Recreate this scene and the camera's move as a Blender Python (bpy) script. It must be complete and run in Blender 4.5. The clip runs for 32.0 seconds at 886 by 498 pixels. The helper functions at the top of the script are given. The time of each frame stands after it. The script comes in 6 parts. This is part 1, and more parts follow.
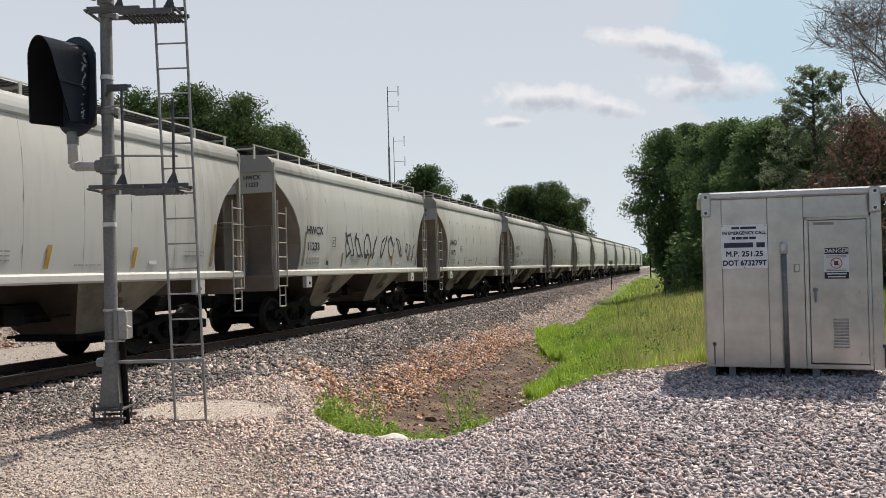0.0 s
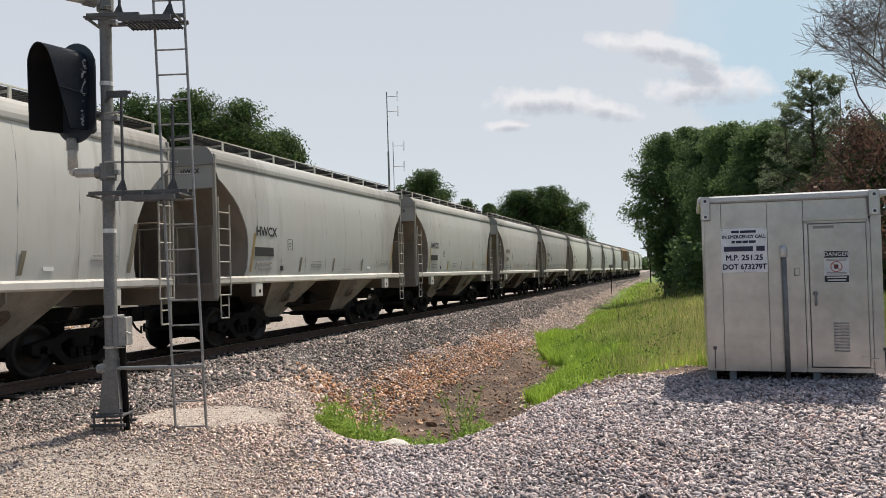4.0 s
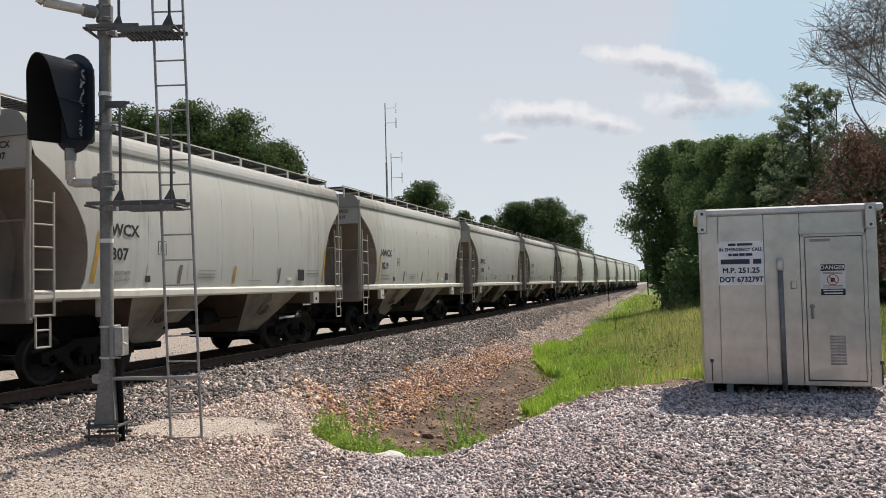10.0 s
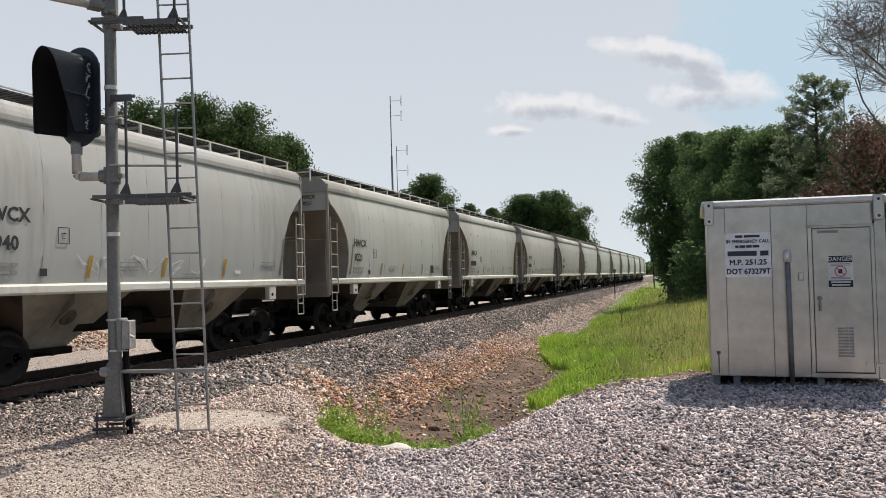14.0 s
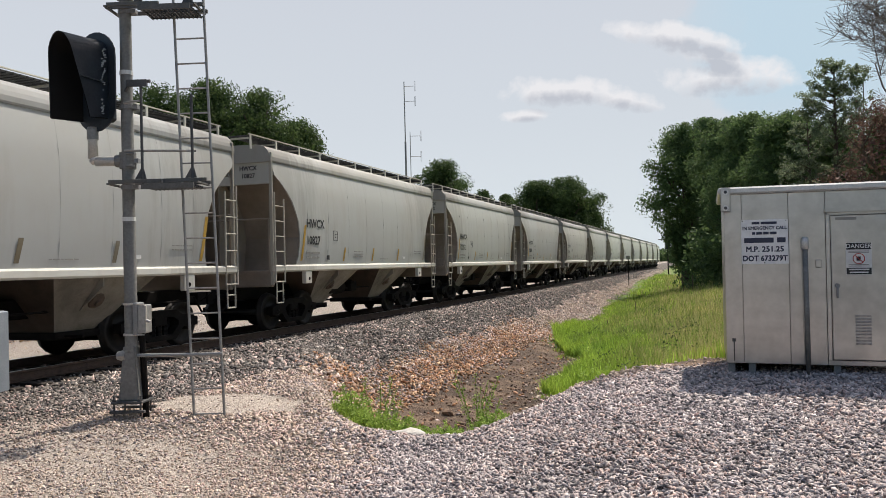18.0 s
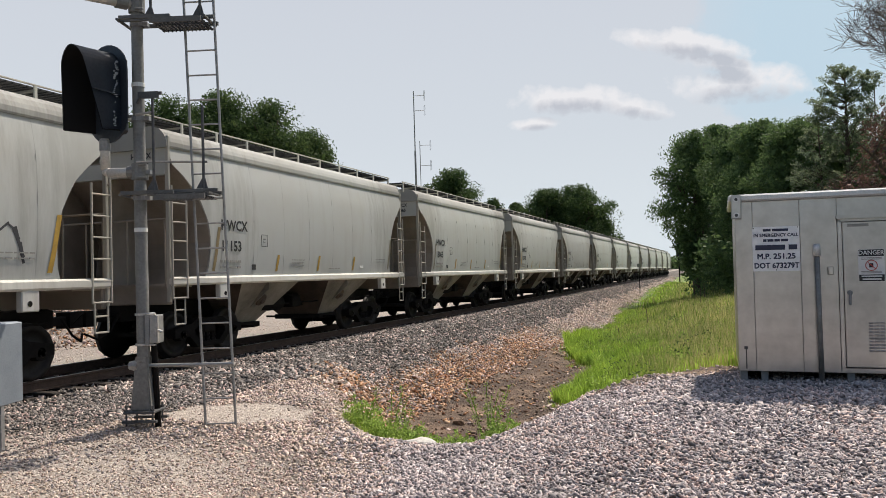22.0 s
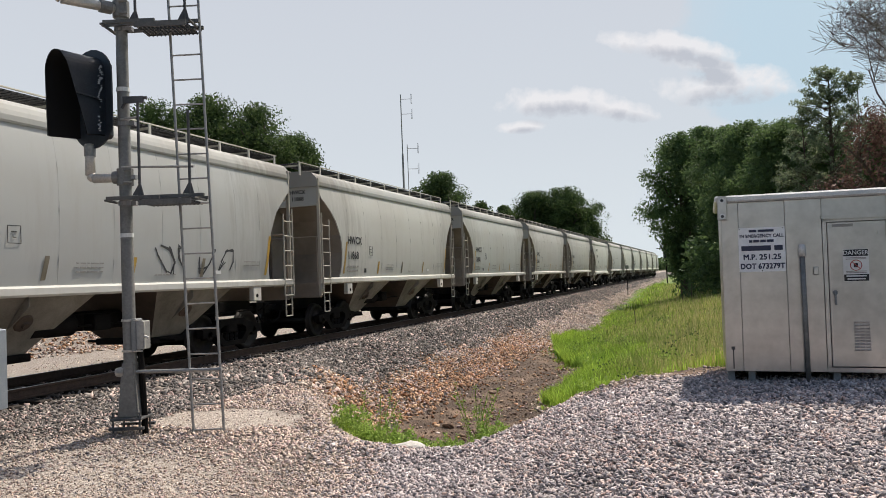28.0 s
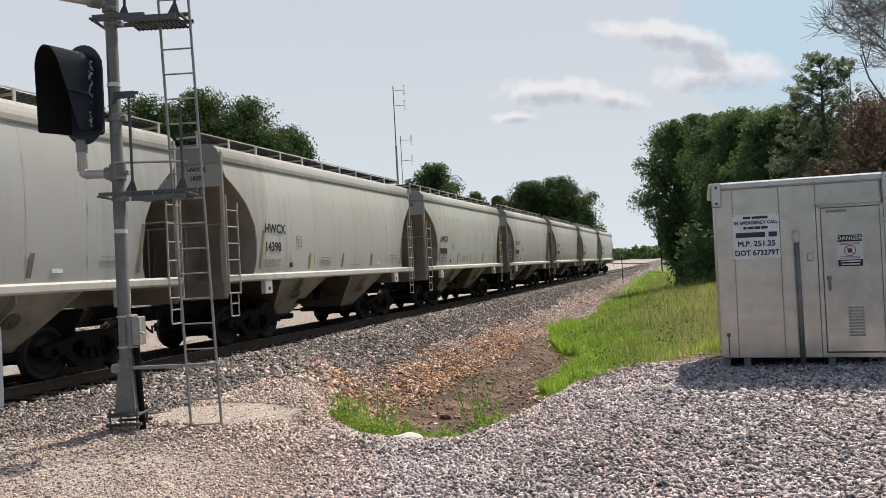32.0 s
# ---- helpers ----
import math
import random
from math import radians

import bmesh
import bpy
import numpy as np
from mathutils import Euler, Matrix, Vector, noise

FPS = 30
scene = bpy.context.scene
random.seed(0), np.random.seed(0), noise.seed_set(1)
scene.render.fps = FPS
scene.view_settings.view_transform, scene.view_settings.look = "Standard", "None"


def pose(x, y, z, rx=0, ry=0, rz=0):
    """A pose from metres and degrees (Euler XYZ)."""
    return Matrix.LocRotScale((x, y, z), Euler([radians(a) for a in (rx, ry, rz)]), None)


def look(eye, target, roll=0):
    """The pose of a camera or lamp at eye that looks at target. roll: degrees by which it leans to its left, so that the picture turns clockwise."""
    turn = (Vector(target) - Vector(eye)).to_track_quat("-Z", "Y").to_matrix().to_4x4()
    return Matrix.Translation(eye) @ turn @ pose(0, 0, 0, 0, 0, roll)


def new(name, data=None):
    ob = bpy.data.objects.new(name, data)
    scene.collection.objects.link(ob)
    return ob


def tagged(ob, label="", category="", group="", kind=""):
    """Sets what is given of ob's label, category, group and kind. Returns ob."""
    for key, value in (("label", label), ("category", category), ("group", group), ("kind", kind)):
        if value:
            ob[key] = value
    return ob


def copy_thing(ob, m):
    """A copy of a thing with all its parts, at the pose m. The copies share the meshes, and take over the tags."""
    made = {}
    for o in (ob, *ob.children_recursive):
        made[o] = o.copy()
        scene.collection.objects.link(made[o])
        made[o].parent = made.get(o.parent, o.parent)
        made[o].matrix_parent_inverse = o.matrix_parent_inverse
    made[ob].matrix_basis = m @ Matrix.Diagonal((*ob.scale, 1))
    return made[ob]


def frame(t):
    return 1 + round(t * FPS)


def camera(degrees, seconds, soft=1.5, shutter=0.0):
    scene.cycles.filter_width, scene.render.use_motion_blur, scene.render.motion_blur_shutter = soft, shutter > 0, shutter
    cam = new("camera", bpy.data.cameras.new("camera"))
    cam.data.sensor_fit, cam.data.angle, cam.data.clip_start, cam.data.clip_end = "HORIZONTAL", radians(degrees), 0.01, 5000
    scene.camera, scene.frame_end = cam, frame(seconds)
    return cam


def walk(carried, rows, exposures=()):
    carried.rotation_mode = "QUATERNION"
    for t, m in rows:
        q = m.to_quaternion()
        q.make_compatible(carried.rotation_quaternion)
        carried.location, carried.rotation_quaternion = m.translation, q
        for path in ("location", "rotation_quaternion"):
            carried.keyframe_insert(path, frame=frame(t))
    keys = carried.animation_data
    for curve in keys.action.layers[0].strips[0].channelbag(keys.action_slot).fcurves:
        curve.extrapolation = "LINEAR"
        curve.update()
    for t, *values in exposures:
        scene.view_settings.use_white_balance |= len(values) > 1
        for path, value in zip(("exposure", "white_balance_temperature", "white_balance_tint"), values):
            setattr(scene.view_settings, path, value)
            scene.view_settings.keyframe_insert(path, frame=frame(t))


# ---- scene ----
# The line runs along y, its middle is x = 0 and its rail top z = 0.38; the camera stands beside the road at x = 11.1.
cam = camera(59.4, 32.0, soft=0.65, shutter=0.0)
# seconds, eye x, y, z, then tilt, lean and turn in degrees
PATH = [
    (0, 11.098, 0.001, 1.95, 91.33, -1.6, 17.11), (0.5, 11.1, 0, 1.95, 91.27, -1.69, 17.09), (1, 11.1, 0, 1.949, 91.19, -1.83, 17.13),
    (1.5, 11.098, 0.001, 1.949, 91.19, -1.88, 17.18), (2, 11.098, 0.001, 1.95, 91.25, -1.81, 17.16), (2.5, 11.099, 0.001, 1.951, 91.38, -1.8, 17.09),
    (3, 11.097, 0.002, 1.952, 91.5, -1.83, 17.03), (3.5, 11.096, 0.002, 1.954, 91.62, -1.84, 17.03), (5.5, 11.1, -0.002, 1.95, 91.7, -1.71, 17.32),
    (6, 11.102, -0.002, 1.951, 91.69, -1.76, 17.32), (6.5, 11.103, -0.003, 1.951, 91.76, -1.71, 17.32), (7, 11.104, -0.006, 1.952, 91.95, -1.62, 17.29),
    (7.5, 11.106, -0.008, 1.953, 92.26, -1.56, 17.21), (8, 11.108, -0.009, 1.954, 92.51, -1.63, 17.07), (8.5, 11.108, -0.01, 1.954, 92.68, -1.78, 16.98),
    (9, 11.106, -0.008, 1.956, 92.66, -1.87, 16.93), (9.5, 11.105, -0.006, 1.955, 92.61, -1.79, 16.9), (10, 11.102, -0.003, 1.954, 92.51, -1.58, 16.88),
    (10.5, 11.101, -0.001, 1.953, 92.46, -1.42, 16.87), (11, 11.098, 0.002, 1.952, 92.38, -1.4, 16.84), (11.5, 11.097, 0.004, 1.951, 92.19, -1.63, 16.84),
    (12, 11.098, 0.006, 1.95, 91.99, -1.9, 16.82), (12.5, 11.098, 0.006, 1.95, 91.77, -2.14, 16.84), (13, 11.096, 0.007, 1.949, 91.71, -2.17, 16.96),
    (13.5, 11.096, 0.005, 1.95, 91.79, -1.99, 17.1), (14, 11.096, 0.004, 1.95, 92, -1.71, 17.31), (14.5, 11.094, 0.003, 1.95, 92.2, -1.49, 17.53),
    (16.5, 11.083, 0.012, 1.949, 91.84, -1.67, 17.68), (17, 11.081, 0.013, 1.948, 91.53, -1.59, 17.81), (17.5, 11.081, 0.013, 1.948, 91.24, -1.48, 18.06),
    (18, 11.081, 0.013, 1.947, 91, -1.5, 18.32), (18.5, 11.083, 0.014, 1.947, 90.8, -1.65, 18.5), (19, 11.087, 0.012, 1.947, 90.67, -1.88, 18.62),
    (19.5, 11.09, 0.009, 1.948, 90.68, -2.05, 18.72), (20, 11.091, 0.008, 1.949, 90.85, -2.06, 18.84), (20.5, 11.091, 0.007, 1.949, 91.1, -1.98, 18.99),
    (21, 11.091, 0.006, 1.949, 91.36, -1.88, 19.03), (21.5, 11.089, 0.005, 1.948, 91.54, -1.82, 19.07), (22, 11.088, 0.004, 1.948, 91.67, -1.79, 19.06),
    (22.5, 11.09, 0.003, 1.948, 91.79, -1.78, 19.05), (23, 11.091, 0.002, 1.949, 91.92, -1.81, 19.05), (23.5, 11.092, 0.002, 1.949, 91.98, -1.9, 18.96),
    (24, 11.094, 0.004, 1.949, 92.02, -2, 18.76), (24.5, 11.095, 0.007, 1.949, 91.95, -2.04, 18.46), (25, 11.095, 0.008, 1.948, 91.89, -2, 18.26),
    (25.5, 11.094, 0.009, 1.948, 91.93, -1.97, 18.16), (27.5, 11.093, 0.01, 1.949, 92.13, -2.04, 18.06), (28, 11.093, 0.008, 1.949, 91.87, -2.26, 18.19),
    (28.5, 11.095, 0.007, 1.95, 91.68, -2.44, 18.3), (29, 11.096, 0.006, 1.951, 91.62, -2.56, 18.32), (29.5, 11.097, 0.005, 1.952, 91.62, -2.65, 18.33),
    (30, 11.095, 0.007, 1.951, 91.6, -2.77, 18.24), (30.5, 11.094, 0.008, 1.952, 91.48, -2.81, 18.19), (31, 11.092, 0.009, 1.951, 91.34, -2.93, 18.06),
    (31.5, 11.091, 0.011, 1.951, 91.21, -3.02, 17.95), (32, 11.089, 0.013, 1.95, 91.21, -3.11, 17.84),
]
walk(cam, [(t, pose(x, y, z, 0, 0, turn) @ pose(0, 0, 0, tilt, 0, 0) @ pose(0, 0, 0, 0, 0, lean))
           for t, x, y, z, tilt, lean, turn in PATH])

# ---- light ----
SUN_UP, SUN_TURN = radians(53.5), radians(17)   # height, and turn from +y towards +x
world = bpy.data.worlds.new("sky")
scene.world = world
world.use_nodes = True
wn = world.node_tree.nodes
sky = wn.new("ShaderNodeTexSky")
sky.sky_type, sky.sun_disc = "NISHITA", False
sky.sun_elevation, sky.sun_rotation = SUN_UP, SUN_TURN
sky.air_density, sky.dust_density, sky.altitude = 1.2, 3.5, 200
world.node_tree.links.new(sky.outputs[0], wn["Background"].inputs[0])
wn["Background"].inputs[1].default_value = 0.125
sun = new("sun", bpy.data.lights.new("sun", "SUN"))
sun.data.energy, sun.data.angle, sun.data.color = 4.9, radians(0.6), (1.0, 0.915, 0.805)
sun_way = Vector((math.sin(SUN_TURN) * math.cos(SUN_UP), math.cos(SUN_TURN) * math.cos(SUN_UP), math.sin(SUN_UP)))
sun.matrix_world = look(sun_way * 100, (0, 0, 0))


# ---- materials ----
def nodes_of(name):
    m = bpy.data.materials.new(name)
    m.use_nodes = True
    nt = m.node_tree
    return m, nt, nt.nodes["Principled BSDF"]


def ramp(nt, fac, stops):
    r = nt.nodes.new("ShaderNodeValToRGB")
    el = r.color_ramp.elements
    while len(el) < len(stops):
        el.new(0.5)
    for e, (p, c) in zip(el, stops):
        e.position, e.color = p, (*c, 1) if len(c) == 3 else c
    nt.links.new(fac, r.inputs[0])
    return r.outputs[0]


def coords(nt, scale=(1, 1, 1), kind="Object"):
    tc = nt.nodes.new("ShaderNodeTexCoord")
    mp = nt.nodes.new("ShaderNodeMapping")
    mp.inputs["Scale"].default_value = scale
    nt.links.new(tc.outputs[kind], mp.inputs[0])
    return mp.outputs[0]


def noise_of(nt, vec, scale, detail=4, rough=0.6):
    n = nt.nodes.new("ShaderNodeTexNoise")
    n.inputs["Scale"].default_value, n.inputs["Detail"].default_value, n.inputs["Roughness"].default_value = scale, detail, rough
    nt.links.new(vec, n.inputs["Vector"])
    return n.outputs["Fac"]


def mixed(nt, fac, a, b, mode="MIX"):
    m = nt.nodes.new("ShaderNodeMix")
    m.data_type, m.blend_type = "RGBA", mode
    for sock, v in ((m.inputs[0], fac), (m.inputs[6], a), (m.inputs[7], b)):
        if isinstance(v, (int, float)):
            sock.default_value = v
        elif isinstance(v, tuple):
            sock.default_value = (*v, 1)
        else:
            nt.links.new(v, sock)
    return m.outputs[2]


def bumped(nt, bsdf, fac, strength, distance):
    b = nt.nodes.new("ShaderNodeBump")
    b.inputs["Strength"].default_value, b.inputs["Distance"].default_value = strength, distance
    nt.links.new(fac, b.inputs["Height"])
    nt.links.new(b.outputs[0], bsdf.inputs["Normal"])


def surface(name, dark, light, scale=6, rough=0.7, metal=0.0, bump=0.3, depth=0.01, grain=60, stretch=(1, 1, 1), vary=0.0):
    """A worn surface: two colours mixed at two scales, grain in the relief, and each piece a little lighter or darker."""
    m, nt, b = nodes_of(name)
    vec = coords(nt, stretch)
    big = noise_of(nt, vec, scale, 5, 0.65)
    fine = noise_of(nt, vec, grain, 3, 0.6)
    col = ramp(nt, big, [(0.32, dark), (0.68, light)])
    col = mixed(nt, 0.35, col, ramp(nt, fine, [(0.3, tuple(c * 0.75 for c in dark)), (0.7, tuple(min(1, c * 1.15) for c in light))]))
    if vary:
        info = nt.nodes.new("ShaderNodeObjectInfo")
        tone = ramp(nt, info.outputs["Random"], [(0, (1 - vary,) * 3), (1, (1, 1, 1))])
        col = mixed(nt, 1.0, col, tone, "MULTIPLY")
    nt.links.new(col, b.inputs["Base Color"])
    b.inputs["Roughness"].default_value, b.inputs["Metallic"].default_value = rough, metal
    if bump:
        bumped(nt, b, fine, bump, depth)
    return m


def plain(name, colour, rough=0.6, metal=0.0):
    m, nt, b = nodes_of(name)
    vec = coords(nt)
    n = noise_of(nt, vec, 9, 3)
    nt.links.new(ramp(nt, n, [(0.25, tuple(c * 0.8 for c in colour)), (0.75, colour)]), b.inputs["Base Color"])
    b.inputs["Roughness"].default_value, b.inputs["Metallic"].default_value = rough, metal
    return m


def island_stones(name, tones, rough=0.85):
    """Stones whose tone changes from stone to stone."""
    m, nt, b = nodes_of(name)
    g = nt.nodes.new("ShaderNodeNewGeometry")
    col = ramp(nt, g.outputs["Random Per Island"], [(i / (len(tones) - 1), c) for i, c in enumerate(tones)])
    vec = coords(nt)
    patch = noise_of(nt, vec, 0.55, 4, 0.6)
    col = mixed(nt, 1.0, col, ramp(nt, patch, [(0.3, (0.88, 0.84, 0.81)), (0.7, (1.2, 1.13, 1.10))]), "MULTIPLY")
    fine = noise_of(nt, vec, 90, 3)
    col = mixed(nt, 0.10, col, ramp(nt, fine, [(0.3, (0.12, 0.11, 0.10)), (0.7, (0.60, 0.55, 0.5))]), "MIX")
    nt.links.new(col, b.inputs["Base Color"])
    b.inputs["Roughness"].default_value = rough
    bumped(nt, b, fine, 0.4, 0.004)
    return m


def leafy(name, dark, light, through_light=0.25):
    m, nt, b = nodes_of(name)
    g = nt.nodes.new("ShaderNodeNewGeometry")
    col = ramp(nt, g.outputs["Random Per Island"], [(0, dark), (0.8, light), (1, tuple(min(1, c * 1.35) for c in light))])
    vec = coords(nt)
    col = mixed(nt, 1.0, col, ramp(nt, noise_of(nt, vec, 0.5, 3), [(0.3, (0.58, 0.66, 0.62)), (0.7, (1.18, 1.12, 1.0))]), "MULTIPLY")
    nt.links.new(col, b.inputs["Base Color"])
    b.inputs["Roughness"].default_value = 0.65
    b.inputs["Specular IOR Level"].default_value = 0.22
    t = nt.nodes.new("ShaderNodeBsdfTranslucent")
    nt.links.new(col, t.inputs["Color"])
    mx = nt.nodes.new("ShaderNodeMixShader")
    mx.inputs[0].default_value = through_light
    nt.links.new(b.outputs[0], mx.inputs[1])
    nt.links.new(t.outputs[0], mx.inputs[2])
    nt.links.new(mx.outputs[0], nt.nodes["Material Output"].inputs["Surface"])
    return m


def aged(name, fresh, worn, rough):
    """Paint that has dulled on some pieces and not on others."""
    m, nt, b = nodes_of(name)
    info = nt.nodes.new("ShaderNodeObjectInfo")
    col = ramp(nt, info.outputs["Random"], [(0.35, fresh), (0.75, worn)])
    dirt = noise_of(nt, coords(nt), 11, 4)
    nt.links.new(mixed(nt, 1.0, col, ramp(nt, dirt, [(0.3, (0.75, 0.73, 0.7)), (0.65, (1, 1, 1))]), "MULTIPLY"), b.inputs["Base Color"])
    b.inputs["Roughness"].default_value = rough
    return m


def hopper_paint(name, base, grime, dirt_amount=1.0):
    """Pale paint with soot that runs down in streaks and a dusty band over the sill."""
    m, nt, b = nodes_of(name)
    info = nt.nodes.new("ShaderNodeObjectInfo")
    vec = coords(nt)
    shift = nt.nodes.new("ShaderNodeVectorMath")
    shift.operation = "ADD"
    joined = nt.nodes.new("ShaderNodeCombineXYZ")
    times = nt.nodes.new("ShaderNodeMath")
    times.operation = "MULTIPLY"
    times.inputs[1].default_value = 90
    nt.links.new(info.outputs["Random"], times.inputs[0])
    nt.links.new(times.outputs[0], joined.inputs[1])
    nt.links.new(vec, shift.inputs[0])
    nt.links.new(joined.outputs[0], shift.inputs[1])
    at = shift.outputs[0]
    stretch = nt.nodes.new("ShaderNodeMapping")
    stretch.inputs["Scale"].default_value = (1.0, 1.5, 0.20)
    nt.links.new(at, stretch.inputs[0])
    streak = noise_of(nt, stretch.outputs[0], 2.2, 6, 0.7)
    cloud = noise_of(nt, at, 0.45, 5, 0.65)
    tone = ramp(nt, info.outputs["Random"], [(0, (0.80, 0.80, 0.80)), (0.5, (0.92, 0.93, 0.90)), (1, (1.0, 0.98, 0.94))])
    col = mixed(nt, 1.0, base, tone, "MULTIPLY")
    col = mixed(nt, ramp(nt, streak, [(0.50, (0, 0, 0)), (0.82, (0.6 * dirt_amount,) * 3)]), col, grime)
    col = mixed(nt, ramp(nt, cloud, [(0.45, (0, 0, 0)), (0.74, (0.42 * dirt_amount,) * 3)]), col, (grime[0] * 1.12, grime[1] * 1.02, grime[2] * 0.92))
    # darker towards the car's two ends, broken up by the streaks; this dims the far cars
    place = nt.nodes.new("ShaderNodeSeparateXYZ")
    nt.links.new(vec, place.inputs[0])
    along = nt.nodes.new("ShaderNodeMath")
    along.operation = "ABSOLUTE"
    nt.links.new(place.outputs[1], along.inputs[0])
    share = nt.nodes.new("ShaderNodeMath")
    share.operation = "MULTIPLY_ADD"
    share.inputs[1].default_value, share.inputs[2].default_value = 0.2, -0.45
    nt.links.new(along.outputs[0], share.inputs[0])
    end_tone = nt.nodes.new("ShaderNodeMath")
    end_tone.operation = "ADD"
    nt.links.new(share.outputs[0], end_tone.inputs[0])
    nt.links.new(streak, end_tone.inputs[1])
    col = mixed(nt, ramp(nt, end_tone.outputs[0], [(0.68, (0, 0, 0)), (1.0, (0.6 * dirt_amount,) * 3)]), col, tuple(c * 0.55 for c in grime))
    nt.links.new(col, b.inputs["Base Color"])
    b.inputs["Roughness"].default_value = 0.75
    b.inputs["Specular IOR Level"].default_value = 0.25
    bumped(nt, b, streak, 0.05, 0.01)
    return m


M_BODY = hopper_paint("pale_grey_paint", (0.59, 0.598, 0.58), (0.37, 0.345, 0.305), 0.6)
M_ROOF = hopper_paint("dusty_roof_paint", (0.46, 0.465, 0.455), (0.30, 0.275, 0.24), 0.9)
# white paint, brightened in its colour for the sun the sill catches
M_SILL = hopper_paint("sunlit_white_paint", (0.78, 0.765, 0.72), (0.46, 0.42, 0.36), 0.6)
M_SLOPE = surface("brown_grimed_steel", (0.17, 0.142, 0.117), (0.31, 0.268, 0.228), 1.2, 0.8, 0.0, 0.2)
# darker than the bay sides: shade on the end walls is in this colour
M_BAY_END = surface("darkened_bay_steel", (0.045, 0.033, 0.026), (0.13, 0.095, 0.072), 1.6, 0.85, 0.0, 0.2)
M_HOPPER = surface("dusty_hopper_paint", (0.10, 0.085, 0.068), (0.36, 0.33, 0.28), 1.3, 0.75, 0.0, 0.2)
# near-black steels: the shade under the cars is put into their colour
M_UNDER = surface("shade_black_steel", (0.006, 0.0055, 0.0055), (0.019, 0.017, 0.016), 4, 0.75, 0.2, 0.3)
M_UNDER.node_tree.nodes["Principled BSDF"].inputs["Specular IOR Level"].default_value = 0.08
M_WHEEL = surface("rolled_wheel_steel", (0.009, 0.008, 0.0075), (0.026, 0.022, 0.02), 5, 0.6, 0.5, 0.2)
M_TREAD = plain("bright_worn_steel", (0.42, 0.41, 0.40), 0.35, 0.9)
M_GRATE = surface("galvanised_grating", (0.04, 0.041, 0.043), (0.10, 0.10, 0.10), 8, 0.6, 0.4, 0.2)
M_LADDER = hopper_paint("ladder_paint", (0.62, 0.61, 0.56), (0.35, 0.30, 0.24), 0.8)
M_BROWN = hopper_paint("faded_brown_paint", (0.31, 0.185, 0.105), (0.42, 0.32, 0.235), 1.0)
M_OFFWHITE = hopper_paint("chalky_white_paint", (0.70, 0.68, 0.63), (0.36, 0.27, 0.19), 0.9)
M_SEAM = plain("grimed_weld", (0.47, 0.47, 0.45), 0.75)
M_INK = plain("black_stencil_paint", (0.025, 0.025, 0.027), 0.6)
M_YELLOW = aged("yellow_reflector", (0.52, 0.32, 0.055), (0.22, 0.19, 0.14), 0.5)
M_SPRAY = plain("dark_spray_paint", (0.05, 0.05, 0.055), 0.7)
M_FAINT = plain("faded_stencil_paint", (0.30, 0.29, 0.27), 0.7)
M_LABEL = plain("white_label", (0.78, 0.78, 0.76), 0.5)
M_SIGN = plain("white_enamel", (0.92, 0.92, 0.91), 0.4)
M_RAIL = surface("rusty_rail_steel", (0.045, 0.028, 0.02), (0.11, 0.07, 0.05), 7, 0.75, 0.2, 0.3)
M_TIE = surface("creosoted_timber", (0.025, 0.019, 0.015), (0.075, 0.058, 0.045), 3, 0.9, 0, 0.5, 0.01, 50, (1, 6, 1), 0.35)
M_GALV = surface("galvanised_steel", (0.23, 0.23, 0.225), (0.36, 0.355, 0.345), 5, 0.5, 0.35, 0.08, 0.004, 30)
M_GALV_LIGHT = surface("bright_galvanised_pipe", (0.42, 0.40, 0.37), (0.62, 0.59, 0.55), 4, 0.45, 0.3, 0.1, 0.004)
M_HOOD = surface("black_signal_paint", (0.013, 0.017, 0.023), (0.030, 0.038, 0.049), 3, 0.42, 0.0, 0.08, 0.003, 30)
# lighter copy of the signal black: the sky's sheen is put into it
M_HOOD_LIT = surface("sky_lit_signal_paint", (0.030, 0.037, 0.047), (0.062, 0.075, 0.090), 2.5, 0.5, 0.0, 0.08, 0.003, 30)
M_LINING = plain("matt_black_lining", (0.004, 0.004, 0.005), 0.9)
# pale tone that imitates sun falling through the platform grating
M_FLECK = plain("sun_fleck_tone", (0.30, 0.32, 0.34), 0.7)
M_MAST = surface("weathered_mast_steel", (0.14, 0.137, 0.13), (0.25, 0.243, 0.23), 5, 0.55, 0.25, 0.08, 0.004, 30)
M_DECK = surface("tarnished_deck_steel", (0.085, 0.082, 0.077), (0.17, 0.165, 0.155), 5, 0.6, 0.3, 0.1)
M_CABINET = surface("blue_grey_cabinet_paint", (0.19, 0.22, 0.255), (0.29, 0.325, 0.365), 2.5, 0.5, 0.2, 0.05, 0.003)
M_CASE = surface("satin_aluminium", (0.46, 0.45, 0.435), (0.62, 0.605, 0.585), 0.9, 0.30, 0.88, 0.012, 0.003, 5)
# paler copy of the wall aluminium: sunlight is put into its colour
M_CASE_TOP = surface("sun_toned_aluminium", (0.55, 0.55, 0.54), (0.72, 0.72, 0.70), 3, 0.4, 0.4, 0.05, 0.003)
M_STEEL_GREY = surface("grey_painted_steel", (0.17, 0.175, 0.18), (0.28, 0.285, 0.29), 4, 0.55, 0.2, 0.1)
M_DARK_STEEL = surface("weathered_dark_steel", (0.055, 0.055, 0.057), (0.12, 0.12, 0.122), 6, 0.6, 0.4, 0.15)
M_BARK = surface("rough_bark", (0.05, 0.038, 0.028), (0.13, 0.10, 0.08), 5, 0.9, 0, 0.8, 0.03, 22, (3, 3, 0.6))
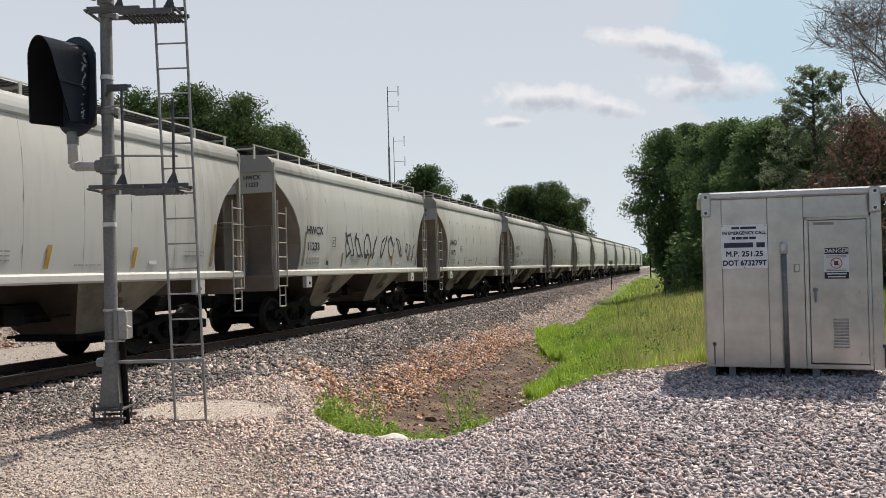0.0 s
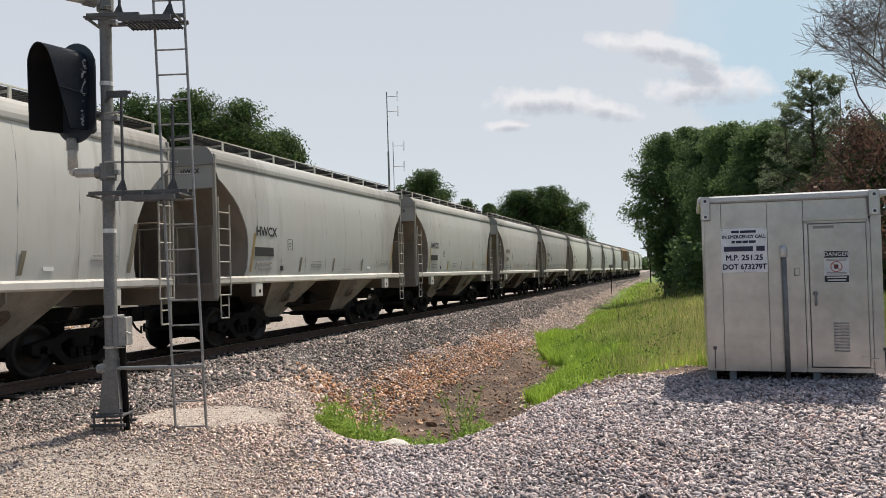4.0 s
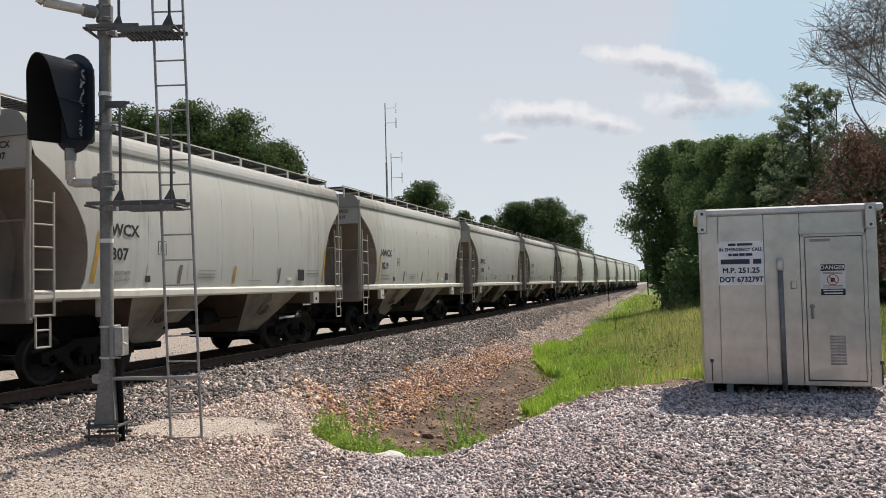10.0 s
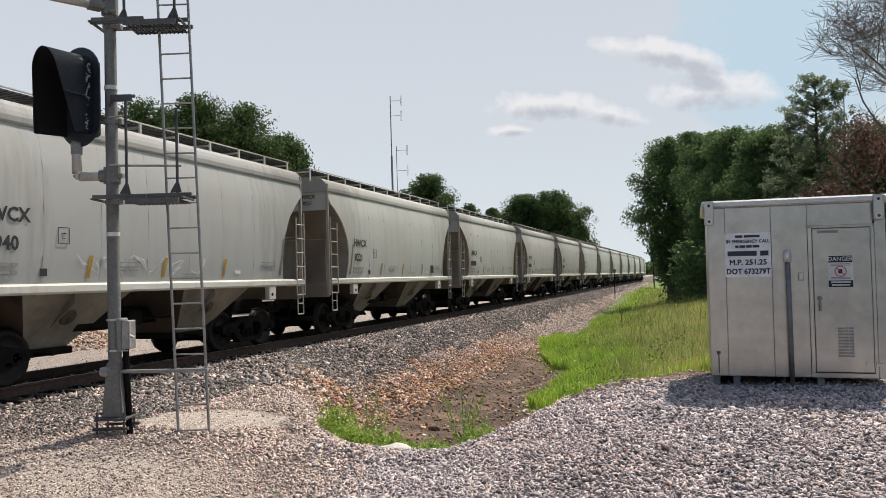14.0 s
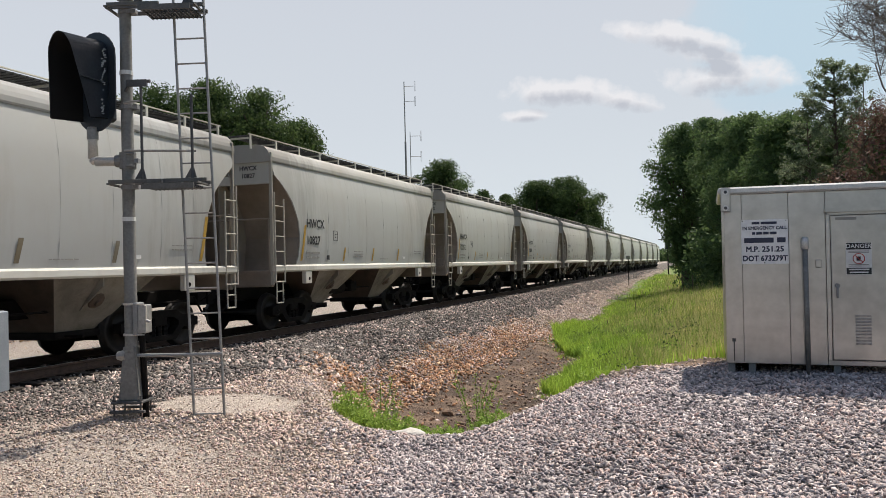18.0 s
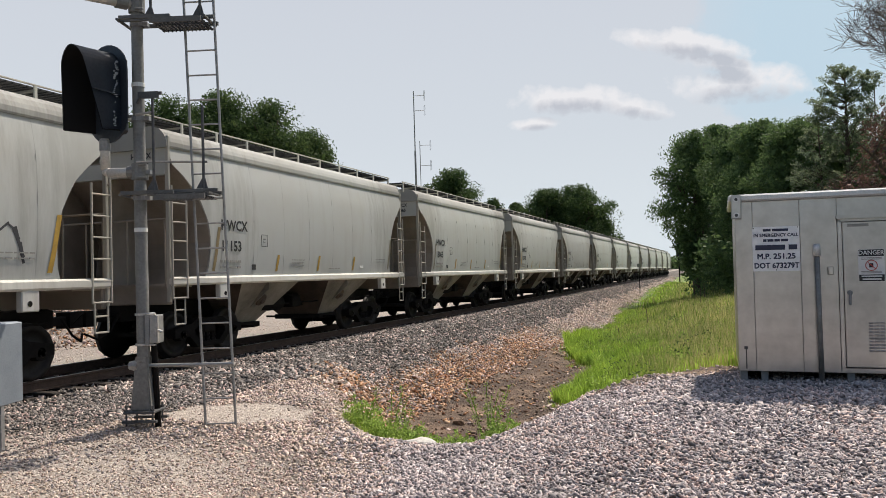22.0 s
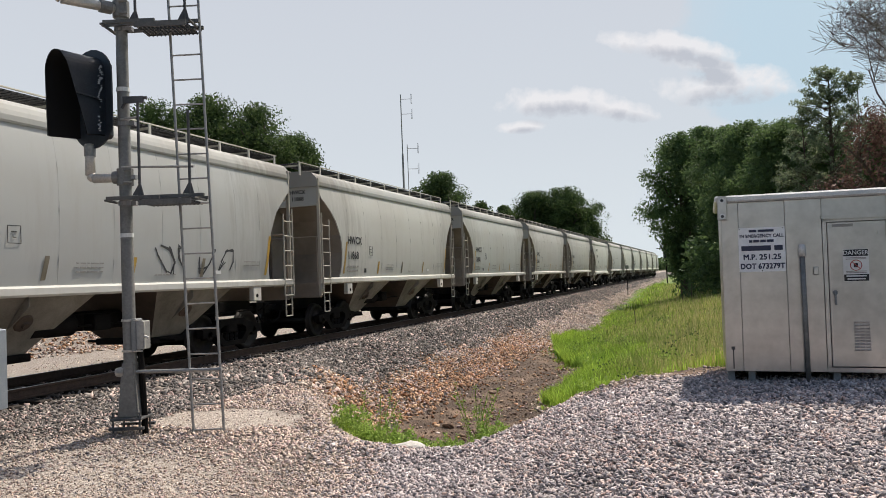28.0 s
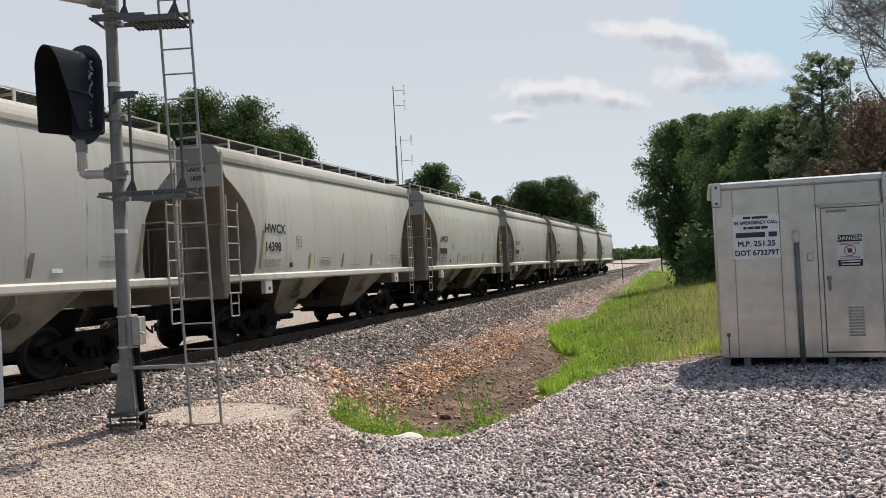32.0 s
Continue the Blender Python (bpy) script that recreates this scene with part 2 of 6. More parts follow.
M_TWIG = surface("brown_twigs", (0.12, 0.095, 0.09), (0.23, 0.185, 0.175), 5, 0.9, 0, 0.3)
M_LEAF = leafy("summer_leaves", (0.038, 0.068, 0.025), (0.105, 0.158, 0.058), 0.4)
M_LEAF_DEEP = leafy("deep_green_leaves", (0.088, 0.138, 0.062), (0.145, 0.218, 0.088), 0.42)
M_NEEDLE = leafy("pine_needles", (0.12, 0.16, 0.11), (0.27, 0.32, 0.21), 0.5)
M_LEAF_RED = leafy("reddish_brown_leaves", (0.085, 0.052, 0.046), (0.22, 0.13, 0.115), 0.4)
M_GRASS = leafy("fresh_grass", (0.23, 0.35, 0.045), (0.46, 0.62, 0.12), 0.45)
M_GRASS_DIM = leafy("meadow_grass", (0.13, 0.19, 0.04), (0.34, 0.43, 0.11), 0.4)
M_HAY = leafy("seeding_grass", (0.32, 0.31, 0.12), (0.58, 0.53, 0.27), 0.4)
M_WEED = leafy("broad_weed_leaves", (0.20, 0.31, 0.06), (0.43, 0.57, 0.15), 0.45)
M_SOIL_CLOD = island_stones("crumbled_soil", [(0.09, 0.058, 0.04), (0.19, 0.125, 0.082), (0.12, 0.08, 0.054), (0.30, 0.21, 0.14)])
GREY_STONES = [(0.08, 0.077, 0.084), (0.50, 0.46, 0.46), (0.20, 0.188, 0.20), (0.84, 0.775, 0.76), (0.12, 0.115, 0.125), (0.60, 0.51, 0.49), (0.33, 0.31, 0.318)]
TAN_STONES = [(0.17, 0.13, 0.10), (0.64, 0.53, 0.42), (0.36, 0.30, 0.25), (0.86, 0.76, 0.64), (0.23, 0.17, 0.125), (0.64, 0.51, 0.41), (0.45, 0.39, 0.33)]
PINK_STONES = [(0.24, 0.165, 0.15), (0.70, 0.54, 0.485), (0.18, 0.155, 0.155), (0.86, 0.73, 0.66), (0.46, 0.32, 0.28), (0.64, 0.55, 0.50)]
RUST_STONES = [(0.10, 0.045, 0.022), (0.56, 0.28, 0.115), (0.20, 0.11, 0.06), (0.78, 0.55, 0.34), (0.36, 0.145, 0.055), (0.12, 0.10, 0.09), (0.48, 0.33, 0.20)]
M_STONE = island_stones("grey_crushed_stone", GREY_STONES)
M_BALLAST = island_stones("dark_ballast_stone", [(0.024, 0.024, 0.024), (0.19, 0.176, 0.162), (0.05, 0.048, 0.048), (0.47, 0.435, 0.40), (0.032, 0.031, 0.031), (0.25, 0.212, 0.18), (0.095, 0.09, 0.085)])
M_STONE_TAN = island_stones("tan_crushed_stone", TAN_STONES)
M_STONE_PINK = island_stones("pink_crushed_stone", PINK_STONES)
M_STONE_RUST = island_stones("rust_stained_stone", RUST_STONES)


# ---- shapes ----
def part(name, bm, material, parent=None, label=""):
    """Links a bmesh (or a mesh made before) as one mesh object under a thing or a part."""
    if isinstance(bm, bmesh.types.BMesh):
        me = bpy.data.meshes.new(name)
        bm.to_mesh(me)
        bm.free()
        me.materials.append(material)
    else:
        me = bm
    ob = new(name, me)
    if parent is not None:
        ob.parent = parent
    if label:
        ob["label"] = label
    return ob


def smooth(ob):
    ob.data.polygons.foreach_set("use_smooth", [True] * len(ob.data.polygons))
    return ob


def box(bm, x0, x1, y0, y1, z0, z1, bevel=0.0, m=None):
    c = [bm.verts.new((x, y, z)) for x in (x0, x1) for y in (y0, y1) for z in (z0, z1)]
    fs = [bm.faces.new([c[i] for i in q]) for q in ((0, 1, 3, 2), (4, 6, 7, 5), (0, 4, 5, 1), (2, 3, 7, 6), (0, 2, 6, 4), (1, 5, 7, 3))]
    if bevel:
        r = bmesh.ops.bevel(bm, geom=list({e for f in fs for e in f.edges}), offset=bevel, segments=1, affect="EDGES")
        c = list({v for f in r["faces"] for v in f.verts} | {v for v in c if v.is_valid})
    if m is not None:
        for v in c:
            v.co = m @ v.co
    return bm


def rod(bm, a, b, r, r2=None, n=8):
    """A round bar from a to b."""
    a, b = Vector(a), Vector(b)
    r2 = r if r2 is None else r2
    way = (b - a).normalized()
    side = way.orthogonal().normalized()
    up = way.cross(side)
    rings = []
    for p, rad in ((a, r), (b, r2)):
        rings.append([bm.verts.new(p + (side * math.cos(k * math.tau / n) + up * math.sin(k * math.tau / n)) * rad) for k in range(n)])
    for k in range(n):
        bm.faces.new((rings[0][k], rings[0][(k + 1) % n], rings[1][(k + 1) % n], rings[1][k]))
    bm.faces.new(rings[0][::-1])
    bm.faces.new(rings[1])
    return bm


def chain(bm, pts, r, n=8):
    for a, b in zip(pts, pts[1:]):
        rod(bm, a, b, r, n=n)
    return bm


def lathe(bm, profile, axis, centre, n=20):
    """A turned shape: (distance along axis, radius) pairs round an axis 'x' or 'z'."""
    cx = Vector(centre)
    rings = []
    for d, r in profile:
        ring = []
        for k in range(n):
            a = k * math.tau / n
            p = Vector((d, r * math.cos(a), r * math.sin(a))) if axis == "x" else Vector((r * math.cos(a), r * math.sin(a), d))
            ring.append(bm.verts.new(cx + p))
        rings.append(ring)
    for p, q in zip(rings, rings[1:]):
        for k in range(n):
            bm.faces.new((p[k], p[(k + 1) % n], q[(k + 1) % n], q[k]))
    bm.faces.new(rings[0][::-1])
    bm.faces.new(rings[-1])
    return bm


def bmnew():
    return bmesh.new()


def extrude_poly(bm, pts, offset):
    """A plate: a closed outline and its copy moved by offset."""
    a = [bm.verts.new(p) for p in pts]
    b = [bm.verts.new(Vector(p) + Vector(offset)) for p in pts]
    bm.faces.new(a)
    bm.faces.new(b[::-1])
    for k in range(len(a)):
        j = (k + 1) % len(a)
        bm.faces.new((a[j], a[k], b[k], b[j]))
    bmesh.ops.recalc_face_normals(bm, faces=bm.faces[:])
    return bm


def mesh_of(name, verts, faces, material):
    me = bpy.data.meshes.new(name)
    me.from_pydata(verts, [], faces)
    me.materials.append(material)
    return me


def big_mesh(name, verts, faces, material):
    """A mesh from numpy arrays, all faces with the same number of corners."""
    me = bpy.data.meshes.new(name)
    n = faces.shape[1]
    me.vertices.add(len(verts))
    me.vertices.foreach_set("co", verts.astype(np.float32).ravel())
    me.loops.add(faces.size)
    me.loops.foreach_set("vertex_index", faces.astype(np.int32).ravel())
    me.polygons.add(len(faces))
    me.polygons.foreach_set("loop_start", np.arange(0, faces.size, n, dtype=np.int32))
    me.update(calc_edges=True)
    me.validate()
    me.materials.append(material)
    return me


def text_mesh(words, size, material, bold=0.022, thick=0.0):
    cu = bpy.data.curves.new("words", "FONT")
    cu.body, cu.size, cu.align_x, cu.align_y, cu.resolution_u, cu.offset = words, size, "CENTER", "CENTER", 2, size * bold
    ob = bpy.data.objects.new("words", cu)
    me = bpy.data.meshes.new_from_object(ob)
    bpy.data.objects.remove(ob)
    bpy.data.curves.remove(cu)
    me.materials.clear()
    me.materials.append(material)
    if thick:
        # heavier strokes: the letters again, a little aside and a hair higher
        bm = bmesh.new()
        for k, (dx, dy) in enumerate(((-1, -1), (1, -1), (-1, 1), (1, 1))):
            n = len(bm.verts)
            bm.from_mesh(me)
            bm.verts.ensure_lookup_table()
            for v in bm.verts[n:]:
                v.co += Vector((dx * thick * size, dy * thick * size, k * 0.0004))
        bm.to_mesh(me)
        bm.free()
    return me


def thing(name, m, label, category, group="", kind=""):
    ob = new(name)
    ob.empty_display_size = 0.2
    ob.matrix_world = m
    return tagged(ob, label, category, group, kind)


# ---- ground ----
def step(a, b, v):
    t = np.clip((v - a) / (b - a), 0, 1)
    return t * t * (3 - 2 * t)


def ripple(x, y, wave, seed):
    """Smooth uneven ground from a few crossed waves."""
    rng = np.random.RandomState(seed)
    out = np.zeros_like(x)
    for k in range(5):
        a, p = rng.uniform(0, math.tau), rng.uniform(0, math.tau)
        w = math.tau / (wave * rng.uniform(0.6, 1.6))
        out = out + np.sin((x * math.cos(a) + y * math.sin(a)) * w + p)
    return out / 5


def ground_z(x, y):
    x, y = np.asarray(x, float), np.asarray(y, float)
    along = np.clip(y - 14.5, 0, 170)
    x = x - 0.01134 * along
    # the embankment falls from the ballast to the ditch, and the land rises again beyond it
    ditch = np.interp(x, [-80, -30, -9, -4.4, -2.2, 1.8, 2.2, 4.9, 6.8, 8.2, 10.0, 12.5, 20, 60],
                      [0.6, 0.0, -0.25, -0.25, 0.16, 0.16, 0.12, -0.85, -1.02, -0.75, -0.35, -0.15, 0.1, 0.6])
    fill = np.interp(x, [-80, -30, -9, -4.4, -2.2, 1.8, 2.4, 4.2, 5.4, 6.5, 8.4, 9.0, 11.0, 14.0, 60],
                     [0.6, 0.0, -0.25, -0.25, 0.16, 0.16, 0.14, 0.20, 0.12, -0.02, -0.02, 0.08, 0.32, 0.45, 0.6])
    lip = np.interp(x, [3, 4.4, 5.2, 6.0, 6.55, 7.05, 7.8, 8.4, 8.65, 8.9, 9.1, 9.4, 10.8, 12.5], [15, 12.2, 10.6, 9.3, 8.6, 8.15, 7.95, 8.1, 8.6, 9.2, 9.8, 11.0, 12.4, 14])
    k = step(0, 3.3, y - lip)
    z = fill * (1 - k) + ditch * k
    pad = step(8.7, 11.0, x) * (1 - step(10.6, 13.2, y)) * step(4.5, 9.0, y)
    z = z + pad * np.maximum(0.44 + 0.025 * np.clip(x - 11.4, 0, 2.5) - z, 0)
    z = z + 1.35 * np.exp(-((x + 10.4) / 1.9) ** 2 - ((y - 21.4) / 2.4) ** 2)
    far = step(60, 130, y)
    z = z * (1 - 0.35 * far)
    rough_here = step(2.0, 3.4, np.abs(x))
    z = z - 0.0035 * along
    return z + rough_here * (0.03 * ripple(x, y, 1.3, 3) + 0.05 * ripple(x, y, 5.0, 4)) + (0.25 * ripple(x, y, 40, 5)) * step(30, 90, np.abs(x))


def grass_edge(y):
    return np.interp(y, [0, 12.2, 12.9, 14.2, 15.9, 19, 21.5, 24, 27.5, 31, 36, 40, 52, 87, 125, 2000], [60, 60, 10.3, 8.5, 7.8, 8.2, 8.0, 7.0, 6.0, 5.3, 5.8, 5.9, 5.2, 4.5, 4.6, 5.2])


def cover(x, y):
    """Shares of grass, bare soil and grey stone on the ground."""
    x, y = np.asarray(x, float), np.asarray(y, float)
    wob = 0.35 * ripple(x, y, 1.6, 11) + 0.3 * ripple(x, y, 4.0, 12)
    grass = step(-0.25, 0.35, x - grass_edge(y) + wob) + step(34, 44, -x + 2 * wob)
    soil = step(5.0, 5.8, x + 0.7 * wob) * step(9.6, 10.9, y - 0.3 * np.abs(x - 7.3) + wob) * (1 - step(26, 40, y)) * (1 - np.clip(grass, 0, 1))
    
    grey = step(7.2, 8.8, x + 0.30 * (y - 6) + wob) * (1 - step(18, 26, y)) * (1 - np.clip(grass, 0, 1)) * (1 - soil)
    return np.clip(grass, 0, 1), soil, grey


def pad(x, y):
    """Share of fine pale grit spread round the signal's foot."""
    wob = 0.18 * ripple(x, y, 0.7, 16) + 0.12 * ripple(x, y, 1.7, 17)
    d = np.hypot((x - 5.05) / 1.12, (y - 9.02) / 0.88 - 0.25 * (x - 5.05)) + wob
    return 1 - step(0.74, 1.02, d)


def sandy(x, y):
    """Share of fine pale grit: round the signal's foot and worn through the near gravel."""
    wob = 0.4 * ripple(x, y, 1.1, 14) + 0.4 * ripple(x, y, 3.0, 15)
    worn = (1 - step(6.2, 8.8, x + 0.35 * y - 2)) * (1 - step(7.0, 8.4, y)) * step(2.6, 3.4, x)
    behind = 0.6 * step(3.3, 4.4, -x + 0.4 * wob) * (1 - step(24, 34, -x))
    return np.clip(pad(x, y) + behind + np.clip(0.9 * worn + 0.5 * wob * worn, 0, 0.95), 0, 1)


def make_ground():
    xs = np.unique(np.concatenate([np.linspace(-14, 20, 205), -14 - np.geomspace(0.3, 1500, 34), 22 + np.geomspace(0.3, 1500, 34)]))
    ys = np.unique(np.concatenate([np.linspace(-4, 44, 241), -4 - np.geomspace(0.4, 600, 20), 46 + np.geomspace(0.4, 2800, 60)]))
    gx, gy = np.meshgrid(xs, ys)
    gz = ground_z(gx, gy)
    nx, ny = len(xs), len(ys)
    idx = np.arange(nx * ny).reshape(ny, nx)
    quads = np.stack([idx[:-1, :-1], idx[:-1, 1:], idx[1:, 1:], idx[1:, :-1]], -1).reshape(-1, 4)
    m, nt, b = nodes_of("stony_ground")
    me = big_mesh("ground", np.stack([gx, gy, gz], -1).reshape(-1, 3), quads, m)
    grass, soil, grey = cover(gx.ravel(), gy.ravel())
    layer = me.color_attributes.new("cover", "FLOAT_COLOR", "POINT")
    layer.data.foreach_set("color", np.stack([grass, soil, grey, np.ones_like(grass)], -1).astype(np.float32).ravel())
    grit = me.attributes.new("grit", "FLOAT", "POINT")
    grit.data.foreach_set("value", sandy(gx.ravel(), gy.ravel()).astype(np.float32))
    at = nt.nodes.new("ShaderNodeAttribute")
    at.attribute_name = "cover"
    gat = nt.nodes.new("ShaderNodeAttribute")
    gat.attribute_name = "grit"
    sep = nt.nodes.new("ShaderNodeSeparateColor")
    nt.links.new(at.outputs["Color"], sep.inputs[0])
    vec = coords(nt)
    vor = nt.nodes.new("ShaderNodeTexVoronoi")
    vor.inputs["Scale"].default_value = 17
    nt.links.new(vec, vor.inputs["Vector"])
    cell = nt.nodes.new("ShaderNodeSeparateColor")
    nt.links.new(vor.outputs["Color"], cell.inputs[0])
    fine = noise_of(nt, vec, 35, 5, 0.7)
    big = noise_of(nt, vec, 0.9, 6, 0.72)
    # kept dark: shade in the gaps between stones is put into both colours
    tan = ramp(nt, cell.outputs[0], [(0, (0.045, 0.038, 0.032)), (0.5, (0.095, 0.08, 0.067)), (1, (0.21, 0.18, 0.155))])
    grey_c = ramp(nt, cell.outputs[0], [(0, (0.035, 0.033, 0.035)), (0.5, (0.085, 0.08, 0.082)), (1, (0.2, 0.188, 0.188))])
    soil_c = ramp(nt, big, [(0.36, (0.042, 0.027, 0.019)), (0.50, (0.105, 0.067, 0.045)), (0.63, (0.30, 0.20, 0.135))])
    soil_c = mixed(nt, 0.3, soil_c, ramp(nt, fine, [(0.35, (0.04, 0.027, 0.02)), (0.7, (0.26, 0.18, 0.12))]))
    turf = ramp(nt, big, [(0.3, (0.10, 0.16, 0.03)), (0.55, (0.18, 0.26, 0.05)), (0.75, (0.26, 0.29, 0.085))])
    turf = mixed(nt, 0.35, turf, ramp(nt, fine, [(0.3, (0.03, 0.05, 0.012)), (0.7, (0.2, 0.26, 0.07))]))
    col = mixed(nt, sep.outputs[2], tan, grey_c)
    grit_c = ramp(nt, fine, [(0.3, (0.20, 0.17, 0.14)), (0.5, (0.42, 0.37, 0.315)), (0.7, (0.64, 0.58, 0.50))])
    pebble = nt.nodes.new("ShaderNodeTexVoronoi")
    pebble.inputs["Scale"].default_value = 48
    nt.links.new(vec, pebble.inputs["Vector"])
    pebble_c = nt.nodes.new("ShaderNodeSeparateColor")
    nt.links.new(pebble.outputs["Color"], pebble_c.inputs[0])
    chips = ramp(nt, pebble_c.outputs[0], [(0, (0.20, 0.155, 0.13)), (0.3, (0.46, 0.375, 0.31)), (0.7, (0.70, 0.59, 0.50)), (1, (0.90, 0.81, 0.72))])
    grit_c = mixed(nt, 0.65, grit_c, chips)
    col = mixed(nt, gat.outputs["Fac"], col, grit_c)
    col = mixed(nt, sep.outputs[1], col, soil_c)
    col = mixed(nt, sep.outputs[0], col, turf)
    nt.links.new(col, b.inputs["Base Color"])
    b.inputs["Roughness"].default_value = 0.95
    bumped(nt, b, fine, 0.9, 0.05)
    ob = smooth(new("ground", me))
    tagged(ob, "uneven ground of crushed stone, bare soil and grass", "ground", kind="structure")


make_ground()


def stone_field(name, x, y, size, material, label, sink=0.25, seed=1):
    """Angular stones of their own shape at the given places, in one mesh."""
    rng = np.random.RandomState(seed)
    n = len(x)
    corner = np.array([(1, 0, 0), (-1, 0, 0), (0, 1, 0), (0, -1, 0), (0, 0, 1), (0, 0, -1)], float)
    v = corner[None] * rng.uniform(0.7, 1.12, (n, 6, 1)) + rng.uniform(-0.32, 0.32, (n, 6, 3))
    v *= (size[:, None] * rng.uniform(0.55, 1.0, (n, 3)) * np.array((1.4, 1.08, 0.58)))[:, None, :] * 0.69
    q = rng.normal(size=(n, 4)) * np.array((1, 0.30, 0.30, 1))
    q /= np.linalg.norm(q, axis=1)[:, None]
    w, a, b, c = q.T
    rot = np.stack([np.stack([1 - 2 * (b * b + c * c), 2 * (a * b - c * w), 2 * (a * c + b * w)], -1),
                    np.stack([2 * (a * b + c * w), 1 - 2 * (a * a + c * c), 2 * (b * c - a * w)], -1),
                    np.stack([2 * (a * c - b * w), 2 * (b * c + a * w), 1 - 2 * (a * a + b * b)], -1)], 1)
    v = np.einsum("nij,nkj->nki", rot, v)
    z = ground_z(x, y) + size * (0.5 - sink) * rng.uniform(0.0, 1.5, n)
    v += np.stack([x, y, z], -1)[:, None, :]
    tri = np.array([(0, 2, 4), (2, 1, 4), (1, 3, 4), (3, 0, 4), (2, 0, 5), (1, 2, 5), (3, 1, 5), (0, 3, 5)])
    faces = (np.arange(n)[:, None, None] * 6 + tri[None]).reshape(-1, 3)
    ob = new(name, big_mesh(name, v.reshape(-1, 3), faces, material))
    return tagged(ob, label, "gravel", kind="stuff")


def scatter_stones():
    rng = np.random.RandomState(7)
    xs, ys, ss = [], [], []

    def sow(x0, x1, y0, y1, per_m2, small, large, keep=None):
        n = int((x1 - x0) * (y1 - y0) * per_m2)
        x, y = rng.uniform(x0, x1, n), rng.uniform(y0, y1, n)
        s = rng.uniform(small, large, n)
        if keep is not None:
            k = keep(x, y)
            x, y, s = x[k], y[k], s[k]
        xs.append(x), ys.append(y), ss.append(s)

    def wedge(near, far):
        # the ground in front of the road, between two distances from it
        def keep(x, y):
            d, a = np.hypot(x - 11.1, y), np.degrees(np.arctan2(x - 11.1, y))
            return (d > near) & (d < far) & (a > -52) & (a < 18)
        return keep

    sow(0, 15, 2.5, 9.5, 2050, 0.022, 0.050, wedge(4.6, 8.2))
    sow(-1, 17, 3, 15, 950, 0.028, 0.060, wedge(8.2, 13.5))
    sow(1.3, 8.5, 8, 33, 330, 0.046, 0.100, wedge(13.5, 32))
    sow(1.3, 7.0, 24, 80, 130, 0.06, 0.11, wedge(32, 85))
    sow(1.3, 6.6, 78, 150, 30, 0.10, 0.18)
    sow(-3.4, 1.5, 2, 34, 90, 0.05, 0.09)
    sow(-14, -3.4, 4, 34, 16, 0.03, 0.08)
    sow(-13.5, -7.5, 17.5, 25.5, 170, 0.05, 0.16, lambda x, y: np.hypot((x + 10.4) / 2.9, (y - 21.4) / 3.6) < 1)
    x, y, s = np.concatenate(xs), np.concatenate(ys), np.concatenate(ss)
    grass, soil, grey = cover(x, y)
    r = rng.uniform(0, 1, len(x))
    keep = (r > grass * 0.97) & (rng.uniform(0, 1, len(x)) > soil * 0.965)
    keep &= rng.uniform(0, 1, len(x)) > np.maximum(sandy(x, y) * 0.55, 0.93 * pad(x, y))
    s = s * (1 - 0.4 * sandy(x, y))
    x, y, s, soil, grey = x[keep], y[keep], s[keep], soil[keep], grey[keep]
    pick = rng.uniform(0, 1, len(x)) + 0.25 * ripple(x, y, 2.2, 21)
    ballast = (x + 0.5 * ripple(x, y, 2.5, 23) < 4.25 - 0.25 * np.clip(9 - y, 0, 6) - 0.35 * step(13, 22, y)) & (x > -3.5)
    mound = np.exp(-((x + 10.4) / 2.6) ** 2 - ((y - 21.4) / 3.2) ** 2)
    rust = np.clip(2 * mound, 0, 1) + step(3.3, 4.7, x + 0.6 * ripple(x, y, 3, 22)) * (1 - step(6.6, 8.5, x)) * step(11.0, 14.0, y + 0.6 * (x - 5)) * (1 - step(26, 36, y))
    s = np.where(ballast & (y < 16), s * 1.06, s)
    kind = np.where((pick < rust * 0.85) & (rust > 0.05), 3, np.where((pick < 0.86) & ballast, 4, np.where(pick < 0.12 + 0.72 * grey, 0, np.where(pick < 0.70, 1, 2))))
    for k, (name, mat, label) in enumerate((("grey_gravel", M_STONE, "loose grey crushed stone lying on the ground"),
                                            ("tan_gravel", M_STONE_TAN, "loose tan crushed stone lying on the ground"),
                                            ("pink_gravel", M_STONE_PINK, "loose pinkish crushed stone lying on the ground"),
                                            ("rusty_gravel", M_STONE_RUST, "rust-stained crushed stone along the ballast foot"),
                                            ("ballast", M_BALLAST, "dark angular ballast stone on the track shoulder"))):
        i = kind == k
        stone_field(name, x[i], y[i], s[i], mat, label, seed=31 + k)
    n = 9000
    x, y = rng.uniform(4.6, 10, n), rng.uniform(9.2, 30, n)
    k = rng.uniform(0, 1, n) < cover(x, y)[1] * (0.55 + 0.6 * ripple(x, y, 1.7, 61))
    stone_field("soil_clods", x[k], y[k], 0.018 + 0.065 * rng.uniform(0, 1, int(k.sum())) ** 3, M_SOIL_CLOD, "crumbled clods of dark brown soil in the ditch", seed=77)


scatter_stones()


# ---- line ----
RAIL = 0.38         # height of the rail top


BEND, RADIUS = 152.0, 380.0     # beyond this the line curves away from the road
LINE = pose(0, 14.5, 0, 0, 0, -0.65) @ pose(0, 0, 0, -0.2) @ pose(0, -14.5, 0)      # a hair off the y axis, and falling gently


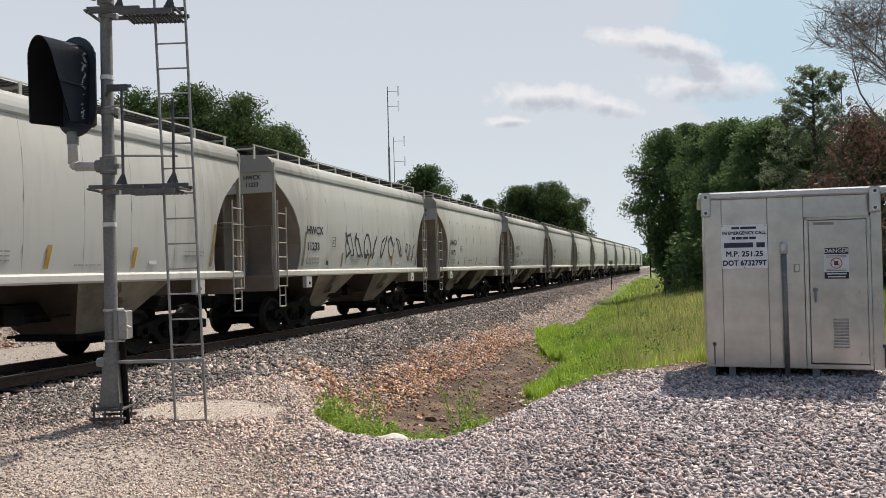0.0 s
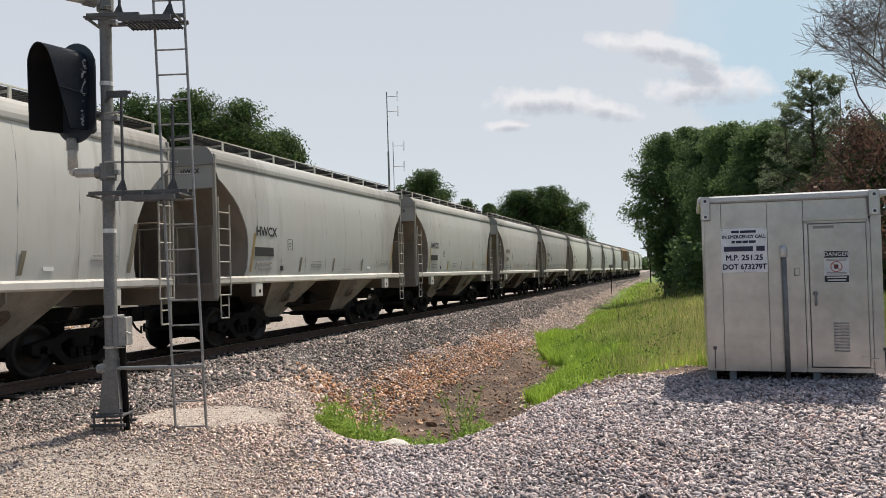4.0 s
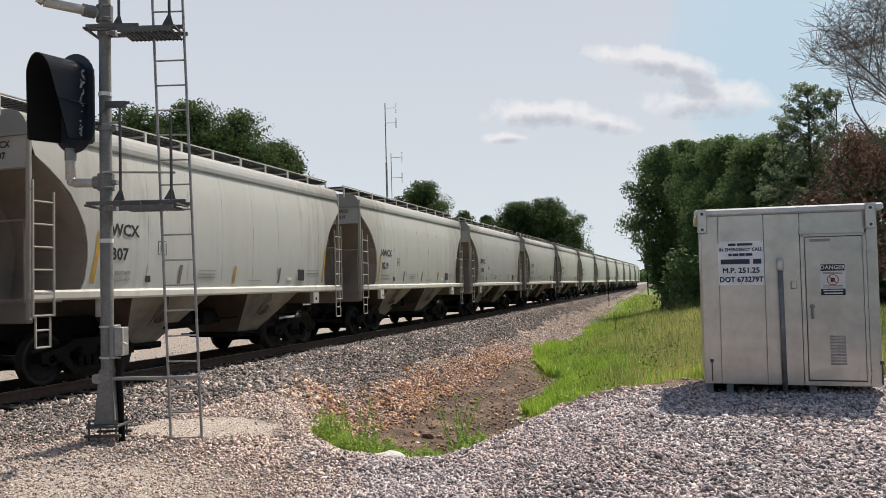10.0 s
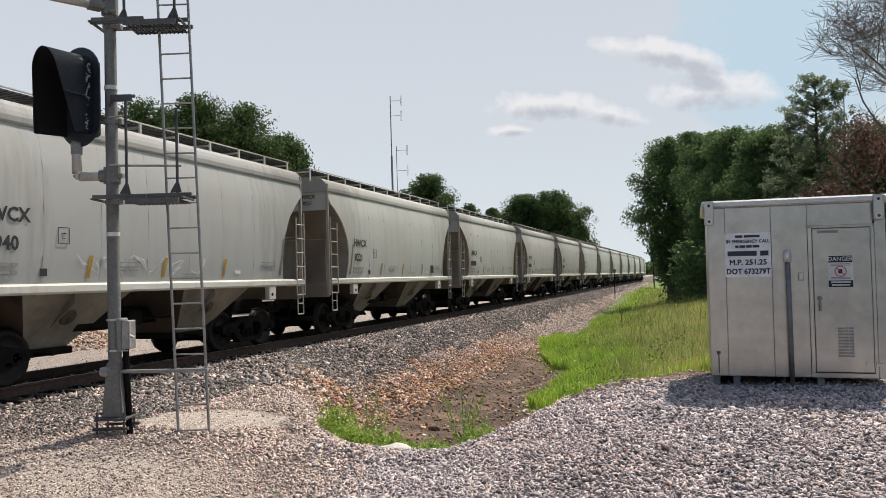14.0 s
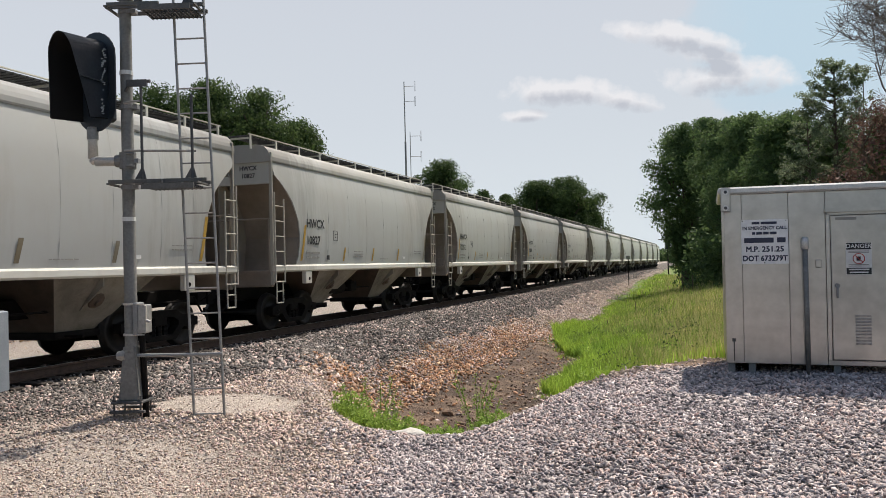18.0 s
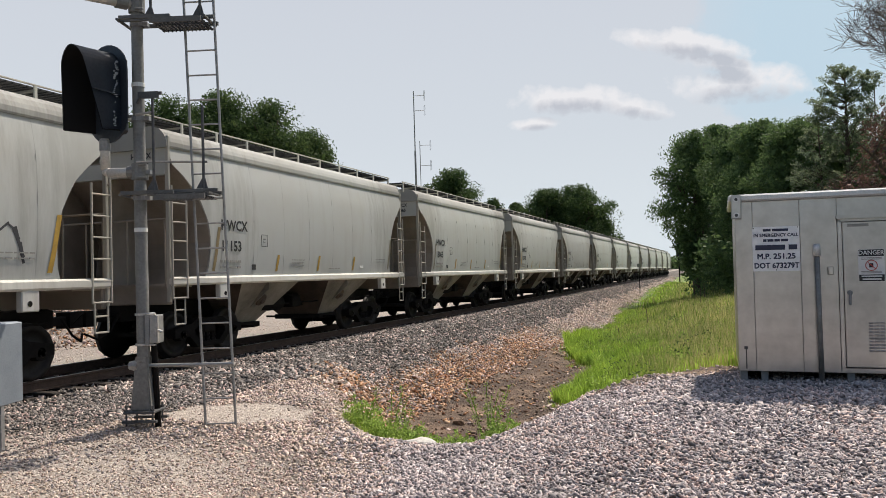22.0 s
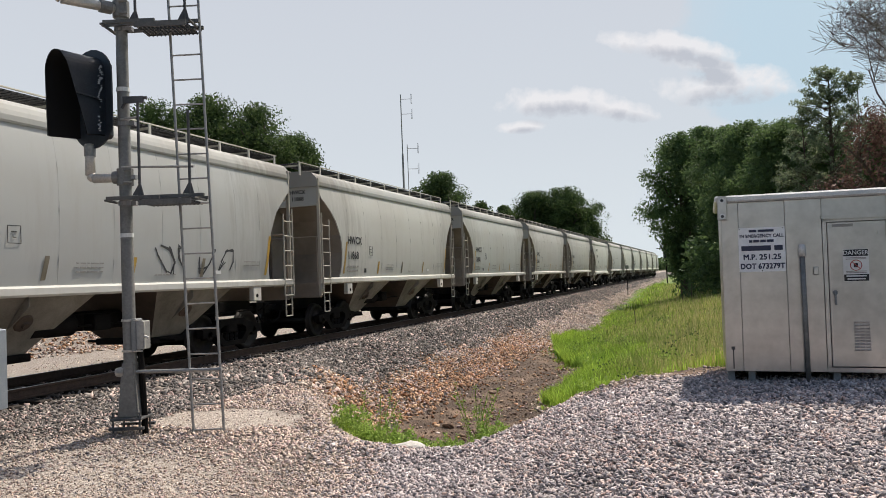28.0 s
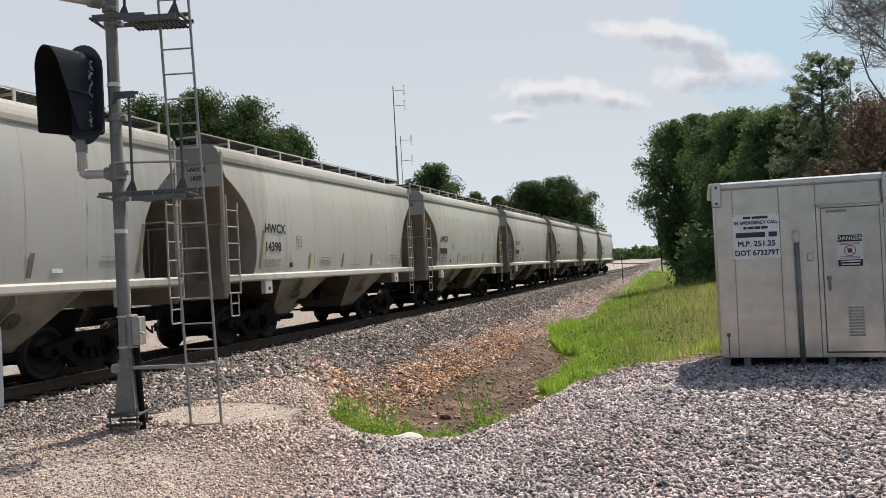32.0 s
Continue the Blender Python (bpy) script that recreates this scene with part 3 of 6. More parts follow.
def track_at(s):
    """The place and turn of the line's middle, s metres along it."""
    if s < BEND:
        return LINE @ pose(0, s, 0)
    a = min((s - BEND) / RADIUS, 1.0)
    rest = max(0.0, s - BEND - RADIUS)
    return LINE @ pose(-RADIUS * (1 - math.cos(a)) - rest * math.sin(a), BEND + RADIUS * math.sin(a) + rest * math.cos(a), 0, 0, 0, math.degrees(a))


def make_line():
    rails = ((-0.755, "rail"), (0.755, "rail"))
    prof = [(-0.07, -0.17), (0.07, -0.17), (0.07, -0.155), (0.012, -0.14), (0.012, -0.045), (0.036, -0.035), (0.036, -0.004), (0.028, 0.0),
            (-0.028, 0.0), (-0.036, -0.004), (-0.036, -0.035), (-0.012, -0.045), (-0.012, -0.14), (-0.07, -0.155)]
    for x, name in rails:
        bm = bmnew()
        extrude_poly(bm, [(x + a, -60, RAIL + z) for a, z in prof], (0, BEND + 60, 0))
        bm.transform(LINE)
        spots = [track_at(BEND + 12 * k) for k in range(30)]
        rings = [[bm.verts.new(m @ Vector((x + a, 0, RAIL + z))) for a, z in prof] for m in spots]
        for p, q in zip(rings, rings[1:]):
            for k in range(len(prof)):
                j = (k + 1) % len(prof)
                bm.faces.new((p[k], p[j], q[j], q[k]))
        ob = part(name, bm, M_RAIL)
        tagged(ob, "rusty steel rail with a worn bright head", "rail", "running rails", "structure")
        bm = bmnew()
        box(bm, x - 0.026, x + 0.026, -60, BEND, RAIL + 0.0005, RAIL + 0.003)
        bm.transform(LINE)
        part("worn_head", bm, M_TREAD, ob, "bright worn running band")
    rng = random.Random(4)
    bm = bmnew()
    box(bm, -1.3, 1.3, -0.115, 0.115, -0.36, -0.175, 0.012)
    tie = part("tie", bm, M_TIE)
    tagged(tie, "dark creosoted timber tie bedded in ballast", "railway tie", "ties under the rails", "structure")
    tie.matrix_world = LINE @ pose(0, 2, RAIL)
    y = 2.55
    while y < 100:
        copy_thing(tie, LINE @ pose(rng.uniform(-0.02, 0.02), y, RAIL + rng.uniform(-0.006, 0.004), 0, 0, rng.uniform(-0.8, 0.8)))
        y += 0.55


make_line()


# ---- hopper cars ----
HL = 5.64           # half the length between end posts
PITCH = 12.8        # from coupler to coupler
WIDTH_Z = [1.52, 2.0, 2.8, 3.5, 3.95, 4.15, 4.27]
WIDTH_X = [1.50, 1.56, 1.595, 1.565, 1.49, 1.44, 1.38]
END_Z = [1.52, 1.8, 2.3, 2.8, 3.2, 3.5, 3.75, 4.0, 4.27]
END_Y = [1.02, 1.13, 1.18, 1.05, 0.78, 0.46, 0.10, 0.03, 0.0]


def side_x(z):
    return float(np.interp(z, WIDTH_Z, WIDTH_X))


def side_sheet(sign, low=1.52, end_z=END_Z, end_y=END_Y):
    bm = bmnew()
    zs = [low] + [z for z in (1.52, 1.8, 2.1, 2.4, 2.7, 3.0, 3.2, 3.4, 3.6, 3.75, 3.9, 4.05, 4.17, 4.27) if z > low]
    us = np.linspace(-1, 1, 11)
    outer = [[bm.verts.new((sign * side_x(z), u * (HL - float(np.interp(z, end_z, end_y))), z)) for u in us] for z in zs]
    for a, b in zip(outer, outer[1:]):
        for k in range(len(us) - 1):
            bm.faces.new((a[k], a[k + 1], b[k + 1], b[k]))
    # the sheet's inner face and its rim, with corners of their own so that the rim stays crisp
    inner = [[bm.verts.new((v.co.x - sign * 0.02, v.co.y, v.co.z)) for v in row] for row in outer]
    for a, b in zip(inner, inner[1:]):
        for k in range(len(us) - 1):
            bm.faces.new((a[k], b[k], b[k + 1], a[k + 1]))
    for side in (0, len(us) - 1):
        for j in range(len(zs) - 1):
            bm.faces.new([bm.verts.new(p[side].co) for p in (outer[j], outer[j + 1], inner[j + 1], inner[j])])
    if sign < 0:
        bmesh.ops.reverse_faces(bm, faces=bm.faces[:])
    return bm


def roof_shape(eave, top, half):
    """A roof with a proud lip at the eave and a rounded shoulder above it."""
    bm = bmnew()
    side = [(half + 0.06, eave - 0.20), (half + 0.075, eave - 0.165), (half + 0.07, eave - 0.08), (half + 0.04, eave + 0.0), (half - 0.01, eave + 0.09), (half - 0.10, eave + 0.17), (half - 0.28, eave + 0.225), (0.6, top - 0.01)]
    prof = [(-x, z) for x, z in side] + [(0, top)] + [(x, z) for x, z in side[::-1]] + [(half - 0.06, eave - 0.20), (-half + 0.06, eave - 0.20)]
    extrude_poly(bm, [(x, -HL - 0.03, z) for x, z in prof], (0, 2 * HL + 0.06, 0))
    return bm


def slope_shape(e, fall):
    """A bent sheet across the car's end that reaches the curved sides."""
    bm = bmnew()
    rows = []
    for d, z in fall:
        w = side_x(z) - 0.024
        rows.append([bm.verts.new((x, e * (HL - d - back), z)) for back in (0.0, 0.05) for x in (-w, w)])
    for a, b in zip(rows, rows[1:]):
        bm.faces.new((a[0], a[1], b[1], b[0])), bm.faces.new((a[3], a[2], b[2], b[3]))
        bm.faces.new((a[1], a[3], b[3], b[1])), bm.faces.new((a[2], a[0], b[0], b[2]))
    bm.faces.new([rows[0][k] for k in (0, 2, 3, 1)]), bm.faces.new([rows[-1][k] for k in (0, 1, 3, 2)])
    bmesh.ops.recalc_face_normals(bm, faces=bm.faces[:])
    return bm


def ladder_shape(bm, x, y0, y1, z0, z1, pitch=0.36, r=0.021):
    rod(bm, (x, y0, z0), (x, y0, z1), r, n=6)
    rod(bm, (x, y1, z0), (x, y1, z1 - 0.15), r, n=6)
    z = z0 + 0.02
    while z < z1 - 0.1:
        rod(bm, (x, y0, z), (x, y1, z), r * 0.8, n=6)
        z += pitch
    return bm


def bay_shape(y0, y1, walls=(1, 3), caps=True):
    """Walls of an inverted hollow pyramid under the sill: 1 and 3 are the sides, 0 and 2 the ends."""
    bm = bmnew()
    mid = (y0 + y1) / 2
    top = [bm.verts.new(p) for p in ((-1.46, y0, 1.52), (1.46, y0, 1.52), (1.46, y1, 1.52), (-1.46, y1, 1.52))]
    low = [bm.verts.new(p) for p in ((-0.62, mid - 0.45, 0.52), (0.62, mid - 0.45, 0.52), (0.62, mid + 0.45, 0.52), (-0.62, mid + 0.45, 0.52))]
    for k in walls:
        j = (k + 1) % 4
        bm.faces.new((top[j], top[k], low[k], low[j]))
    if caps:
        bm.faces.new(low)
        bm.faces.new(top[::-1])
    return bm


def wheelset_mesh():
    bm = bmnew()
    lathe(bm, [(-1.02, 0.05), (-1.02, 0.085), (-0.86, 0.085), (-0.86, 0.07), (0.86, 0.07), (0.86, 0.085), (1.02, 0.085), (1.02, 0.05)], "x", (0, 0, 0), 8)
    for s in (-1, 1):
        prof = [(0.685, 0.10), (0.685, 0.485), (0.712, 0.485), (0.722, 0.462), (0.80, 0.457), (0.815, 0.44), (0.815, 0.37), (0.775, 0.35), (0.765, 0.19), (0.81, 0.14), (0.81, 0.09)]
        lathe(bm, [(s * d, r) for d, r in prof], "x", (0, 0, 0), 14)
        for k in range(3):
            a = k * math.tau / 3
            rod(bm, (s * 1.02, 0.05 * math.cos(a), 0.05 * math.sin(a)), (s * 1.04, 0.05 * math.cos(a), 0.05 * math.sin(a)), 0.016, n=6)
    bmesh.ops.recalc_face_normals(bm, faces=bm.faces[:])
    me = bpy.data.meshes.new("wheelset")
    bm.to_mesh(me)
    bm.free()
    me.materials.append(M_WHEEL)
    me.polygons.foreach_set("use_smooth", [len(p.vertices) == 4 for p in me.polygons])
    return me


def truck_frame(bm, s):
    """One cast side frame with its open middle, arched over the wheel bearings."""
    x = s * 0.93
    outer = [(-1.12, 0.40), (-1.12, 0.58), (-0.62, 0.66), (-0.42, 0.76), (0.42, 0.76), (0.62, 0.66), (1.12, 0.58), (1.12, 0.40), (0.66, 0.40), (0.42, 0.17), (-0.42, 0.17), (-0.66, 0.40)]
    inner = [(-0.50, 0.44), (-0.50, 0.54), (-0.34, 0.62), (0.34, 0.62), (0.50, 0.54), (0.50, 0.44), (0.30, 0.27), (-0.30, 0.27)]
    for poly in ([outer[k] for k in (0, 1, 2, 11)], [outer[k] for k in (8, 5, 6, 7)],
                 [outer[2], outer[3], inner[2], inner[1], inner[0], outer[11]], [outer[4], outer[5], outer[8], inner[5], inner[4], inner[3]],
                 [outer[3], outer[4], inner[3], inner[2]], [outer[9], outer[10], inner[7], inner[6]],
                 [outer[10], outer[11], inner[0], inner[7]], [outer[8], outer[9], inner[6], inner[5]]):
        extrude_poly(bm, [(x + s * 0.09, y, z) for y, z in poly], (-s * 0.18, 0, 0))
    for e in (-1, 1):
        rod(bm, (x - s * 0.1, e * 0.87, 0.457), (x + s * 0.08, e * 0.87, 0.457), 0.13, n=12)
    return bm


def coupler_shape(e):
    bm = bmnew()
    box(bm, -0.09, 0.09, min(e * 5.5, e * 6.1), max(e * 5.5, e * 6.1), 0.80, 0.96, 0.02)
    extrude_poly(bm, [(-0.16, e * 6.08, 0.74), (0.17, e * 6.08, 0.74), (0.19, e * 6.36, 0.74), (0.06, e * 6.40, 0.74), (0.02, e * 6.22, 0.74), (-0.06, e * 6.22, 0.74), (-0.17, e * 6.40, 0.74)], (0, 0, 0.29))
    rod(bm, (0.1, e * 6.2, 0.8), (0.75, e * 5.85, 1.05), 0.012, n=5)
    return bm


W_MESH = wheelset_mesh()
wheelsets = []


def add_running_gear(car):
    for e in (-1, 1):
        bm = bmnew()
        box(bm, -1.0, 1.0, -0.2, 0.2, 0.45, 0.72, 0.03)
        box(bm, -0.35, 0.35, -0.3, 0.3, 0.70, 0.84, 0.03)
        truck = part("truck", bm, M_UNDER, car, "cast-steel bogie with roller bearings, shade put into its dark colour")
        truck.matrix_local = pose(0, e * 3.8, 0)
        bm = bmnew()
        # the box is added to close the open view through the truck
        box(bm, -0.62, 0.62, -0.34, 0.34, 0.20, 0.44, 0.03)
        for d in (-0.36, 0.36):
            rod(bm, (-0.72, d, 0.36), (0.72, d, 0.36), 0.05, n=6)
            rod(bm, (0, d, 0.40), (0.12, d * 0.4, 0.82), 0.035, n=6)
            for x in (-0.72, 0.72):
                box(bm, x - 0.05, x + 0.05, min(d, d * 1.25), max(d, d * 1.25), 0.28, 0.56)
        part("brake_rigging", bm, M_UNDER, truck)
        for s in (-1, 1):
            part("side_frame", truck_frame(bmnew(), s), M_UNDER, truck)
            bm = bmnew()
            for y in (-0.18, 0, 0.18):
                lathe(bm, [(0.24 + 0.045 * k, 0.075 if k % 2 else 0.058) for k in range(6)], "z", (s * 0.93, y, 0), 6)
            part("spring_nest", bm, M_UNDER, truck)
        for d in (-0.87, 0.87):
            w = part("wheelset", W_MESH, None, truck)
            w.matrix_local = pose(0, d, 0.457)


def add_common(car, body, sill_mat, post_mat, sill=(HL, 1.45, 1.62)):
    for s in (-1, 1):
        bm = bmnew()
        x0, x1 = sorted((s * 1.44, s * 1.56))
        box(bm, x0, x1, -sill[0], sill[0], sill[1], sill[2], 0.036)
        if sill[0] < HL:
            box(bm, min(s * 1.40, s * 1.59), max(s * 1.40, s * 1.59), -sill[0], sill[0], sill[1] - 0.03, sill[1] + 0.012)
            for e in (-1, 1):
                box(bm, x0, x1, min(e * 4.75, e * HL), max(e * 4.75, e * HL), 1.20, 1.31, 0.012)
        part("side_sill", bm, sill_mat, car, "white side sill, the light it catches put into its paint")
        for e in (-1, 1):
            bm = bmnew()
            x0, x1 = sorted((s * 1.42, s * 1.50))
            y0, y1 = sorted((e * (HL - 0.065), e * HL))
            box(bm, x0, x1, y0, y1, 1.15, 4.30, 0.01)
            part("corner_post", bm, post_mat, car)
            bm = bmnew()
            ladder_shape(bm, s * 1.55, e * (HL - 0.02), e * (HL - 0.44), 1.20, 3.35)
            for z in (1.25, 1.6, 3.2):
                rod(bm, (s * 1.45, e * (HL - 0.02), z), (s * 1.55, e * (HL - 0.02), z), 0.015, n=5)
            rail = part("ladder", bm, M_LADDER, car)
            bm = bmnew()
            ya, yb = e * (HL - 0.09), e * (HL - 0.38)
            chain(bm, [(s * 1.53, ya, 1.24), (s * 1.53, ya, 0.72), (s * 1.53, yb, 0.72), (s * 1.53, yb, 1.24)], 0.018, 6)
            rod(bm, (s * 1.53, ya, 0.99), (s * 1.53, yb, 0.99), 0.016, n=6)
            part("sill_step", bm, M_LADDER, rail)
            bm = bmnew()
            x0, x1 = sorted((s * 1.42, s * 1.545))
            y0, y1 = sorted((e * 3.84, e * 4.16))
            box(bm, x0, x1, y0, y1, 1.14, 1.45, 0.015)
            if s > 0:
                # flat dark disc for the pad's hole, its inner shade in the colour
                hole = bmnew()
                rod(hole, (1.540, e * 3.98, 1.26), (1.549, e * 3.98, 1.26), 0.045, n=10)
                part("socket", hole, M_UNDER, car)
            box(bm, min(s * 1.500, s * 1.530), max(s * 1.500, s * 1.530), e * 3.98 - 0.05, e * 3.98 + 0.05, 1.25, 1.40)
            part("jacking_pad", bm, sill_mat, car)
    for e in (-1, 1):
        y0, y1 = sorted((e * 4.9, e * (HL + 0.02)))
        bm = bmnew()
        box(bm, -1.45, 1.45, min(e * (HL - 0.14), e * (HL - 0.02)), max(e * (HL - 0.14), e * (HL - 0.02)), 1.10, 1.50, 0.02)
        box(bm, -1.42, 1.42, y0, y1, 1.42, 1.49)
        part("end_sill", bm, M_SLOPE, car)
        part("coupler", coupler_shape(e), M_UNDER, car)
        bm = bmnew()
        chain(bm, [(0.35, e * 5.7, 0.95), (0.36, e * 5.95, 0.62), (0.3, e * 6.2, 0.5), (0.15, e * 6.38, 0.62)], 0.022, 6)
        part("air_hose", bm, M_UNDER, car)
        bm = bmnew()
        rod(bm, (-1.42, e * (HL + 0.0), 2.72), (1.42, e * (HL + 0.0), 2.72), 0.018, n=6)
        for x in (-1.38, -0.5, 0.5, 1.38):
            rod(bm, (x, e * (HL - 0.02), 1.45), (x, e * (HL - 0.02), 2.72), 0.018, n=6)
        part("end_handrail", bm, M_SLOPE, car)
    bm = bmnew()
    lathe(bm, [(-0.02, 0.24), (-0.02, 0.28), (0.02, 0.28), (0.02, 0.24)], "x", (0, 0, 0), 16)
    for k in range(4):
        a = k * math.tau / 4
        rod(bm, (0, 0, 0), (0, 0.26 * math.cos(a), 0.26 * math.sin(a)), 0.014, n=5)
    w = part("brake_wheel", bm, M_UNDER, car)
    w.matrix_local = pose(-0.6, HL + 0.06, 2.6, 0, 0, 90)
    bm = bmnew()
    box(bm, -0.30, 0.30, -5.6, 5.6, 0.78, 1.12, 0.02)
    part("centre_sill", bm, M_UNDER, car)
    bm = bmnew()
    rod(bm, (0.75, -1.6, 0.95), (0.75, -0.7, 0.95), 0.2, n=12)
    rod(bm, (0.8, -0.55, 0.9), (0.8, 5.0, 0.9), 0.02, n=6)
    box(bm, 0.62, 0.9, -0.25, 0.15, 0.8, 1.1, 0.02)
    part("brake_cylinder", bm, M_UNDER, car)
    add_running_gear(car)


def add_roof_gear(car, top):
    bm = bmnew()
    box(bm, -0.36, 0.36, -HL + 0.5, HL - 0.5, top - 0.03, top + 0.09, 0.02)
    part("hatch_trough", bm, M_SILL, car, "long pale trough hatch along the roof")
    for s in (-1, 1):
        # the walkway stands on brackets over the roof's shoulder, so its grating is seen from below
        bm = bmnew()
        x0, x1 = sorted((s * 0.46, s * 1.00))
        for k in range(9):
            xa = x0 + k * (x1 - x0) / 9
            box(bm, xa, xa + 0.034, -HL - 0.2, HL + 0.2, top + 0.165, top + 0.195)
        for k in range(90):
            y = -HL - 0.15 + k * (2 * HL + 0.3) / 89
            box(bm, x0, x1, y - 0.012, y + 0.012, top + 0.155, top + 0.19)
        part("running_board", bm, M_GRATE, car, "dark galvanised roof walkway grating")
        bm = bmnew()
        rod(bm, (s * 1.02, -HL - 0.2, top + 0.215), (s * 1.02, HL + 0.2, top + 0.215), 0.018, n=6)
        part("walkway_edge", bm, M_LADDER, car)
        bm = bmnew()
        box(bm, s * 1.02 - 0.016, s * 1.02 + 0.016, -0.028, 0.028, 0, 0.35)
        box(bm, min(s * 0.48, s * 1.0), max(s * 0.48, s * 1.0), -0.02, 0.02, 0.24, 0.28)
        first = part("walkway_bracket", bm, M_LADDER, car)
        z = top - 0.13
        n = 11
        first.matrix_local = pose(0, -HL - 0.12, z)
        for k in range(1, n):
            ob = part("walkway_bracket", first.data, None, car)
            ob.matrix_local = pose(0, -HL - 0.12 + k * (2 * HL + 0.24) / (n - 1), z)


def pale_hopper():
    car = thing("hopper_car", pose(0, 0, 0), "pale grey curved-side covered hopper car rolling on the rails", "freight car", "train of hopper cars")
    top = 4.52
    for s in (-1, 1):
        smooth(part("side_sheet", side_sheet(s), M_BODY, car))
        if s > 0:
            for y in (-4.1, -2.95, -1.7, -0.5, 0.75, 1.9, 3.15, 4.1):
                bm = bmnew()
                for za, zb in zip(WIDTH_Z, WIDTH_Z[1:]):
                    rod(bm, (s * (side_x(za) - 0.002), y, za), (s * (side_x(zb) - 0.002), y, zb), 0.0046, n=3)
                part("weld_seam", bm, M_SEAM, car)
    part("roof", roof_shape(4.27, top, 1.42), M_ROOF, car, "pale sunlit roof with a rounded edge")
    for e in (-1, 1):
        bm = bmnew()
        y0, y1 = sorted((e * (HL - 0.09), e * (HL - 0.03)))
        box(bm, -1.42, 1.42, y0, y1, 3.60, 4.36)
        box(bm, -1.42, 1.42, min(e * HL, e * (HL - 0.12)), max(e * HL, e * (HL - 0.12)), 3.56, 3.62)
        part("end_panel", bm, M_BODY, car)
        fall = [(0.11, 3.76), (0.44, 3.5), (0.76, 3.2), (1.03, 2.8), (1.16, 2.3), (1.11, 1.8), (1.02, 1.5)]
        part("slope_sheet", slope_shape(e, fall), M_SLOPE, car, "brown grime-covered slope sheet under the end")
        for x in (-1.3, 0.0):
            bm = bmnew()
            extrude_poly(bm, [(x, e * (HL - 0.02), 1.45), (x, e * (HL - 0.02), 3.69), (x, e * (HL - 0.14), 3.69), (x, e * (HL - 0.44), 3.49), (x, e * (HL - 0.76), 3.19), (x, e * (HL - 1.03), 2.79), (x, e * (HL - 1.15), 2.30), (x, e * (HL - 1.02), 1.45)], (0.03, 0, 0))
            part("end_brace", bm, M_SLOPE, car)
    for y0, y1 in ((-3.25, -0.72), (0.72, 3.25)):
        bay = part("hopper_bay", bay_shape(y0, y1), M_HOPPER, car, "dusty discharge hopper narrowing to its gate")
        part("bay_end", bay_shape(y0, y1, (0, 2), False), M_BAY_END, bay, "end sheet of the discharge hopper, shade put into its dark colour")
        bm = bmnew()
        mid = (y0 + y1) / 2
        lathe(bm, [(0.0, 0.17), (0.035, 0.15), (0.05, 0.07), (0.09, 0.06)], "x", (1.06, mid + 0.05, 1.05), 12)
        bmesh.ops.rotate(bm, verts=bm.verts[:], cent=(1.06, mid + 0.05, 1.05), matrix=Matrix.Rotation(radians(40), 3, "Y"))
        part("gate_capstan", bm, M_BAY_END, bay, "greasy gate capstan")
        bm = bmnew()
        m = (y0 + y1) / 2
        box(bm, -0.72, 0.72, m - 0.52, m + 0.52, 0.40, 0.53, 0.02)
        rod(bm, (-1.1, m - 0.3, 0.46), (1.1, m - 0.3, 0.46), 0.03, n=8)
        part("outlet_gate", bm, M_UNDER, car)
        bm = bmnew()
        extrude_poly(bm, [(0.7, m - 0.2, 0.7), (1.45, m - 0.2, 1.3), (1.45, m - 0.2, 1.5), (0.6, m - 0.2, 1.5)], (0, 0.03, 0))
        part("stiffener", bm, M_HOPPER, car)
    add_common(car, M_BODY, M_SILL, M_LADDER)
    add_roof_gear(car, top)
    return car


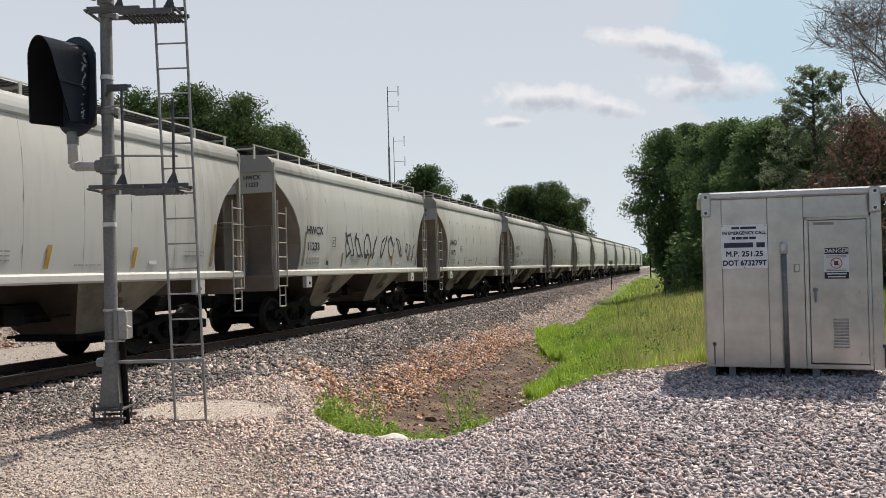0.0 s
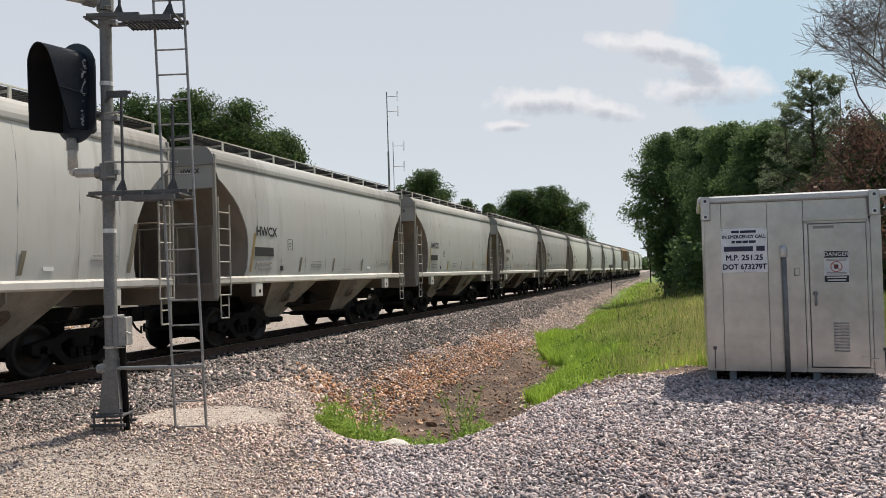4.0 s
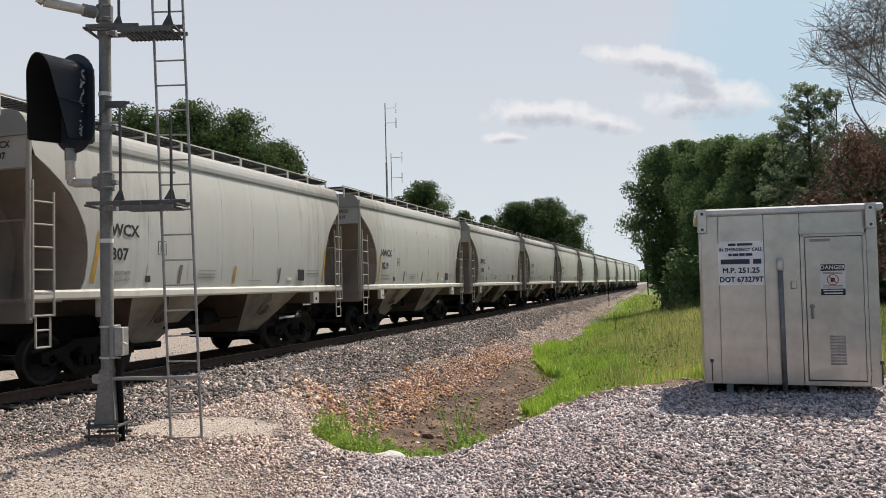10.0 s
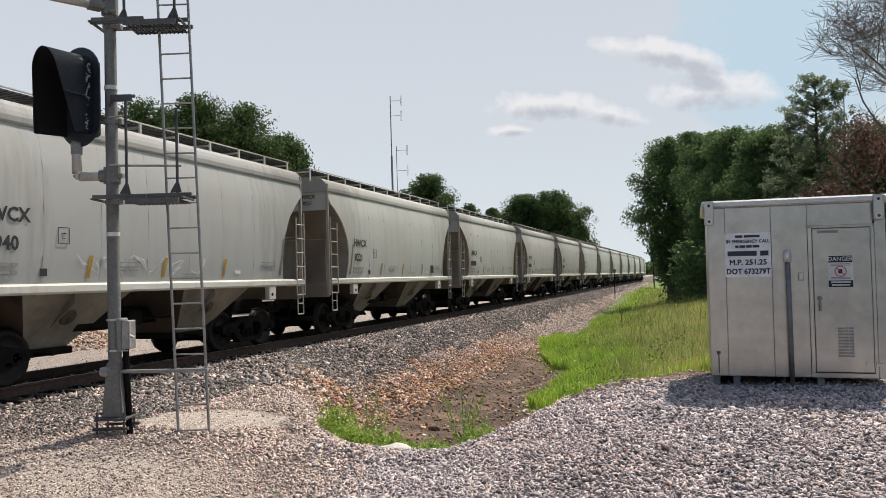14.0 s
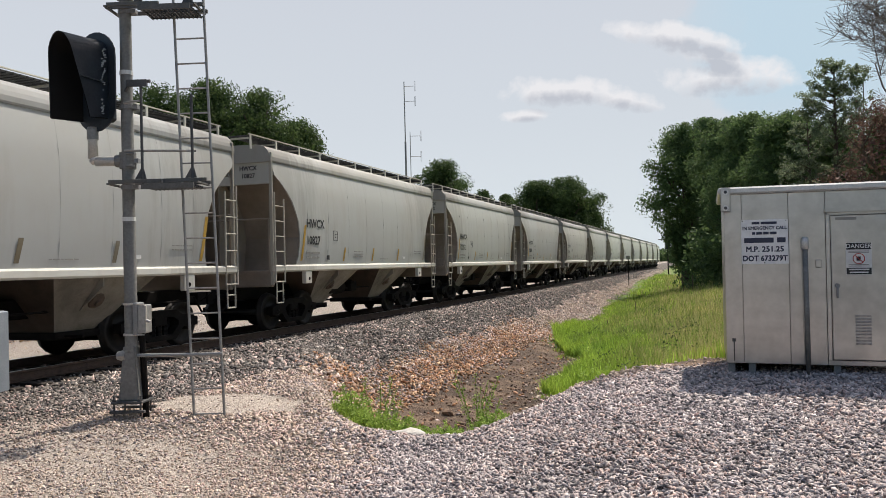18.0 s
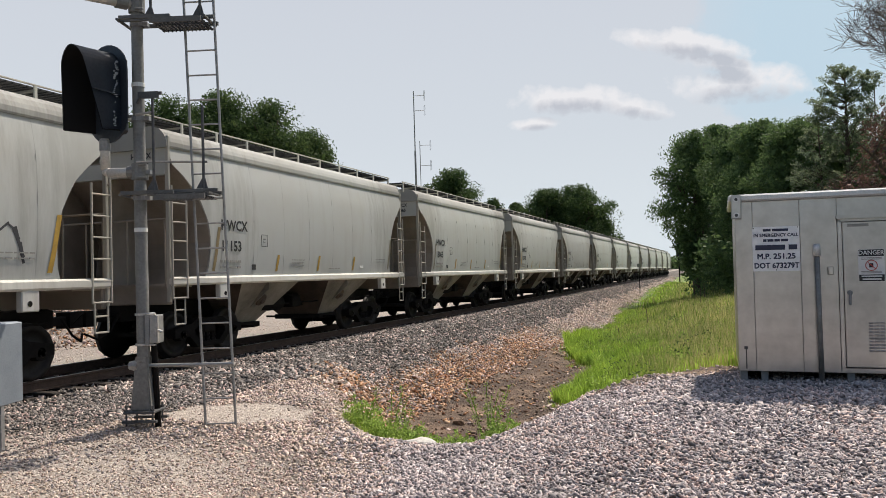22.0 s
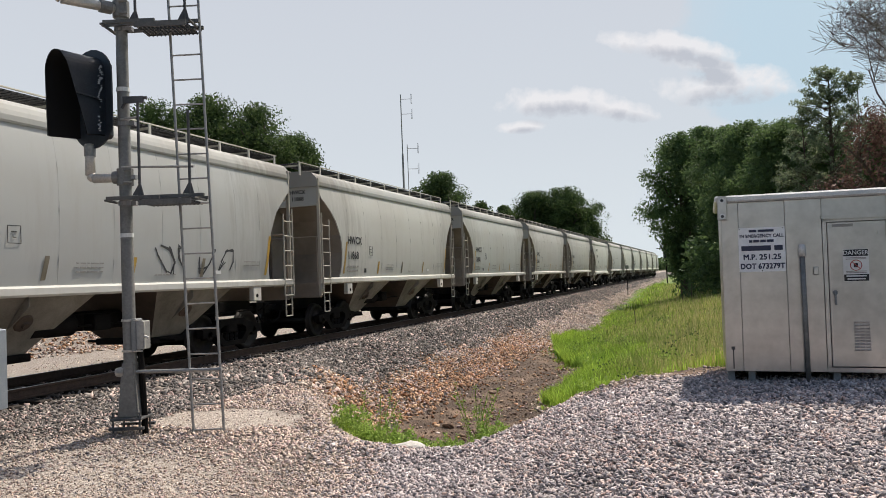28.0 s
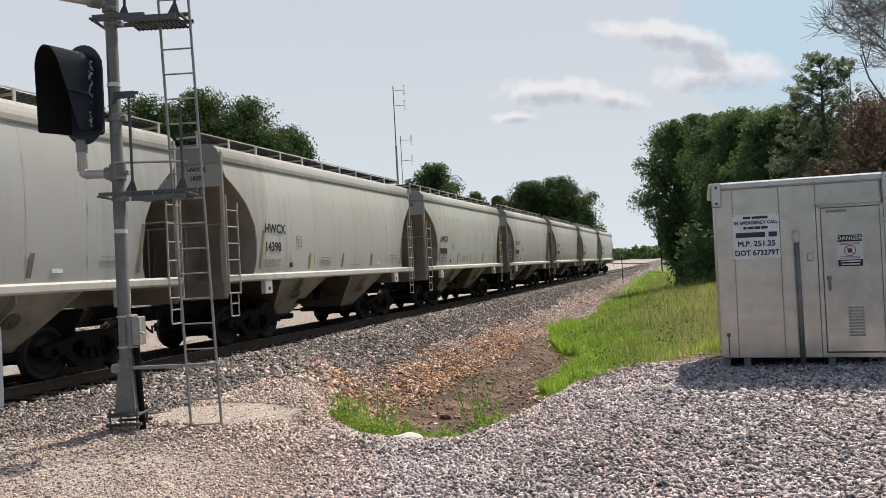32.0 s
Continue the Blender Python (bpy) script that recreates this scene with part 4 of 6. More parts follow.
def tall_hopper():
    """A roomier car of the same family: deep straight-ended sides over a low thin sill."""
    car = thing("tall_hopper_car", pose(0, 0, 0), "pale grey deep-sided covered hopper car with large black lettering", "freight car", "train of hopper cars")
    top, end_z, end_y = 4.52, [1.34, 1.6, 2.1, 2.46, 2.98, 3.23, 4.27], [1.12, 1.16, 1.27, 1.22, 0.70, 0.22, 0.0]
    for s in (-1, 1):
        smooth(part("side_sheet", side_sheet(s, 1.34, end_z, end_y), M_BODY, car))
        for y in (-2.6, 0.1, 2.8):
            bm = bmnew()
            for za, zb in zip(WIDTH_Z, WIDTH_Z[1:]):
                rod(bm, (s * (side_x(za) - 0.002), y, za), (s * (side_x(zb) - 0.002), y, zb), 0.0046, n=3)
            part("weld_seam", bm, M_SEAM, car)
    part("roof", roof_shape(4.09, top, 1.45), M_ROOF, car, "pale sunlit roof with a rounded edge")
    for e in (-1, 1):
        bm = bmnew()
        y0, y1 = sorted((e * (HL - 0.09), e * (HL - 0.03)))
        box(bm, -1.42, 1.42, y0, y1, 3.45, 4.36)
        box(bm, -1.42, 1.42, min(e * HL, e * (HL - 0.12)), max(e * HL, e * (HL - 0.12)), 3.42, 3.48)
        part("end_panel", bm, M_BODY, car)
        fall = [(0.11, 3.5), (0.21, 3.23), (0.68, 2.98), (1.20, 2.46), (1.25, 2.1), (1.14, 1.6), (1.10, 1.34)]
        part("slope_sheet", slope_shape(e, fall), M_SLOPE, car, "brown grime-covered slope sheet under the end")
        for x in (-0.6, 0.5):
            bm = bmnew()
            box(bm, x - 0.04, x + 0.04, min(e * (HL - 0.12), e * (HL - 0.04)), max(e * (HL - 0.12), e * (HL - 0.04)), 1.45, 3.42)
            part("end_brace", bm, M_SLOPE, car)
    for y0, y1 in ((-3.35, -0.72), (0.72, 3.35)):
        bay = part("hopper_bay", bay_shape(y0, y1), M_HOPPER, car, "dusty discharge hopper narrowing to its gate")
        part("bay_end", bay_shape(y0, y1, (0, 2), False), M_BAY_END, bay, "end sheet of the discharge hopper, shade put into its dark colour")
        bm = bmnew()
        m = (y0 + y1) / 2
        box(bm, -0.72, 0.72, m - 0.52, m + 0.52, 0.40, 0.53, 0.02)
        part("outlet_gate", bm, M_UNDER, car)
    add_common(car, M_BODY, M_SILL, M_LADDER, (4.55, 1.31, 1.49))
    add_roof_gear(car, top)
    return car


def ribbed_hopper():
    car = thing("ribbed_hopper_car", pose(0, 0, 0), "weathered brown and white ribbed covered hopper car rolling on the rails", "freight car", "train of hopper cars")
    top = 4.55
    for s in (-1, 1):
        for name, z0, z1, mat, label in (("upper_side", 2.72, 4.30, M_BROWN, "faded brown upper side"), ("lower_side", 1.40, 2.72, M_OFFWHITE, "chalky white lower side with rust stains")):
            bm = bmnew()
            x0, x1 = sorted((s * 1.42, s * 1.46))
            y0 = HL - (1.25 if z0 < 2 else 0.7)
            extrude_poly(bm, [(s * 1.42, -(HL - float(np.interp(z, [1.52, 2.72, 3.6, 4.3], [1.7, 1.5, 0.4, 0.05]))), z) for z in (z0, (z0 + z1) / 2, z1)]
                         + [(s * 1.42, HL - float(np.interp(z, [1.52, 2.72, 3.6, 4.3], [1.7, 1.5, 0.4, 0.05])), z) for z in (z1, (z0 + z1) / 2, z0)], (s * 0.04, 0, 0))
            part(name, bm, mat, car, label)
        for k in range(12):
            y = -HL + 0.75 + k * (2 * HL - 1.5) / 11
            for z0, z1, mat in ((1.46, 2.72, M_OFFWHITE), (2.72, 4.26, M_BROWN)):
                if k in (0, 11):
                    continue
                bm = bmnew()
                extrude_poly(bm, [(s * 1.455, y - 0.09, z0), (s * 1.53, y - 0.05, z0), (s * 1.53, y + 0.05, z0), (s * 1.455, y + 0.09, z0)], (0, 0, z1 - z0))
                part("rib", bm, mat, car)
    part("roof", roof_shape(4.36, top, 1.40), M_BROWN, car, "dull brown weathered roof")
    for e in (-1, 1):
        bm = bmnew()
        y0, y1 = sorted((e * (HL - 0.09), e * (HL - 0.03)))
        box(bm, -1.42, 1.42, y0, y1, 3.6, 4.36)
        part("end_panel", bm, M_BROWN, car)
        bm = bmnew()
        fall = [(0.11, 3.98), (0.40, 3.60), (0.95, 3.16), (1.49, 2.72), (1.62, 2.12), (1.69, 1.50)]
        extrude_poly(bm, [(-1.435, e * (HL - d), z) for d, z in fall] + [(-1.435, e * (HL - d - 0.06), z) for d, z in fall[::-1]], (2.87, 0, 0))
        part("slope_sheet", bm, M_SLOPE, car)
        for x in (-1.25, 0.1, 1.0):
            bm = bmnew()
            rod(bm, (x, e * (HL - 0.06), 1.48), (x, e * (HL - 0.06), 3.62), 0.035, n=6)
            part("end_stanchion", bm, M_SLOPE, car)
    for y0, y1 in ((-3.25, -0.72), (0.72, 3.25)):
        bay = part("hopper_bay", bay_shape(y0, y1), M_HOPPER, car)
        part("bay_end", bay_shape(y0, y1, (0, 2), False), M_BAY_END, bay)
        bm = bmnew()
        m = (y0 + y1) / 2
        box(bm, -0.72, 0.72, m - 0.52, m + 0.52, 0.40, 0.53, 0.02)
        part("outlet_gate", bm, M_UNDER, car)
    add_common(car, M_BROWN, M_OFFWHITE, M_BROWN, (4.05, 1.29, 1.45))
    add_roof_gear(car, top)
    return car


FIRST_CAR, LAST_CAR, RIBBED, TALL = -1, 56, 15, 49
pale = pale_hopper()
cars = {FIRST_CAR: pale}
for n in range(FIRST_CAR + 1, LAST_CAR + 1):
    cars[n] = ribbed_hopper() if n == RIBBED else tall_hopper() if n == TALL else copy_thing(pale, pose(0, 0, 0))
    if n not in (RIBBED, TALL):
        cars[n].name = "hopper_car"


# ---- sky backdrop ----
def make_sky():
    m = bpy.data.materials.new("hazy_sky")
    m.use_nodes = True
    nt = m.node_tree
    nt.nodes.remove(nt.nodes["Principled BSDF"])
    em = nt.nodes.new("ShaderNodeEmission")
    nt.links.new(em.outputs[0], nt.nodes["Material Output"].inputs["Surface"])
    uv = nt.nodes.new("ShaderNodeAttribute")
    uv.attribute_name = "bearing"
    sep = nt.nodes.new("ShaderNodeSeparateXYZ")
    nt.links.new(uv.outputs["Vector"], sep.inputs[0])
    wob = nt.nodes.new("ShaderNodeTexNoise")
    wob.inputs["Scale"].default_value, wob.inputs["Detail"].default_value, wob.inputs["Roughness"].default_value = 0.42, 7, 0.58
    nt.links.new(uv.outputs["Vector"], wob.inputs["Vector"])

    def val(op, a, b=None):
        n = nt.nodes.new("ShaderNodeMath")
        n.operation = op
        for s, v in zip(n.inputs, (a, b)):
            if v is None:
                continue
            if isinstance(v, (int, float)):
                s.default_value = v
            else:
                nt.links.new(v, s)
        return n.outputs[0]

    az, up = sep.outputs[0], sep.outputs[1]
    shake = val("MULTIPLY", val("SUBTRACT", wob.outputs["Fac"], 0.5), 9.0)

    def puff(a0, u0, wa, wu, tilt=0.0):
        da = val("DIVIDE", val("SUBTRACT", az, a0), wa)
        du = val("DIVIDE", val("SUBTRACT", val("SUBTRACT", up, u0), val("MULTIPLY", val("SUBTRACT", az, a0), tilt)), wu)
        return val("SUBTRACT", 1.0, val("ADD", val("MULTIPLY", da, da), val("MULTIPLY", du, du)))

    base = ramp(nt, val("DIVIDE", up, 40.0), [(0.0, (0.72, 0.785, 0.825)), (0.25, (0.65, 0.70, 0.76)), (0.6, (0.60, 0.635, 0.71)), (1, (0.56, 0.60, 0.69))])
    blue_at = val("ADD", puff(10.6, 17.5, 11.5, 9.0, 0.25), val("MULTIPLY", shake, 0.07))
    col = mixed(nt, ramp(nt, blue_at, [(0.0, (0, 0, 0)), (0.16, (0.62, 0.62, 0.62)), (0.6, (0.95, 0.95, 0.95))]), base, (0.53, 0.675, 0.785))
    clouds = shade = None
    for p in ((-1.0, 15.1, 5.2, 1.0, -0.24), (0.9, 13.7, 3.4, 0.95, -0.3), (2.2, 12.2, 4.6, 1.45, -0.06), (-9.2, 12.1, 5.0, 1.15, -0.06), (-4.8, 11.2, 3.6, 0.85, -0.2), (-12.0, 10.5, 1.9, 0.55, 0.0)):
        c = val("ADD", puff(*p), val("MULTIPLY", shake, 0.36))
        d = val("ADD", puff(p[0] + 0.2, p[1] - 0.75 * p[3], p[2] * 0.8, p[3] * 0.85, p[4]), val("MULTIPLY", shake, 0.30))
        clouds = c if clouds is None else val("MAXIMUM", clouds, c)
        shade = d if shade is None else val("MAXIMUM", shade, d)
    soft = ramp(nt, clouds, [(-0.15, (0, 0, 0)), (0.8, (1, 1, 1))])
    body = mixed(nt, ramp(nt, shade, [(0.0, (0, 0, 0)), (0.9, (1, 1, 1))]), (0.85, 0.84, 0.86), (0.53, 0.55, 0.61))
    col = mixed(nt, val("MULTIPLY", soft, 0.9), col, body)
    nt.links.new(col, em.inputs["Color"])
    em.inputs["Strength"].default_value = 1.0
    verts, faces, marks = [], [], []
    n_a, n_u = 48, 16
    for j in range(n_u + 1):
        for i in range(n_a + 1):
            a, u = -75 + 150 * i / n_a, -2 + 44 * j / n_u
            marks.append((a, u, 0))
            d = Vector((math.sin(radians(a)) * math.cos(radians(u)), math.cos(radians(a)) * math.cos(radians(u)), math.sin(radians(u))))
            verts.append(Vector((11.1, 0, 1.95)) + d * 3400)
    for j in range(n_u):
        for i in range(n_a):
            k = j * (n_a + 1) + i
            faces.append((k, k + 1, k + n_a + 2, k + n_a + 1))
    me = mesh_of("sky_backdrop", verts, faces, m)
    layer = me.attributes.new("bearing", "FLOAT_VECTOR", "POINT")
    layer.data.foreach_set("vector", [c for v in marks for c in v])
    smooth(tagged(new("sky_backdrop", me), "pale hazy summer sky with a few thin clouds", "sky", kind="structure"))


make_sky()


# ---- signal mast ----
def signal_mast():
    mast = thing("signal_mast", pose(4.48, 7.80, 0.26, 0, 0, 17.1), "grey galvanised railway signal mast with a black hooded head", "railway signal")
    bm = bmnew()
    lathe(bm, [(0.70, 0.085), (0.74, 0.076), (5.6, 0.068), (6.6, 0.066)], "z", (0, 0, 0), 16)
    smooth(part("pole", bm, M_MAST, mast))
    for z in (4.08, 2.29):
        bm = bmnew()
        lathe(bm, [(z, 0.079), (z + 0.05, 0.079)], "z", (0, 0, 0), 16)
        part("white_band", bm, M_LABEL, mast)
    bm = bmnew()
    a = [bm.verts.new(v) for v in ((-0.125, -0.115, 0.12), (0.125, -0.115, 0.12), (0.125, 0.115, 0.12), (-0.125, 0.115, 0.12))]
    b = [bm.verts.new(v) for v in ((-0.075, -0.075, 0.78), (0.075, -0.075, 0.78), (0.075, 0.075, 0.78), (-0.075, 0.075, 0.78))]
    for k in range(4):
        bm.faces.new((a[k], a[(k + 1) % 4], b[(k + 1) % 4], b[k]))
    bm.faces.new(a[::-1]), bm.faces.new(b)
    bmesh.ops.bevel(bm, geom=bm.edges[:], offset=0.015, segments=2, affect="EDGES")
    part("base_casting", bm, M_MAST, mast)
    bm = bmnew()
    box(bm, -0.19, 0.19, -0.18, 0.18, 0.095, 0.125, 0.006)
    part("base_plate", bm, M_DARK_STEEL, mast)
    bm = bmnew()
    for y in (-0.17, 0.17):
        box(bm, -0.20, 0.22, y - 0.025, y + 0.025, -0.012, 0.02, 0.004)
    part("foundation_bar", bm, M_DARK_STEEL, mast)
    for x in (-0.16, 0.16):
        for y in (-0.15, 0.15):
            bm = bmnew()
            rod(bm, (x, y, -0.05), (x, y, 0.19), 0.012, n=6)
            rod(bm, (x, y, 0.125), (x, y, 0.15), 0.026, n=6)
            part("anchor_bolt", bm, M_DARK_STEEL, mast)
    bm = bmnew()
    rod(bm, (0.15, 0.04, -0.1), (0.115, 0.04, 0.92), 0.038, n=10)
    part("conduit", bm, M_UNDER, mast)
    # relay box strapped to the pole
    bm = bmnew()
    box(bm, 0.06, 0.125, -0.10, 0.10, 0.90, 1.30, 0.01)
    jb = part("junction_box", bm, M_STEEL_GREY, mast)
    bm = bmnew()
    box(bm, 0.125, 0.215, -0.105, 0.105, 0.93, 1.27, 0.008)
    lid = part("box_lid", bm, M_GALV, jb)
    bm = bmnew()
    box(bm, 0.215, 0.226, -0.10, -0.075, 0.95, 1.26)
    rod(bm, (0.22, -0.10, 1.09), (0.275, -0.10, 1.065), 0.018, n=8)
    part("latch", bm, M_GALV_LIGHT, jb)
    for z in (0.90, 1.27):
        bm = bmnew()
        lathe(bm, [(z, 0.092), (z + 0.025, 0.092)], "z", (0, 0, 0), 14)
        rod(bm, (0.05, -0.09, z + 0.012), (0.2, -0.1, z + 0.012), 0.008, n=6)
        part("strap", bm, M_GALV_LIGHT, mast)
    # ladder with its brace
    rng = random.Random(2)
    for x0, x1 in ((0.75, 0.555), (1.12, 0.925)):
        bm = bmnew()
        rod(bm, (x0, 0.0, -0.09), (x1, 0.0, 6.3), 0.017, n=8)
        part("ladder_stile", bm, M_GALV, mast)
    z = -0.072
    while z < 6.2:
        k = (z + 0.19) / 6.49
        bm = bmnew()
        rod(bm, (0.75 - 0.195 * k, 0, z), (1.12 - 0.195 * k, 0, z + rng.uniform(-0.004, 0.004)), 0.0105, n=6)
        part("ladder_rung", bm, M_GALV, mast)
        z += 0.305
    bm = bmnew()
    rod(bm, (-0.15, -0.03, 0.66), (1.12, -0.02, 0.65), 0.022, n=8)
    rod(bm, (-0.16, -0.03, 0.66), (-0.05, -0.03, 0.66), 0.05, 0.075, n=8)
    part("ladder_brace", bm, M_GALV, mast)
    # working platforms
    for z0, first in ((2.74, True), (4.86, False)):
        bm = bmnew()
        box(bm, -0.19, 1.0, -0.13, -0.09, z0 + 0.005, z0 + 0.045)
        box(bm, -0.10, 0.52, -0.30, -0.26, z0 - 0.02, z0 + 0.02)
        box(bm, -0.12, 0.98, 0.09, 0.13, z0 - 0.01, z0 + 0.03)
        for x in (-0.12, 0.3, 0.94):
            box(bm, x - 0.015, x + 0.015, -0.30, 0.13, z0 - 0.03, z0 - 0.008)
        box(bm, 0.30, 0.92, -0.36, -0.34, z0 - 0.10, z0 - 0.035)
        frame_part = part("platform_frame", bm, M_DECK, mast)
        bm = bmnew()
        for k in range(13):
            x = 0.30 + k * 0.05
            box(bm, x - 0.005, x + 0.005, -0.33, 0.12, z0 - 0.075, z0 - 0.045)
        for k in range(8):
            y = -0.32 + k * 0.06
            box(bm, 0.29, 0.92, y - 0.004, y + 0.004, z0 - 0.07, z0 - 0.05)
        part("grating", bm, M_DARK_STEEL, frame_part)
        for x, y, h in ((0.22, -0.11, 1.22), (0.83, -0.11, 1.06)):
            bm = bmnew()
            rod(bm, (x, y, z0), (x, y, z0 + h), 0.018, n=8)
            extrude_poly(bm, [(x - 0.09, y - 0.005, z0 + 0.05), (x + 0.05, y - 0.005, z0 + 0.05), (x + 0.02, y - 0.005, z0 + 0.17), (x - 0.02, y - 0.005, z0 + 0.17)], (0, 0.01, 0))
            part("rail_post", bm, M_DARK_STEEL, frame_part)
        if first:
            bm = bmnew()
            chain(bm, [(0.02, -0.09, z0 + 1.12), (0.10, -0.12, z0 + 1.22), (0.34, -0.12, z0 + 1.23)], 0.02, 6)
            box(bm, 0.05, 0.3, -0.14, -0.1, z0 + 1.17, z0 + 1.25)
            part("handrail", bm, M_DARK_STEEL, frame_part)
            for a, b in (((0.0, -0.1, z0 + 0.40), (0.86, -0.05, z0 + 0.38)), ((0.0, -0.1, z0 + 0.98), (0.22, -0.11, z0 + 1.0))):
                bm = bmnew()
                rod(bm, a, b, 0.014, n=6)
                part("stay", bm, M_GALV, frame_part)
    for z in (2.68, 3.0, 3.66, 4.83):
        bm = bmnew()
        lathe(bm, [(z, 0.086), (z + 0.05, 0.086)], "z", (0, 0, 0), 12)
        box(bm, 0.05, 0.14, -0.04, 0.04, z, z + 0.05)
        part("clamp", bm, M_STEEL_GREY, mast)
    # arms of white pipe
    for z, ax, ay in ((3.03, -0.42, -0.02), (5.10, -0.55, -0.51)):
        bm = bmnew()
        pts = [Vector((0.0, 0.0, z)), Vector((ax * 0.92, ay * 0.92, z)), Vector((ax, ay, z + 0.035)), Vector((ax, ay, z + 0.42))]
        chain(bm, pts, 0.058, 14)
        arm = smooth(part("pipe_arm", bm, M_GALV_LIGHT, mast, "short off-white pipe elbow"))
        bm = bmnew()
        rod(bm, (ax, ay, z + 0.27), (ax, ay, z + 0.40), 0.068, n=14)
        part("coupling", bm, M_GALV, arm)
        bm = bmnew()
        lathe(bm, [(z - 0.10, 0.098), (z + 0.10, 0.098)], "z", (0, 0, 0), 14)
        rod(bm, (ax * 0.16, ay * 0.16, z), (ax * 0.34, ay * 0.34, z), 0.078, n=12)
        for dz in (-0.075, 0.075):
            rod(bm, (0.02, -0.11, z + dz), (0.12, -0.10, z + dz), 0.013, n=6)
        part("arm_clamp", bm, M_MAST, arm, "dark cast clamp round the mast")
    add_head(mast, 4.0)
    add_head(mast, 6.12, (-0.50, -0.51))


def add_head(mast, z, at=(-0.37, -0.02)):
    """An oblong black target with a deep cut-back tunnel hood over its lamps."""
    head_at = pose(at[0], at[1], z, 0, 0, -22)

    def oval(w, h, n=12):
        r = w / 2
        return ([(r * math.cos(math.pi * k / n), h / 2 - r + r * math.sin(math.pi * k / n)) for k in range(n + 1)]
                + [(-r * math.cos(math.pi * k / n), -h / 2 + r - r * math.sin(math.pi * k / n)) for k in range(n + 1)])
    bm = bmnew()
    extrude_poly(bm, [(x, -0.01, y) for x, y in oval(0.64, 1.22)], (0, 0.02, 0))
    target = part("target", bm, M_HOOD, mast, "oblong black signal background")
    target.matrix_local = head_at
    bm = bmnew()
    box(bm, -0.16, 0.16, 0.012, 0.20, -0.48, 0.48, 0.04)
    part("lamp_housing", bm, M_HOOD, target)
    n, w = 14, 0.215
    ring = ([(-w, -0.46 + 0.15 * k) for k in range(5)] + [(-w * math.cos(math.pi * k / n), 0.30 + w * math.sin(math.pi * k / n)) for k in range(n + 1)]
            + [(w, 0.14 - 0.15 * k) for k in range(5)])

    def rim(x, y):
        # the near side of the hood is cut back towards its foot
        share = min(max((x + w) / (2 * w), 0.0), 1.0)
        far_side, near_side = -0.47 - 0.02 * (y + 0.44), -0.30 - 0.32 * max(0.0, y + 0.44) / 0.94
        return Vector((x * 1.06, far_side * (1 - share) + near_side * share, y - 0.03))
    bm = bmnew()
    back = [bm.verts.new((x, -0.012, y)) for x, y in ring]
    fore = [bm.verts.new(rim(x, y)) for x, y in ring]
    for k in range(len(ring) - 1):
        bm.faces.new((back[k], back[k + 1], fore[k + 1], fore[k]))
    bmesh.ops.solidify(bm, geom=bm.faces[:], thickness=0.006)
    bmesh.ops.recalc_face_normals(bm, faces=bm.faces[:])
    hood = smooth(part("hood", bm, M_HOOD_LIT, target, "deep black sun hood, sky sheen and sun flecks put into its colour"))
    # black inner sheet keeps the lightened outer tone out of the hood
    bm = bmnew()
    back = [bm.verts.new((x * 0.93, -0.014, y - 0.012)) for x, y in ring]
    fore = [bm.verts.new(rim(x * 0.95, y - 0.01) + Vector((0, 0.003, 0))) for x, y in ring]
    for k in range(len(ring) - 1):
        bm.faces.new((back[k], fore[k], fore[k + 1], back[k + 1]))
    smooth(part("hood_lining", bm, M_LINING, hood, "matt black lining of the hood"))
    # flecks of sun through the grating, laid on as pale patches beside the hood's root, and the lap of its two sheets
    rng = random.Random(12)
    bm = bmnew()
    for k in range(34):
        y = 0.36 - 0.0235 * k
        if k in (19, 20, 22, 23, 24, 25, 27):
            continue
        root, lip = Vector((w, -0.012, y)), rim(w, y)
        c = root.lerp(lip, 0.12 + 0.007 * k + rng.uniform(-0.06, 0.06)) + Vector((0.014 + 0.0003 * (k % 5), 0, 0))
        a, b = rng.uniform(0.010, 0.040) * (1 - 0.012 * k), rng.uniform(0.008, 0.024)
        outline = [(a * rng.uniform(0.6, 1.1) * math.cos(q * math.tau / 7), b * rng.uniform(0.6, 1.1) * math.sin(q * math.tau / 7)) for q in range(7)]
        extrude_poly(bm, [c + Vector((0, u + v * 0.5, v)) for u, v in outline], (0.002, 0, 0))
    part("scuff", bm, M_FLECK, hood, "pale flecks of sun laid on as patches")
    bm = bmnew()
    rod(bm, Vector((w + 0.012, -0.012, -0.04)), rim(w, 0.0) + Vector((0.012, 0, 0)), 0.007, n=6)
    part("lap_seam", bm, M_HOOD, hood)
    for y in (-0.22, 0.12):
        bm = bmnew()
        rod(bm, (0, -0.03, y), (0, -0.012, y), 0.10, n=18)
        part("lens", bm, M_UNDER, target)


signal_mast()


# ---- metal signal house ----
def bars_on(parent, x0, x1, y, z0, z1, material, name="lettering_bar"):
    bm = bmnew()
    box(bm, x0, x1, y - 0.002, y, z0, z1)
    return part(name, bm, material, parent)


def words_on(parent, words, size, x, y, z, material, squeeze=1.0, name="lettering", bold=0.014):
    ob = part(name, text_mesh(words, size, material, 0.0, bold), None, parent)
    ob.matrix_local = pose(x, y, z, 90, 0, 0) @ Matrix.Diagonal((squeeze, 1, 1, 1))
    return ob


